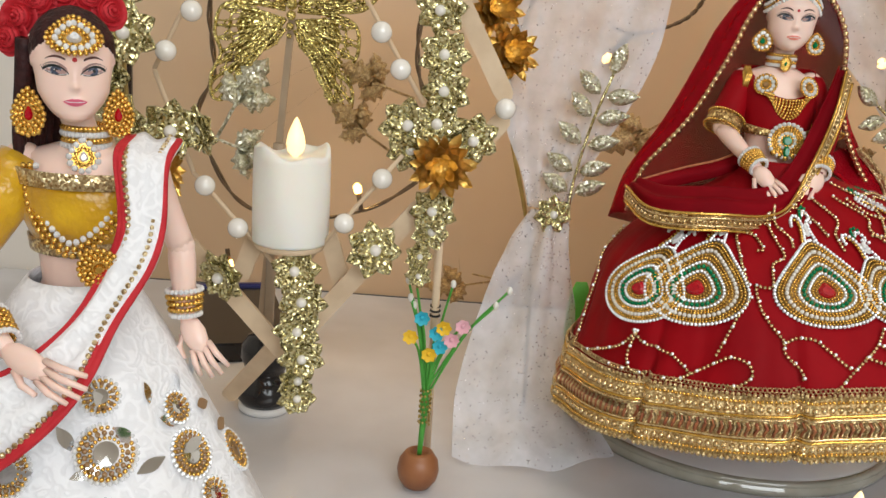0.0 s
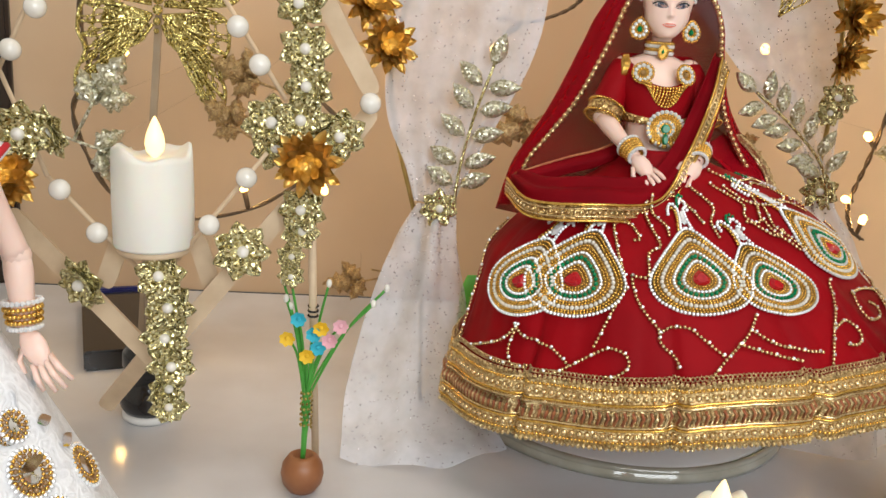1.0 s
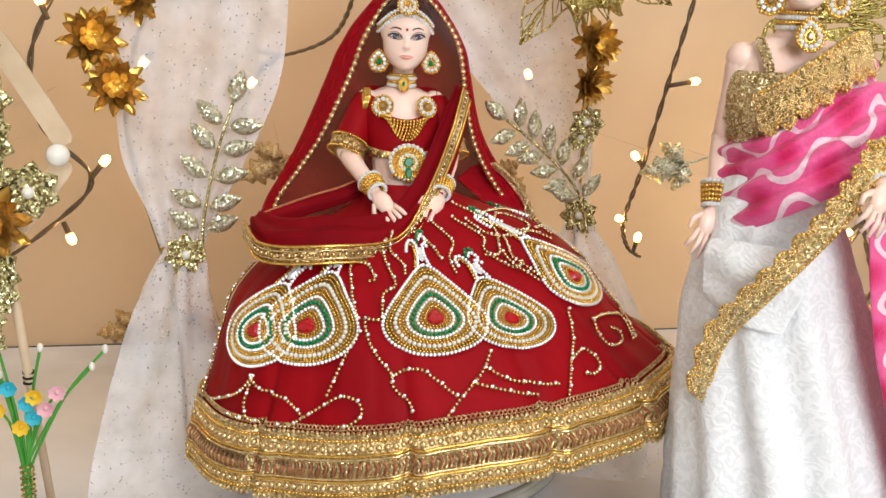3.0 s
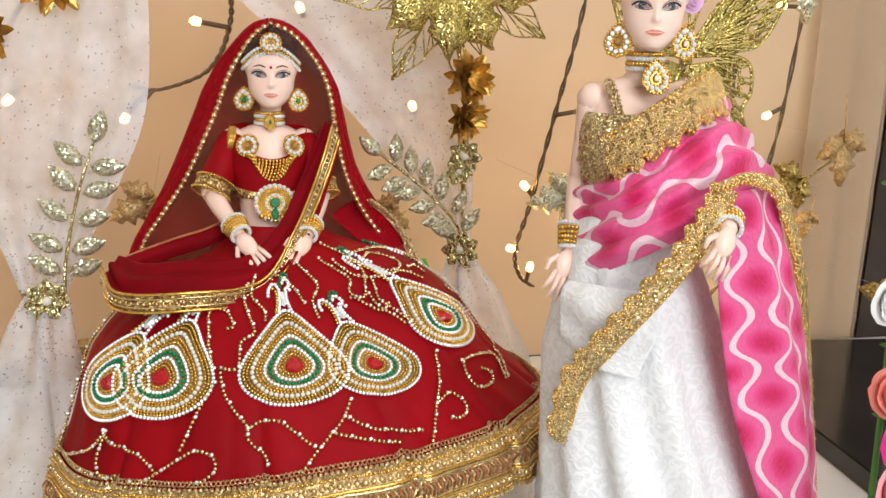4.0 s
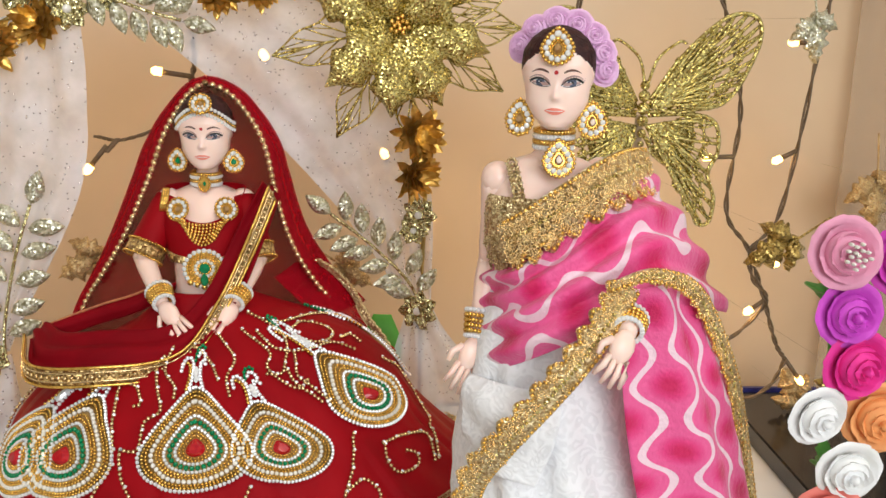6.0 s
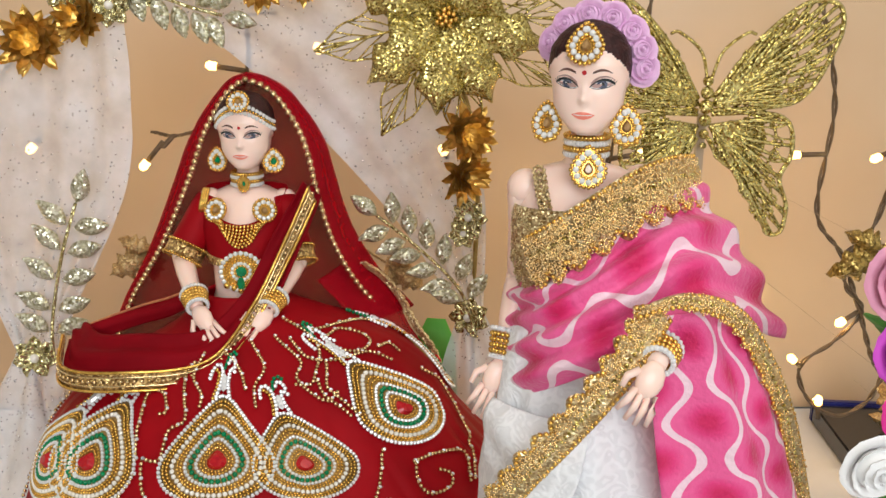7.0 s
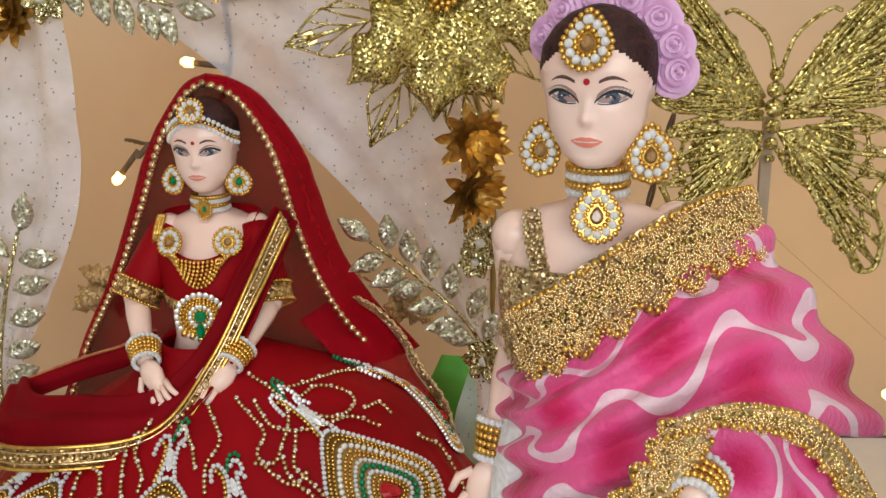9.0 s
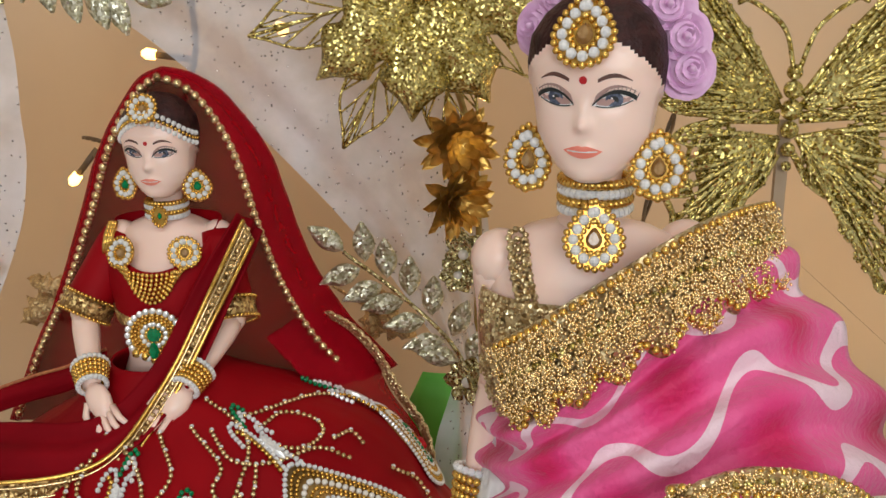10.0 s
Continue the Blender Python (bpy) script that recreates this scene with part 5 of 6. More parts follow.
def sprig(label, path, count, leaf, lean, group="leaf sprigs", material=None):
    """A glittered stem with leaves in two rows and one at the tip."""
    ob = thing("leaf_sprig", label, "leaf sprig", group=group)
    line = curve(path, 40)
    bm = bmesh.new(); tube(bm, line, 0.0011, 6)
    part("stem", bm, M_PALE, ob)
    rnd = random.Random(count)
    for k in range(count):
        u = 0.25 + 0.75 * (k // 2) / ((count - 1) // 2) if k < count - 1 else 1.0
        i = min(39, int(u * 40))
        p, d = line[i], (line[i + 1] - line[i]).normalized()
        s = 0 if k == count - 1 else (1 if k % 2 else -1)
        side = d.cross(Vector((0, -1, 0))).normalized()
        ang = radians(lean + rnd.uniform(-8, 8)) * s
        way = (d * math.cos(ang) + side * math.sin(ang)).normalized()
        across = way.cross(Vector((0, -1, 0))).normalized()
        out = way.cross(across).normalized()
        rows = []
        for a in range(9):
            t = a / 8
            w = leaf * 0.26 * math.sin(math.pi * t ** 0.85) ** 0.9
            rows.append([p + way * (0.003 + leaf * t) + across * (w * (q / 2 - 1)) + out * (0.0012 * abs(q - 2) - 0.003 * t * t + 0.0004 * math.sin(9 * t + q)) for q in range(5)])
        bm = bmesh.new(); loft(bm, rows, closed=False)
        add = part("leaf", bm, material or M_SILVER, ob)
        thick(add, 0.0008)
    return ob


sprig("silver-gold glitter leaf sprig tied at the net curtain", [(0.097, 0.628, 0.150), (0.098, 0.628, 0.175), (0.106, 0.630, 0.215), (0.117, 0.632, 0.250)], 11, 0.0215, 62)
sprig("silver-gold glitter leaf sprig tied at the net curtain", [(0.361, 0.630, 0.165), (0.350, 0.630, 0.196), (0.325, 0.632, 0.222), (0.298, 0.634, 0.243)], 13, 0.0195, 55)
sprig("silver-gold glitter leaf sprig hanging from the arch", [(0.135, 0.63, 0.385), (0.165, 0.63, 0.375), (0.19, 0.63, 0.366), (0.21, 0.63, 0.361)], 11, 0.019, 50)


def lobed_leaf(bm, m, length, width, lobes=3):
    rows = []
    for i in range(19):
        t = i / 18
        w = width * 0.5 * math.sin(math.pi * t ** 0.8) * (1 + 0.28 * math.sin(t * math.pi * 2 * lobes))
        rows.append([Vector((length * t, -0.006 * math.sin(math.pi * t) + 0.0022 * abs(q - 3) + 0.001 * math.sin(t * 22), (q / 3 - 1) * w)) for q in range(7)])
    n0 = len(bm.verts)
    loft(bm, rows, closed=False)
    add_matrix(bm, n0, m)


def lattice_leaf(bm, m, length, width, r=0.0007, veins=7):
    n0 = len(bm.verts)
    edge = lambda t, s: Vector((length * t, -0.004 * math.sin(math.pi * t), s * width * 0.5 * math.sin(math.pi * t ** 0.8) * (1 + 0.12 * math.sin(t * 18))))
    tube(bm, [Vector((length * k / 10, -0.004 * math.sin(math.pi * k / 10), 0)) for k in range(11)], r * 1.3, 5)
    for s in (-1, 1):
        tube(bm, [edge(k / 20, s) for k in range(21)], r, 5)
        for q in range(veins):
            t0, t1 = q / veins * 0.8, min(0.97, q / veins * 0.8 + 0.25)
            a, b = Vector((length * t0, 0, 0)), edge(t1, s)
            tube(bm, [a, a.lerp(b, 0.5) + Vector((0.001, -0.001, 0)), b], r * 0.8, 5)
            if q % 2:
                tube(bm, [a.lerp(b, 0.5), edge(min(0.97, t1 + 0.1), s)], r * 0.6, 5)
    add_matrix(bm, n0, m)


ps = thing("poinsettia", "large gold glitter poinsettia with solid and lattice leaves on the arch", "flower", (0.338, 0.622, 0.362))
for k, (ang, ln, wd) in enumerate(((200, 0.055, 0.034), (140, 0.058, 0.034), (95, 0.056, 0.036), (60, 0.055, 0.036), (15, 0.058, 0.034), (-40, 0.055, 0.034), (-90, 0.055, 0.034), (245, 0.05, 0.03))):
    bm = bmesh.new(); lobed_leaf(bm, pose(0, -0.004 * (k % 2), 0, 0, ang, 0) @ pose(0, 0, 0, 0, 0, -8 - 6 * (k % 3)), ln, wd)
    thick(part("leaf", bm, M_GLIT, ps), 0.0008)
for ang in (118, 78, 165, 30, 0, -20, -65):
    bm = bmesh.new(); lattice_leaf(bm, pose(0, 0.004, 0, 0, ang, 0), 0.078, 0.032)
    part("lattice_leaf", bm, M_GLIT, ps, "open wire leaf with gold glitter")
bm = bmesh.new()
for k in range(14):
    ball(bm, (0.006 * math.cos(k * 2.4) * (k / 14) ** 0.5, -0.009, 0.006 * math.sin(k * 2.4) * (k / 14) ** 0.5), 0.0016, 0, 7, 5)
part("centre", bm, M_GOLD, ps)


def butterfly(label, c, m, s=1.0):
    """A glittered lattice butterfly, wings spread in the plane of x and z, on a clear stick."""
    ob = thing("butterfly", label, "butterfly ornament", m=Matrix.Translation(c) @ m, group="butterflies")
    bm = bmesh.new()
    for z, r in ((0.013, 0.0028), (0.007, 0.0034), (0.0, 0.0038), (-0.007, 0.0032), (-0.014, 0.0026), (-0.02, 0.0018)):
        ball(bm, (0, -0.002, z * s), r * s, 0, 10, 8)
    part("body", bm, M_GLIT, ob)
    for sd in (-1, 1):
        up = [(0.004, 0.004), (0.022, 0.030), (0.045, 0.051), (0.062, 0.052), (0.066, 0.040), (0.060, 0.022), (0.052, 0.008), (0.040, 0.001), (0.004, -0.002)]
        lo = [(0.004, -0.004), (0.030, -0.003), (0.044, -0.008), (0.047, -0.024), (0.042, -0.037), (0.047, -0.052), (0.045, -0.066), (0.037, -0.065), (0.034, -0.045), (0.020, -0.034), (0.010, -0.027), (0.003, -0.016)]
        for nm, pts, nv in (("upper_wing", up, 16), ("lower_wing", lo, 14)):
            bm = bmesh.new()
            P = [Vector((sd * x * s, -0.010 * (x / 0.06) * s, z * s)) for x, z in pts]
            line = curve(P, 60)
            tube(bm, line, 0.0013 * s, 6)
            root = P[0].lerp(P[-1], 0.5)
            for q in range(nv):
                e = line[int(8 + 46 * q / (nv - 1))]
                bend = Vector((0, -0.002, 0.0025 * math.sin(q * 2)))
                tube(bm, curve([root, root.lerp(e, 0.5) + bend, e], 8), 0.0011 * s, 5)
                tube(bm, curve([root.lerp(e, 0.35) + bend, root.lerp(line[min(59, int(12 + 46 * q / (nv - 1)))], 0.75) + bend, line[min(59, int(11 + 46 * q / (nv - 1)))]], 6), 0.0006 * s, 5)
                for f in (0.62, 0.82):
                    hoop(bm, root.lerp(e, f), (0, -1, 0.1), 0.0024 * s, 0.0009 * s, 9)
            for f in (0.35, 0.6, 0.8):
                tube(bm, [root.lerp(p, f) for p in line[6:56:2]], 0.0009 * s, 5)
            rows = [[root.lerp(line[int(10 + 40 * q / 8)], f) + Vector((0, -0.0025 * math.sin(f * 6), 0)) for q in range(9)] for f in ((0.02, 0.2, 0.4, 0.6) if nm == "upper_wing" else (0.02, 0.25, 0.5, 0.72))]
            loft(bm, rows, closed=False)
            part(nm, bm, M_GLIT, ob)
        bm = bmesh.new()
        tube(bm, curve([(sd * 0.001, -0.003, 0.014 * s), (sd * 0.006 * s, -0.004, 0.028 * s), (sd * 0.018 * s, -0.004, 0.037 * s), (sd * 0.023 * s, -0.004, 0.0365 * s)], 16), 0.0009 * s, 6)
        part("feeler", bm, M_GLIT, ob)
    z0 = -(Vector(c).z)
    bm = bmesh.new(); box(bm, -0.0022, 0.0022, 0.001, 0.003, z0, -0.004)
    part("stick", bm, M_ACRYL, ob, "flat grey acrylic stick", smooth=False)
    return ob


M_ACRYL = mat("grey_acrylic", (0.42, 0.32, 0.22), 0.25, colour2=(0.36, 0.27, 0.18), scale=40)
butterfly("gold glitter lattice butterfly on a flat stick beside the wall", (0.4695, 0.552, 0.3200), pose(0, 0, 0, 0, 0, 8), 1.0)
butterfly("gold glitter lattice butterfly on a flat stick behind the candle", (-0.0945, 0.612, 0.279), pose(0, 0, 0, 0, 4, -4), 0.98)

# ---- stick frame, pearls, candle and its stand ----
fr = thing("stick_frame", "diamond frame of flat pale wooden sticks with pearls", "frame")


def flat_stick(bm, a, b, w=0.0052, t=0.0011, y=0.0):
    a, b = Vector(a), Vector(b)
    d = (b - a).normalized()
    n = d.cross(Vector((0, -1, 0))).normalized()
    yv = Vector((0, 1, 0))
    L = (b - a).length
    rows = []
    for f, e in ((0, 0.55), (0.0022 / L, 0.9), (0.006 / L, 1), (1 - 0.006 / L, 1), (1 - 0.0022 / L, 0.9), (1, 0.55)):
        p = a + d * L * f + yv * y
        rows.append([p + n * w * e - yv * t, p + n * w * e + yv * t, p - n * w * e + yv * t, p - n * w * e - yv * t])
    loft(bm, rows)


for a, b, y in (((-0.150, 0.503, 0.168), (-0.070, 0.503, 0.081), 0), ((-0.074, 0.503, 0.088), (-0.002, 0.503, 0.180), 0.0025), ((-0.002, 0.503, 0.178), (0.0385, 0.503, 0.232), 0), ((0.0385, 0.503, 0.240), (0.008, 0.503, 0.292), 0.0025),
                ((0.010, 0.503, 0.290), (-0.04, 0.503, 0.345), 0), ((-0.150, 0.503, 0.172), (-0.185, 0.503, 0.22), 0.0025), ((-0.0545, 0.508, 0.158), (-0.0445, 0.508, 0.126), 0.003), ((-0.093, 0.508, 0.158), (-0.104, 0.508, 0.126), 0.003),
                ((-0.0735, 0.52, 0.096), (-0.12, 0.56, 0.03), 0.0)):
    bm = bmesh.new(); flat_stick(bm, a, b, y=y)
    part("flat_stick", bm, M_STICK, fr, smooth=False)
bm = bmesh.new(); lathe(bm, [(0.0185, 0.1515), (0.019, 0.1525), (0.019, 0.154), (0.0185, 0.1548)], (-0.074, 0.498, 0), 36)
part("shelf", bm, M_STICK, fr, "small round wooden shelf under the candle")
for a, b in (((-0.120, 0.494, 0.30), (-0.147, 0.494, 0.243)), ((-0.126, 0.494, 0.190), (-0.080, 0.494, 0.141)), ((-0.062, 0.494, 0.147), (-0.015, 0.494, 0.208)), ((-0.041, 0.494, 0.29), (-0.006, 0.494, 0.236)), ((-0.147, 0.494, 0.243), (-0.126, 0.494, 0.190))):
    bm = bmesh.new(); tube(bm, [a, b], 0.0012, 7)
    part("thin_rod", bm, M_STICK, fr)
for p in ((-0.127, 0.274), (-0.140, 0.253), (-0.119, 0.184), (-0.101, 0.162), (-0.044, 0.169), (-0.025, 0.195), (-0.019, 0.253), (-0.030, 0.271), (0.037, 0.237)):
    bm = bmesh.new(); ball(bm, (p[0], 0.4905, p[1]), 0.0055, 0, 20, 14)
    part("pearl", bm, M_PEARL, fr, "large cream pearl")

st = thing("candle_stand", "round wooden rod in a black bobbin-shaped foot", "stand", (-0.104, 0.612, 0.0))
bm = bmesh.new()
lathe(bm, [(0.0165, 0.0), (0.0185, 0.002), (0.0185, 0.0045), (0.0175, 0.006)], n=40)
part("foot_ring", bm, M_PLATE, st, "white ring under the foot")
bm = bmesh.new()
lathe(bm, [(0.0165, 0.0055), (0.0195, 0.010), (0.0200, 0.016), (0.0170, 0.023), (0.0120, 0.028), (0.0150, 0.033), (0.0178, 0.040), (0.0172, 0.048), (0.0130, 0.055), (0.006, 0.058), (0.003, 0.058)], n=40)
part("foot", bm, M_BLACK, st, "glossy black foot")
bm = bmesh.new(); tube(bm, [(0, 0, 0.05), (0.004, -0.002, 0.19)], 0.0036, 12)
part("rod", bm, M_ACRYL, st)


def led_candle(label, c, r, h):
    ob = thing("led_candle", label, "candle", c, group="led candles")
    bm = bmesh.new()
    n = 48
    wob = lambda a: h * (1 + 0.05 * math.sin(2 * a + 0.6) + 0.03 * math.sin(5 * a))
    rows = [[(r * 0.96 * math.cos(a), r * 0.96 * math.sin(a), 0) for a in [6.28318 * k / n for k in range(n)]]]
    for f, e in ((0.03, 1.0), (0.5, 1.0), (0.9, 0.985), (0.98, 0.97), (1.0, 0.9), (0.965, 0.84), (0.93, 0.5), (0.92, 0.1)):
        row = []
        for k in range(n):
            a = 6.28318 * k / n
            z = wob(a) * f if f > 0.94 else h * f
            rr = r * e * (1 + 0.018 * math.sin(7 * a + 3 * f) * (1 if e > 0.9 else 0))
            row.append((rr * math.cos(a), rr * math.sin(a), z))
        rows.append(row)
    loft(bm, rows)
    part("wax_body", bm, M_CREAM, ob)
    bm = bmesh.new(); lathe(bm, [(0.001, 0), (0.0042, 0.003), (0.0052, 0.007), (0.0044, 0.012), (0.0026, 0.017), (0.001, 0.0205), (0.0002, 0.0215)], (0.0015, -0.001, h * 0.92), 20)
    part("flame", bm, M_FLAME, ob, "glowing cream plastic flame")
    return ob


M_FLAME = mat("lit_plastic_flame", (0.85, 0.7, 0.42), 0.4, colour2=(0.88, 0.76, 0.5), scale=80, emit=(1.0, 0.72, 0.34), power=1.6)
led_candle("cream flameless candle with a lit plastic flame on the shelf", (-0.074, 0.498, 0.155), 0.0208, 0.051)
led_candle("cream flameless candle with a lit plastic flame on the marble", (0.199, 0.372, 0.0), 0.0165, 0.080)

# ---- flower pot ----
pot = thing("flower_pot", "small round wooden pot with green wire stems and paper flowers", "flower pot", (0.0065, 0.517, 0.0))
bm = bmesh.new()
lathe(bm, [(0.004, 0.0), (0.008, 0.0015), (0.0118, 0.007), (0.0128, 0.0125), (0.0118, 0.0185), (0.0085, 0.0235), (0.0062, 0.0246), (0.0055, 0.022), (0.002, 0.021)], n=36)
part("bowl", bm, M_POT, pot)
top = Vector((0.001, 0, 0.073))
heads = [((-0.014, 0.003, 0.131), 0), ((-0.0095, 0.002, 0.131), 0), ((-0.012, 0.0, 0.1215), 0), ((-0.0095, 0.001, 0.1165), 0), ((0.012, -0.002, 0.132), 0), ((0.0445, -0.004, 0.131), 0), ((0.0375, -0.004, 0.1215), 0), ((-0.0045, -0.002, 0.1105), 1), ((0.0045, -0.004, 0.1025), 1), ((0.007, -0.003, 0.094), 1),
         ((-0.0105, -0.003, 0.099), 2), ((0.001, -0.005, 0.0895), 2), ((0.0085, -0.005, 0.1065), 2), ((0.0195, -0.003, 0.1075), 3), ((0.0135, -0.004, 0.099), 3)]
M_PAPERS = [mat("white_bud", (0.82, 0.8, 0.72), 0.6, colour2=(0.78, 0.76, 0.7), scale=90), mat("turquoise_paper", (0.03, 0.42, 0.55), 0.7, colour2=(0.05, 0.5, 0.62), scale=90),
            mat("yellow_paper", (0.8, 0.5, 0.02), 0.7, colour2=(0.85, 0.58, 0.05), scale=90), mat("pale_pink_paper", (0.78, 0.4, 0.46), 0.7, colour2=(0.82, 0.5, 0.55), scale=90)]
for k, (p, kind) in enumerate(heads):
    p = Vector(p)
    bm = bmesh.new()
    tube(bm, curve([(0.0008 * math.sin(k * 2.1), 0.0008 * math.cos(k * 2.1), 0.02), (0.001 + 0.0012 * math.sin(k), 0.0012 * math.cos(k), 0.045), top + Vector((0.0014 * math.sin(k * 1.7), 0.0014 * math.cos(k * 1.7), -0.012)), top.lerp(p, 0.5) + Vector((0, 0, 0.002)), p], 20), 0.00075, 6)
    part("stem", bm, M_GREEN, pot)
    bm = bmesh.new()
    if kind == 0:
        ball(bm, p, (0.0017, 0.0017, 0.0026), 0, 8, 6)
        part("bud", bm, M_PAPERS[0], pot)
    else:
        for q in range(7):
            n0 = len(bm.verts)
            petal(bm, 0.0048, 0.0042, 0.6, point=0.6)
            add_matrix(bm, n0, Matrix.Translation(p) @ pose(0, 0, 0, 0, q * 51, 0))
        ball(bm, p + Vector((0, -0.0012, 0)), 0.0014, 0, 7, 5)
        part("paper_flower", bm, M_PAPERS[kind], pot)
bm = bmesh.new()
for k in range(60):
    a = k * 0.75
    ball(bm, (0.0012 + 0.0032 * math.cos(a), 0.0032 * math.sin(a), 0.042 + 0.0004 * k), 0.0009, 0, 5, 4)
part("wire_wrap", bm, M_ANTIQUE, pot, "twisted gold wire")
bs = thing("bamboo_stick", "thin bamboo stick standing behind the flower pot", "stick", (0.012, 0.560, 0.0))
bm = bmesh.new(); tube(bm, [(0, 0, 0), (-0.004, -0.05, 0.17)], 0.0024, 10)
part("rod", bm, M_STICK, bs)
bm = bmesh.new()
for k in range(3):
    hoop(bm, (-0.0026, -0.0325, 0.108 + 0.003 * k), (0, 0, 1), 0.0026, 0.0008, 14)
part("black_thread", bm, M_BLACK, bs)

# ---- net curtain ----
M_TULLE = bpy.data.materials.new("white_glitter_net")
M_TULLE.use_nodes = True
nt = M_TULLE.node_tree
pb = nt.nodes["Principled BSDF"]
pb.inputs["Base Color"].default_value = (0.88, 0.90, 0.97, 1)
pb.inputs["Roughness"].default_value = 0.7
tc = nt.nodes.new("ShaderNodeTexCoord")
nz = nt.nodes.new("ShaderNodeTexNoise")
nz.inputs["Scale"].default_value = 35
nz.inputs["Detail"].default_value = 6
nt.links.new(tc.outputs["Object"], nz.inputs["Vector"])
mr = nt.nodes.new("ShaderNodeMapRange")
mr.inputs["From Min"].default_value, mr.inputs["From Max"].default_value = 0.3, 0.7
mr.inputs["To Min"].default_value, mr.inputs["To Max"].default_value = 0.36, 0.60
nt.links.new(nz.outputs["Fac"], mr.inputs["Value"])
nt.links.new(mr.outputs["Result"], pb.inputs["Alpha"])
M_DOT = mat("silver_dot", (0.75, 0.74, 0.76), 0.15, 1.0, colour2=(0.25, 0.25, 0.28), scale=400)


def net(name, parent, rows, nu, nv, fold, folds, seed, dots):
    bm = drape(rows, nu, nv, fold, folds, seed)
    bm.verts.ensure_lookup_table()
    bm.faces.ensure_lookup_table()
    rnd = random.Random(seed * 10 + 1)
    spots = []
    for k in range(dots):
        f = bm.faces[rnd.randrange(len(bm.faces))]
        vs = [v.co for v in f.verts]
        u, v = rnd.random(), rnd.random()
        c = (vs[0] * (1 - u) + vs[1] * u) * (1 - v) + (vs[3] * (1 - u) + vs[2] * u) * v
        spots.append(c.copy())
    ob = part(name, bm, M_TULLE, parent)
    bm = bmesh.new()
    for c in spots:
        ball(bm, c, (0.00055, 0.0004, 0.00055), 0, 5, 3)
    tagged(part("glitter_dot", bm, M_DOT, ob), kind="stuff")
    return ob


cl = thing("net_curtain", "sheer white glitter net curtain gathered by a gold flower", "curtain", group="net curtains")
net("upper_net", cl, [[(0.150, 0.640, 0.378), (0.151, 0.640, 0.30), (0.142, 0.640, 0.25), (0.110, 0.638, 0.185), (0.097, 0.636, 0.155)],
                      [(0.110, 0.648, 0.362), (0.102, 0.646, 0.30), (0.096, 0.645, 0.24), (0.088, 0.641, 0.185), (0.085, 0.637, 0.155)],
                      [(0.062, 0.642, 0.345), (0.048, 0.640, 0.29), (0.047, 0.640, 0.22), (0.062, 0.638, 0.18), (0.070, 0.636, 0.155)]], 40, 60, 0.0024, 3.5, 1, 500)
net("lower_net", cl, [[(0.098, 0.636, 0.154), (0.102, 0.636, 0.13), (0.112, 0.630, 0.085), (0.118, 0.610, 0.03), (0.140, 0.575, 0.003)],
                      [(0.085, 0.630, 0.154), (0.085, 0.622, 0.13), (0.086, 0.610, 0.085), (0.082, 0.585, 0.03), (0.090, 0.545, 0.003)],
                      [(0.072, 0.636, 0.154), (0.060, 0.636, 0.13), (0.044, 0.625, 0.085), (0.030, 0.600, 0.03), (0.028, 0.550, 0.003)]], 40, 60, 0.003, 2.5, 2, 560)
cr = thing("net_curtain", "sheer white glitter net curtain swept across the arch and tied", "curtain", group="net curtains")
net("upper_net", cr, [[(0.120, 0.656, 0.385), (0.190, 0.660, 0.352), (0.250, 0.662, 0.300), (0.310, 0.656, 0.235), (0.350, 0.646, 0.178)],
                      [(0.200, 0.662, 0.392), (0.250, 0.664, 0.362), (0.295, 0.664, 0.310), (0.336, 0.658, 0.245), (0.358, 0.646, 0.178)],
                      [(0.280, 0.656, 0.390), (0.320, 0.658, 0.360), (0.350, 0.658, 0.320), (0.366, 0.654, 0.250), (0.366, 0.646, 0.178)]], 44, 60, 0.0022, 3.0, 3, 560)
net("lower_net", cr, [[(0.350, 0.646, 0.176), (0.340, 0.640, 0.14), (0.332, 0.625, 0.09), (0.325, 0.610, 0.04), (0.322, 0.59, 0.003)],
                      [(0.358, 0.640, 0.176), (0.366, 0.628, 0.14), (0.376, 0.610, 0.09), (0.384, 0.590, 0.04), (0.386, 0.57, 0.003)],
                      [(0.366, 0.646, 0.176), (0.390, 0.640, 0.14), (0.412, 0.630, 0.09), (0.420, 0.615, 0.04), (0.418, 0.60, 0.003)]], 36, 50, 0.003, 2.5, 4, 320)

# beige sheer at the end of the wall
M_SHEER = mat("beige_sheer", (0.62, 0.46, 0.31), 0.7, colour2=(0.56, 0.41, 0.28), scale=20, alpha=0.35)
bc = thing("sheer_panel", "beige sheer curtain hanging in soft folds by the dark upright", "curtain")
bm = drape([[(0.80, 0.874, 0.60), (0.80, 0.874, 0.3), (0.80, 0.874, 0.0)], [(0.85, 0.872, 0.60), (0.85, 0.872, 0.3), (0.85, 0.872, 0.0)], [(0.898, 0.874, 0.60), (0.898, 0.874, 0.3), (0.898, 0.874, 0.0)]], 20, 60, 0.003, 2.5, 2)
thick(part("cloth", bm, M_SHEER, bc))


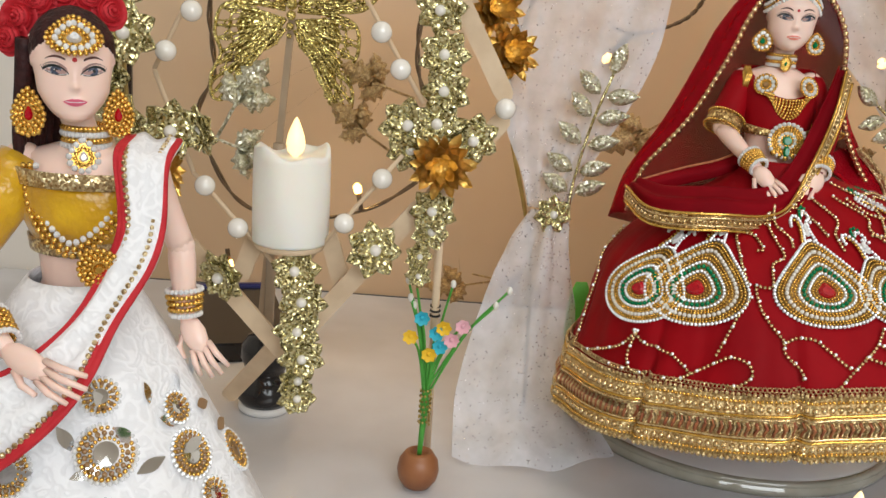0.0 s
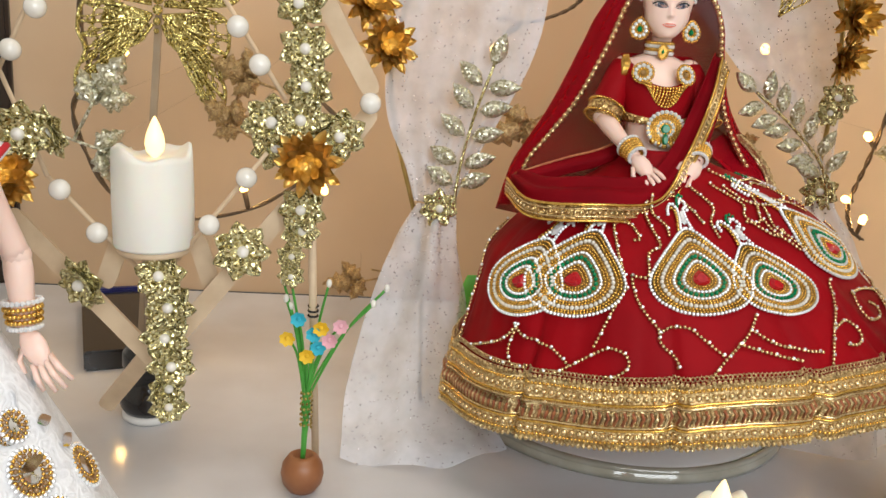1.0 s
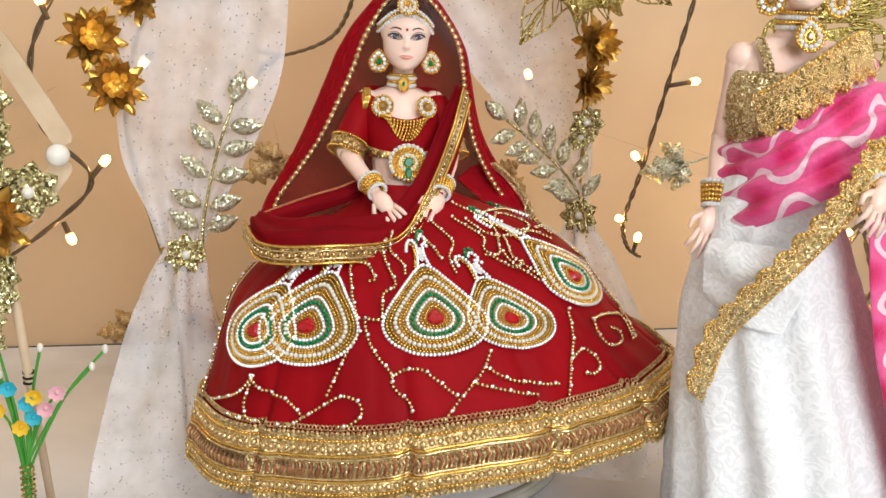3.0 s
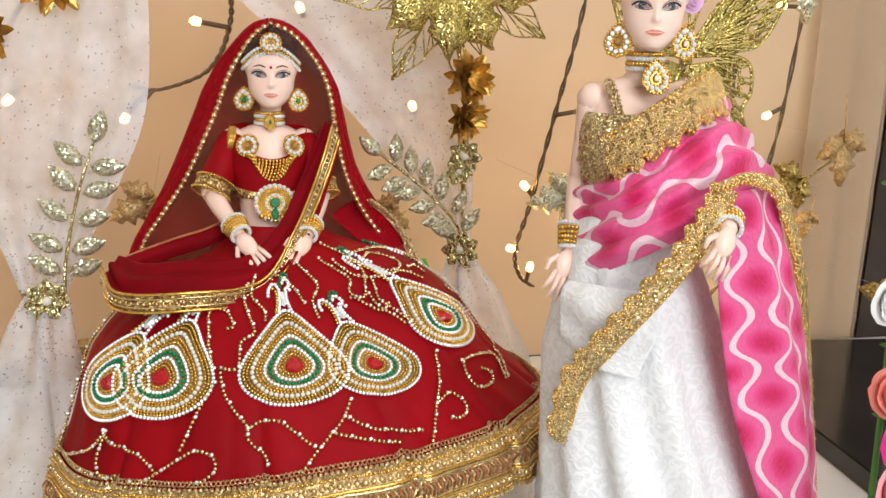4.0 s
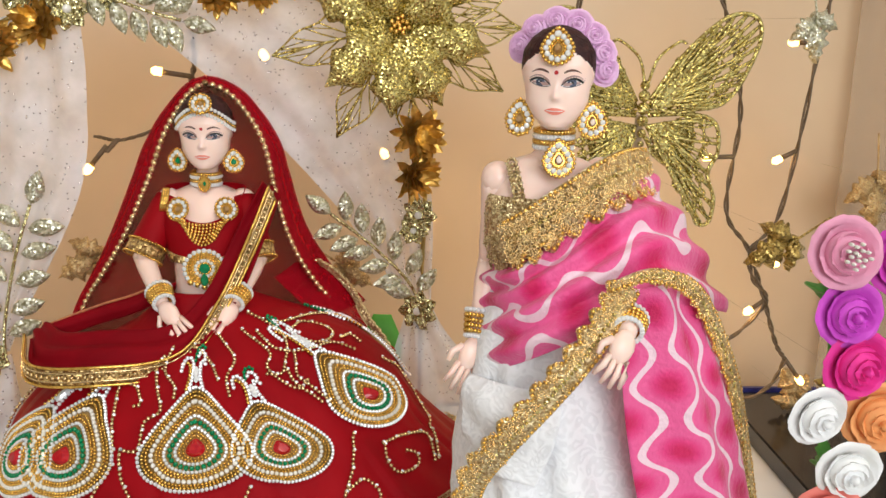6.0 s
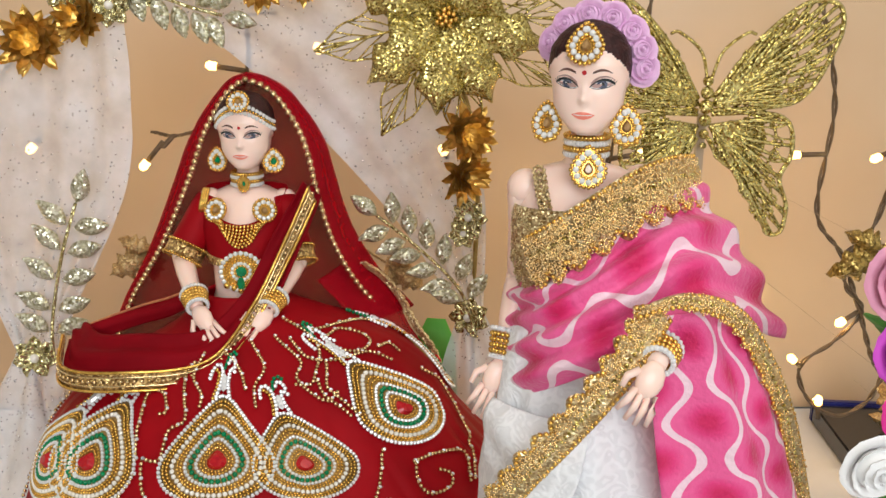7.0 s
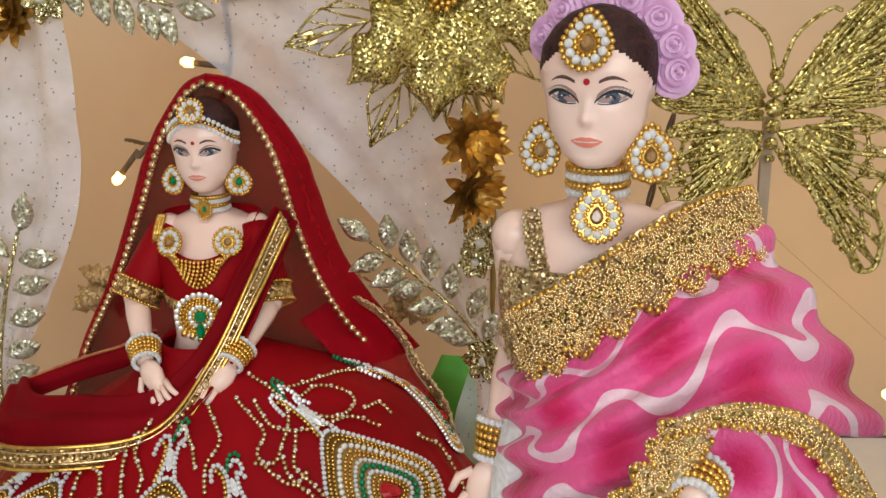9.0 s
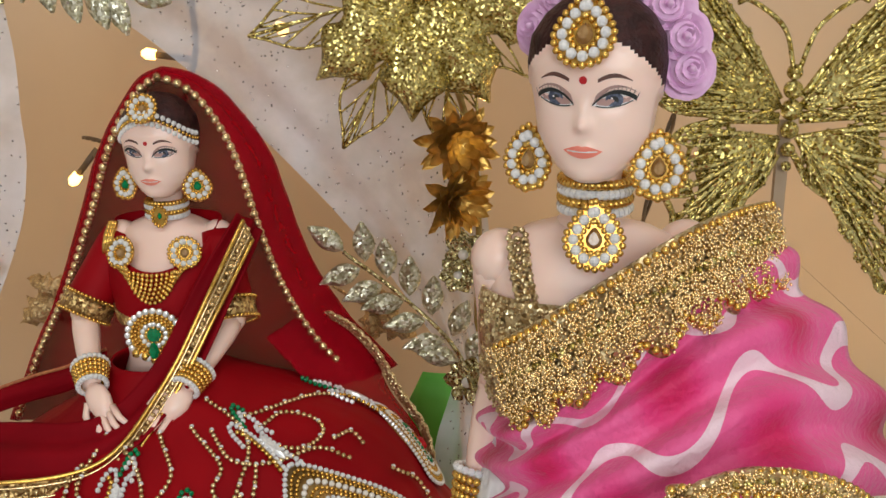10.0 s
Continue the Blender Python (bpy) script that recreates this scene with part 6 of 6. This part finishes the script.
def wall_leaf(c, yaw, ang, ln, material, label):
    """A spray of three skeleton leaves on a short stem."""
    ob = thing("leaf_spray", label, "leaf spray", m=Matrix.Translation(c) @ pose(0, 0, 0, 0, ang, yaw), group="leaf sprays")
    bm = bmesh.new(); tube(bm, [(-ln * 0.9, 0, 0), (0, -0.001, 0.001), (ln * 0.9, 0, 0)], 0.0009, 6)
    part("stem", bm, material, ob)
    for a, x, f in ((0, ln * 0.1, 1.0), (52, 0, 0.75), (-52, -ln * 0.1, 0.75)):
        bm = bmesh.new(); lobed_leaf(bm, pose(x, 0, 0, 0, a, 0), ln * f, ln * 0.6 * f, 4)
        thick(part("leaf", bm, material, ob), 0.0006)
    bm = bmesh.new(); tube(bm, [(0, 0.001, 0), (0.0, 0.8905 - c[1], 0.0)], 0.0001, 5)
    part("fixing_wire", bm, M_ACRYL, ob)


# bronze sprays are added stand-ins for the faint leaf marks on the wall
M_GHOST_LEAF = glitter("ghost_leaf_glitter", (0.34, 0.2, 0.08), (0.62, 0.44, 0.2), 900, 0.4, 0.3)
for c, yaw, ang, ln, mm in (((0.600, 0.60, 0.232), 0, 150, 0.032, M_ANTIQUE), ((0.465, 0.700, 0.205), 0, 165, 0.034, M_SILVER), ((0.150, 0.668, 0.210), 0, 150, 0.03, M_GHOST_LEAF), ((0.305, 0.672, 0.200), 0, 35, 0.026, M_GHOST_LEAF),
                             ((0.74, 0.80, 0.03), 0, 240, 0.034, M_GHOST_LEAF), ((0.72, 0.745, 0.175), 0, 100, 0.02, M_GHOST_LEAF), ((-0.035, 0.60, 0.235), 0, 200, 0.026, M_GHOST_LEAF), ((-0.045, 0.60, 0.205), 0, 215, 0.024, M_GHOST_LEAF), ((-0.108, 0.52, 0.226), 0, 300, 0.026, M_SILVER), ((-0.108, 0.52, 0.200), 0, 20, 0.024, M_SILVER),
                             ((0.79, 0.80, 0.24), 0, 85, 0.045, M_GHOST_LEAF), ((0.655, 0.70, 0.375), 0, 80, 0.03, M_SILVER), ((0.56, 0.44, 0.19), 0, 190, 0.028, M_ANTIQUE), ((0.075, 0.80, 0.05), 0, 10, 0.035, M_GHOST_LEAF), ((0.035, 0.80, 0.045), 0, 170, 0.03, M_GHOST_LEAF)):
    wall_leaf(c, yaw, ang, ln, mm, "glittered skeleton leaf spray on a thin stem; bronze ones stand in for faint leaf marks on the wall")

# ---- string lights ----
M_CABLE = mat("brown_cable", (0.09, 0.055, 0.025), 0.5, colour2=(0.13, 0.08, 0.04), scale=200)
M_BULB = mat("lit_warm_bulb", (1, 0.85, 0.55), 0.2, emit=(1.0, 0.52, 0.13), power=9)


def light_string(paths, bulbs):
    ob = thing("string_light", "twisted brown cable with small warm white bulbs", "string lights", group="string lights")
    for pts in paths:
        bm = bmesh.new()
        line = curve(pts, 120)
        for ph in (0, math.pi):
            tube(bm, [p + Vector((0.0012 * math.cos(k * 0.55 + ph), 0.0012 * math.sin(k * 0.55 + ph), 0)) for k, p in enumerate(line)], 0.0011, 6)
        part("cable", bm, M_CABLE, ob)
    q = Vector(paths[0][0])
    bm = bmesh.new(); tube(bm, [q, Vector((q.x, 0.891, q.z))], 0.0012, 6)
    part("wall_hook", bm, M_CABLE, ob)
    for a, b in bulbs:
        a, b = Vector(a), Vector(b)
        bm = bmesh.new(); tube(bm, [a, b], 0.0019, 8)
        holder = part("bulb_holder", bm, M_CABLE, ob)
        d = (b - a).normalized()
        bm = bmesh.new(); tube(bm, [b, b + d * 0.005, b + d * 0.0075], 0.0029, 10, 0, [1, 1.1, 0.5])
        part("bulb", bm, M_BULB, holder, "lit warm bulb")
        glow = bpy.data.lights.new("bulb_light", "POINT")
        glow.energy, glow.color, glow.shadow_soft_size = 0.045, (1.0, 0.62, 0.22), 0.003
        lamp = new("bulb_light", glow)
        lamp.location = b + d * 0.002 + Vector((0, 0.008, 0))
    return ob


light_string([[(0.595, 0.74, 0.40), (0.612, 0.74, 0.355), (0.624, 0.74, 0.30), (0.620, 0.74, 0.225), (0.642, 0.74, 0.192), (0.660, 0.74, 0.152), (0.676, 0.74, 0.11), (0.690, 0.745, 0.092)],
              [(0.690, 0.74, 0.395), (0.684, 0.74, 0.352), (0.676, 0.74, 0.275), (0.665, 0.74, 0.215), (0.645, 0.74, 0.190), (0.650, 0.74, 0.165), (0.664, 0.74, 0.147), (0.645, 0.74, 0.122), (0.621, 0.74, 0.102), (0.630, 0.74, 0.075), (0.655, 0.74, 0.06), (0.680, 0.745, 0.07), (0.690, 0.745, 0.092)]],
             [((0.684, 0.74, 0.357), (0.664, 0.738, 0.357)), ((0.675, 0.74, 0.272), (0.661, 0.738, 0.266)), ((0.621, 0.74, 0.267), (0.600, 0.736, 0.267)), ((0.645, 0.74, 0.190), (0.662, 0.738, 0.201)), ((0.650, 0.74, 0.188), (0.663, 0.738, 0.181)), ((0.662, 0.74, 0.147), (0.650, 0.738, 0.140)),
              ((0.640, 0.74, 0.058), (0.638, 0.738, 0.071)), ((0.621, 0.74, 0.102), (0.615, 0.738, 0.107)), ((0.690, 0.745, 0.092), (0.702, 0.742, 0.076))])
light_string([[(0.490, 0.74, 0.40), (0.478, 0.74, 0.33), (0.462, 0.74, 0.26), (0.446, 0.74, 0.19), (0.435, 0.74, 0.150), (0.440, 0.74, 0.128), (0.452, 0.74, 0.118)]],
             [((0.462, 0.74, 0.262), (0.482, 0.738, 0.266)), ((0.448, 0.74, 0.195), (0.440, 0.736, 0.203)), ((0.437, 0.74, 0.150), (0.431, 0.736, 0.152)), ((0.446, 0.74, 0.122), (0.447, 0.737, 0.133))])
light_string([[(0.205, 0.74, 0.36), (0.205, 0.74, 0.325), (0.190, 0.74, 0.292), (0.155, 0.745, 0.276), (0.135, 0.745, 0.278)], [(0.150, 0.745, 0.276), (0.143, 0.74, 0.268)]],
             [((0.204, 0.74, 0.322), (0.184, 0.737, 0.325)), ((0.143, 0.742, 0.272), (0.132, 0.738, 0.258)), ((0.345, 0.74, 0.262), (0.343, 0.737, 0.266)), ((0.258, 0.74, 0.332), (0.256, 0.737, 0.336)), ((0.060, 0.735, 0.275), (0.056, 0.733, 0.27))])
light_string([[(-0.16, 0.70, 0.33), (-0.168, 0.70, 0.27), (-0.164, 0.70, 0.225), (-0.175, 0.70, 0.19), (-0.150, 0.70, 0.135), (-0.11, 0.70, 0.118), (-0.05, 0.70, 0.128), (-0.005, 0.70, 0.158), (0.02, 0.70, 0.19), (-0.01, 0.70, 0.225), (-0.015, 0.70, 0.27), (0.0, 0.70, 0.31)]],
             [((-0.162, 0.70, 0.232), (-0.142, 0.697, 0.237)), ((-0.05, 0.70, 0.128), (-0.053, 0.697, 0.143)), ((-0.09, 0.70, 0.118), (-0.094, 0.697, 0.128)), ((-0.003, 0.70, 0.296), (-0.006, 0.697, 0.306)), ((0.02, 0.70, 0.19), (0.028, 0.697, 0.2)), ((0.0, 0.70, 0.158), (0.004, 0.697, 0.15)), ((-0.152, 0.70, 0.09), (-0.15, 0.697, 0.082))])

# ---- rose garland ----
ROSES = [((0.485, 0.368, 0.281), 0.0135, (0.66, 0.28, 0.40), "pale pink paper rose with white stamens on the rose garland"), ((0.490, 0.368, 0.2565), 0.0128, (0.55, 0.06, 0.50), "purple foam rose on the rose garland"),
         ((0.496, 0.368, 0.235), 0.0138, (0.68, 0.02, 0.26), "hot pink foam rose on the rose garland"), ((0.482, 0.368, 0.214), 0.012, (0.8, 0.78, 0.75), "white foam rose on the rose garland"), ((0.5085, 0.366, 0.213), 0.0142, (0.82, 0.34, 0.12), "orange foam rose on the rose garland"),
         ((0.498, 0.366, 0.190), 0.0125, (0.8, 0.79, 0.75), "white foam rose on the rose garland"), ((0.494, 0.366, 0.168), 0.0138, (0.75, 0.20, 0.16), "coral pink foam rose on the rose garland"), ((0.500, 0.366, 0.143), 0.0145, (0.66, 0.01, 0.24), "hot pink foam rose on the rose garland"),
         ((0.5115, 0.368, 0.277), 0.0135, (0.5, 0.03, 0.36), "magenta foam rose on the rose garland"), ((0.497, 0.366, 0.118), 0.0145, (0.75, 0.3, 0.33), "pink foam rose on the rose garland"), ((0.503, 0.366, 0.094), 0.0145, (0.8, 0.78, 0.74), "white foam rose on the rose garland")]
for k, (c, r, col, lab) in enumerate(ROSES):
    m = mat("foam_rose", col, 0.7, colour2=tuple(min(0.9, q * 1.2 + 0.01) for q in col), scale=60, bump=0.15, bump_scale=200)
    ob = rose("garland_rose", lab, c, r * 1.0, m, pose(0, 0, 0, -8 + 5 * math.sin(k * 2), k * 47, 12 * math.sin(k * 3) - 8), "roses of the garland")
    if k == 0:
        for q in range(16):
            bm = bmesh.new()
            a, rr = q * 2.4, 0.0055 * (q / 16) ** 0.5
            ball(bm, (rr * math.cos(a), -0.0135, rr * math.sin(a)), (0.0008, 0.0022, 0.0008), 0, 6, 4)
            part("stamen", bm, M_PAPERS[0], ob)
pole = thing("garland_pole", "thin green stem that carries the foam roses", "stem", (0.5, 0.381, 0.0))
bm = bmesh.new(); tube(bm, curve([(0, 0, 0), (0, 0, 0.1), (-0.004, 0, 0.2), (-0.008, 0.001, 0.29)], 20), 0.0016, 8)
part("stem", bm, M_GREEN, pole)
for x, z, a in ((0.006, 0.202, 70), (-0.012, 0.262, 200), (0.012, 0.262, -20), (0.002, 0.155, 160), (0.008, 0.15, 40), (-0.006, 0.197, 110)):
    bm = bmesh.new(); lobed_leaf(bm, pose(x, -0.008, z, 0, a, 0), 0.011, 0.007, 1)
    thick(part("leaf", bm, M_GREEN, pole))
bm = bmesh.new()
rnd = random.Random(8)
for q in range(34):
    ball(bm, (0.014 + rnd.uniform(-0.007, 0.007), -0.016 + rnd.uniform(-0.004, 0.004), 0.153 + rnd.uniform(-0.008, 0.008)), rnd.uniform(0.0012, 0.002), 0, 7, 5)
M_LIME = glitter("lime_glitter", (0.1, 0.42, 0.06), (0.45, 0.85, 0.3), 900, 0.3, 0.2)
tagged(part("berry_cluster", bm, M_LIME, pole, "lime green glitter berries"), kind="stuff")

# green card behind the red skirt
M_CARD = mat("green_card", (0.1, 0.45, 0.05), 0.6, colour2=(0.13, 0.5, 0.07), scale=60)
for c, sx, sz, yaw in (((0.334, 0.668, 0.0), 0.032, 0.160, -10), ((0.118, 0.640, 0.0), 0.02, 0.1, 10)):
    card = thing("green_leaf_card", "upright bright green card leaf behind the red skirt", "paper leaf", m=Matrix.Translation(c) @ pose(0, 0, 0, -6, 0, yaw))
    bm = bmesh.new()
    rows = [[Vector((sx * 0.5 * e * q, 0.0006 * q * q, sz * f)) for q in (-1, -0.5, 0, 0.5, 1)] for f, e in ((0, 0.5), (0.3, 0.9), (0.7, 1), (0.9, 0.85), (1.0, 0.4))]
    loft(bm, rows, closed=False)
    thick(part("blade", bm, M_CARD, card))

# -- doll in the white and gold dress --
W_CHIN, W_H, W_YAW = (-0.1425, 0.372, 0.2325), 0.043, 24
M_PINKLIPS = mat("pink_lip_paint", (0.68, 0.1, 0.18), 0.35, colour2=(0.72, 0.14, 0.22), scale=200)
doll_mesh("doll", "fair vinyl doll with red-brown hair and pink lips", W_CHIN, W_H, W_YAW, 0, (-0.1395, 0.379, 0.218),
          [((-0.14, 0.378, 0.145), 0.026, 0.02), ((-0.14, 0.378, 0.165), 0.0185, 0.0155), ((-0.14, 0.378, 0.182), 0.0205, 0.017), ((-0.14, 0.378, 0.198), 0.0255, 0.0195),
           ((-0.14, 0.379, 0.21), 0.026, 0.0165), ((-0.14, 0.379, 0.2175), 0.025, 0.012), ((-0.14, 0.379, 0.221), 0.014, 0.009), ((-0.14, 0.379, 0.223), 0.007, 0.006)],
          [((-0.165, 0.376, 0.2135), (-0.184, 0.352, 0.172), (-0.150, 0.3215, 0.1535), (-0.1195, 0.3085, 0.1445), 0.002),
           ((-0.115, 0.379, 0.2135), (-0.104, 0.388, 0.179), (-0.1005, 0.384, 0.1475), (-0.086, 0.376, 0.1265), 0.002)], 0.0, lips=M_PINKLIPS)
MW = Matrix.Translation(W_CHIN) @ pose(0, 0, 0, 0, 0, W_YAW)
hair = thing("hair_length", "loose red-brown hair falling behind the doll's neck", "hair")
for s in (-1,):
    for k in range(9):
        bm = bmesh.new()
        a = radians(100 + 9 * k)
        x, y = 0.0165 * math.sin(a) * s, -0.019 * math.cos(a)
        tube(bm, curve([MW @ Vector((x, y, 0.03)), MW @ Vector((x * 1.12, y + 0.001, 0.012)), MW @ Vector((x * 1.25, y + 0.004, -0.008)), MW @ Vector((x * 1.2, y + 0.004, -0.024))], 14), 0.0042, 8, 0, [1 - 0.045 * q for q in range(15)])
        part("lock", bm, M_HAIR, hair)
M_ROUGE = mat("red_paper", (0.5, 0.01, 0.02), 0.7, colour2=(0.58, 0.02, 0.03), scale=120, bump=0.3, bump_scale=300)
for a in (-80, -58, -32, -6, 20, 44):
    d = Vector((math.sin(radians(a)), 0, math.cos(radians(a))))
    rose("hair_rose", "red paper rose pinned in the doll's hair", MW @ (Vector((0, 0.012, 0.026)) + Vector((d.x * 0.021, 0.004, d.z * 0.0215))), 0.0072, M_ROUGE, pose(0, 0, 0, -15, a, W_YAW + a * 0.3), "red roses in the hair")
GOLD_ROWS = [(0.5, 0.0009, M_GOLD, "bead_row"), (0.75, 0.0011, M_GOLD, "bead_row"), (1.0, 0.0011, M_GOLD, "bead_edge")]
ear_pair("gold bead teardrop earring with a red stone", MW, 0.0165, -0.0035, 0.002, 0.0058, 0.0085, M_REDSTONE, GOLD_ROWS, 5)
jewel("forehead_ornament", "fan-shaped gold bead forehead ornament with rhinestones and clear stone", "hair jewel", MW @ pose(0, -0.0148, 0.0325, -26, 0, 0), "tear", 0.0095, 0.0068, M_CRYSTAL,
      [(0.5, 0.001, M_GOLD, "bead_row"), (0.72, 0.0013, M_CRYSTAL, "crystal_row"), (0.88, 0.001, M_GOLD, "bead_row"), (1.05, 0.001, M_GOLD, "bead_edge")])
choker("rhinestone and gold bead choker round the neck", (-0.1395, 0.377, 0.2255), 0.0083, [-0.0036, -0.0012, 0.0012, 0.0036])
jewel("pendant", "rhinestone teardrop pendant with clear stone", "necklace", Matrix.Translation((-0.1365, 0.3655, 0.2185)) @ pose(0, 0, 0, -8, 0, W_YAW), "tear", 0.0058, 0.0062, M_CRYSTAL, [(0.55, 0.0009, M_GOLD, "bead_row"), (0.95, 0.0013, M_CRYSTAL, "crystal_row")])
nk = thing("bead_necklace", "long rhinestone and gold bead necklace over the blouse", "necklace")
for k, mm in enumerate((M_CRYSTAL, M_GOLD, M_GOLD)):
    bm = bmesh.new()
    w = 0.0165 + 0.0022 * k
    pts = [Vector((-0.1385 + w * math.sin(a), 0.3555 + 0.009 * abs(math.sin(a)) ** 2 - 0.0006 * k, 0.208 - (0.0225 + 0.0024 * k) * max(0, math.cos(a)) ** 0.7 + 0.006 * abs(math.sin(a)))) for a in [radians(-90 + 4 * q) for q in range(46)]]
    beads(bm, pts, 0.0014, 0.003)
    part("strand", bm, mm, nk)
yb = thing("blouse", "mustard silk blouse with puffed sleeve and gold trim", "blouse")
bm = bmesh.new()
loft(bm, [ring((-0.14, 0.3785, z), rx, ry, 40) for z, rx, ry in ((0.181, 0.0212, 0.0182), (0.192, 0.0255, 0.0212), (0.203, 0.0275, 0.0215), (0.212, 0.0272, 0.018))], caps=False)
thick(part("bodice", bm, M_YELLOW, yb))
for sh, el in (((-0.165, 0.376, 0.2145), (-0.184, 0.352, 0.172)),):
    sh, el = Vector(sh), Vector(el)
    bm = bmesh.new(); tube(bm, [sh.lerp(el, k / 8 * 0.85) for k in range(9)], 0.0118, 20, 0, [0.8, 1.0, 1.05, 1.08, 1.06, 1.02, 0.98, 0.92, 0.85])
    part("sleeve", bm, M_YELLOW, yb)
    bm = bmesh.new(); tube(bm, [sh.lerp(el, 0.78), sh.lerp(el, 0.92)], 0.0128, 20)
    part("cuff", bm, M_LACE, yb, "gold lace cuff")
for z0, z1, rx in ((0.1785, 0.1845, 0.0228), (0.207, 0.2135, 0.0282)):
    bm = bmesh.new(); loft(bm, [ring((-0.14, 0.3782, z), rx + 0.001 * (z - z0) / 0.006, rx * 0.82, 40) for z in (z0, (z0 + z1) / 2, z1)], caps=False)
    thick(part("trim", bm, M_LACE, yb, "gold lace trim"))
jewel("brooch", "square gold bead brooch holding the shawl", "brooch", Matrix.Translation((-0.1225, 0.342, 0.1805)) @ pose(0, 0, 0, 0, 45, 10), "round", 0.0075, 0.0075, M_GOLD, GOLD_ROWS)
bangles("stack of gold bead bangles edged with rhinestones", (-0.1525, 0.3235, 0.1548), (-0.184, 0.352, 0.172), 0.0066, 6)
bangles("stack of gold bead bangles edged with rhinestones", (-0.1008, 0.3845, 0.1495), (-0.104, 0.388, 0.179), 0.0062, 5)


def wskirt(a, z, out=0.0):
    u = (0.168 - z) / 0.168
    r = 0.0195 + 0.0565 * min(1, u * 1.25) ** 0.85 + 0.018 * u + 0.004 * u * math.sin(8 * a + 2) + out
    return Vector((-0.142 + r * math.sin(a), 0.372 - r * 0.9 * math.cos(a), z))


ws = thing("white_skirt", "white lace skirt sewn with round mirror flowers", "skirt")
bm = bmesh.new()
loft(bm, [[wskirt(2 * math.pi * i / 140, 0.168 - 0.166 * k / 26) for i in range(140)] for k in range(27)], caps=False)
thick(part("cloth", bm, M_LACEWHITE, ws), 0.001)
M_MIRROR = mat("mirror_disc", (0.8, 0.8, 0.8), 0.04, 1.0)
for a, z, s in ((28, 0.110, 0.95), (28, 0.130, 0.6), (66, 0.101, 0.85), (68, 0.119, 0.55), (-9, 0.104, 0.8), (70, 0.083, 0.6), (26, 0.088, 0.55), (96, 0.09, 0.8), (60, 0.06, 0.7), (30, 0.06, 0.8), (-10, 0.07, 0.7)):
    q = radians(a)
    p = wskirt(q, z, 0.001)
    ob = part("mirror_flower", bmesh.new(), M_GOLD, ws, "round mirror ringed with gold and rhinestones")
    ob.matrix_basis = Matrix.Translation(p) @ pose(0, 0, 0, -32, 0, a)
    bm = bmesh.new(); lathe(bm, [(0.0052 * s, 0), (0.005 * s, 0.0009), (0.001, 0.001)], n=20); add_matrix(bm, 0, pose(0, 0, 0, 90, 0, 0))
    part("mirror", bm, M_MIRROR, ob, smooth=False)
    for rad, r, mm in ((0.0064, 0.0009, M_GOLD), (0.0084, 0.0012, M_AMBER), (0.0105, 0.0011, M_GOLD), (0.0122, 0.0011, M_CRYSTAL)):
        bm = bmesh.new(); hoop(bm, (0, -0.0006, 0), (0, -1, 0), rad * s, r * (0.6 + 0.4 * s), int(rad * s * 6.28 / (r * 2.1)))
        part("bead_ring", bm, mm, ob)
for k in range(16):
    a, z = -20 + 8 * k, 0.128 - 0.012 * (k % 3)
    ob = part("mirror_leaf", bmesh.new(), M_MIRROR, ws, "leaf-shaped mirror chip")
    bm = bmesh.new()
    loft(bm, [[Vector((0.0065 * (t - 0.5) * 2, -0.0005, s * 0.0026 * math.sin(math.pi * t))) for t in [q / 8 for q in range(9)]] for s in (-1, 1)], closed=False)
    bm.to_mesh(ob.data); bm.free()
    ob.matrix_basis = Matrix.Translation(wskirt(radians(a), z, 0.0016)) @ pose(0, 0, 0, -30, 30 + 50 * math.sin(k * 2.2), a)
wsa = thing("white_shawl", "white lace shawl with red and gold border across the body", "shawl")
E1 = [(-0.103, 0.386, 0.2245), (-0.1025, 0.365, 0.2169), (-0.1005, 0.354, 0.1965), (-0.1025, 0.345, 0.1819), (-0.1125, 0.334, 0.1617), (-0.1195, 0.319, 0.142), (-0.1326, 0.309, 0.1253), (-0.155, 0.305, 0.108), (-0.19, 0.31, 0.092)]
E2 = [(-0.1235, 0.382, 0.2275), (-0.1215, 0.357, 0.2225), (-0.1178, 0.349, 0.1965), (-0.1232, 0.343, 0.1785), (-0.1314, 0.334, 0.1622), (-0.1434, 0.325, 0.1505), (-0.1564, 0.321, 0.1426), (-0.18, 0.322, 0.132), (-0.21, 0.328, 0.122)]
MID = [tuple((a + b) / 2 + (0, -0.003, 0)[i] for i, (a, b) in enumerate(zip(p, q))) for p, q in zip(E1, E2)]
bm = drape([E1, MID, E2], 50, 16, 0.0012, 2, 1.1)
thick(part("cloth", bm, M_LACEWHITE, wsa))
for E, sd in ((E1, 1), (E2, -1)):
    path = curve([Vector(p) + Vector((0, -0.0012, 0)) for p in E], 80)
    bm = bmesh.new(); ribbon(bm, path, lambda i, p: (-sd, -0.1, 0.4 * sd), 0.0042, 0, 9, 0.0004)
    rb = thick(part("border", bm, M_ROUGE, wsa, "red border with gold thread"), 0.0008)
    bm = bmesh.new(); beads(bm, [p + Vector((-sd * 0.0045, -0.0012, 0.0018 * sd)) for p in path], 0.0012, 0.0027)
    part("gold_row", bm, M_LACE, rb)
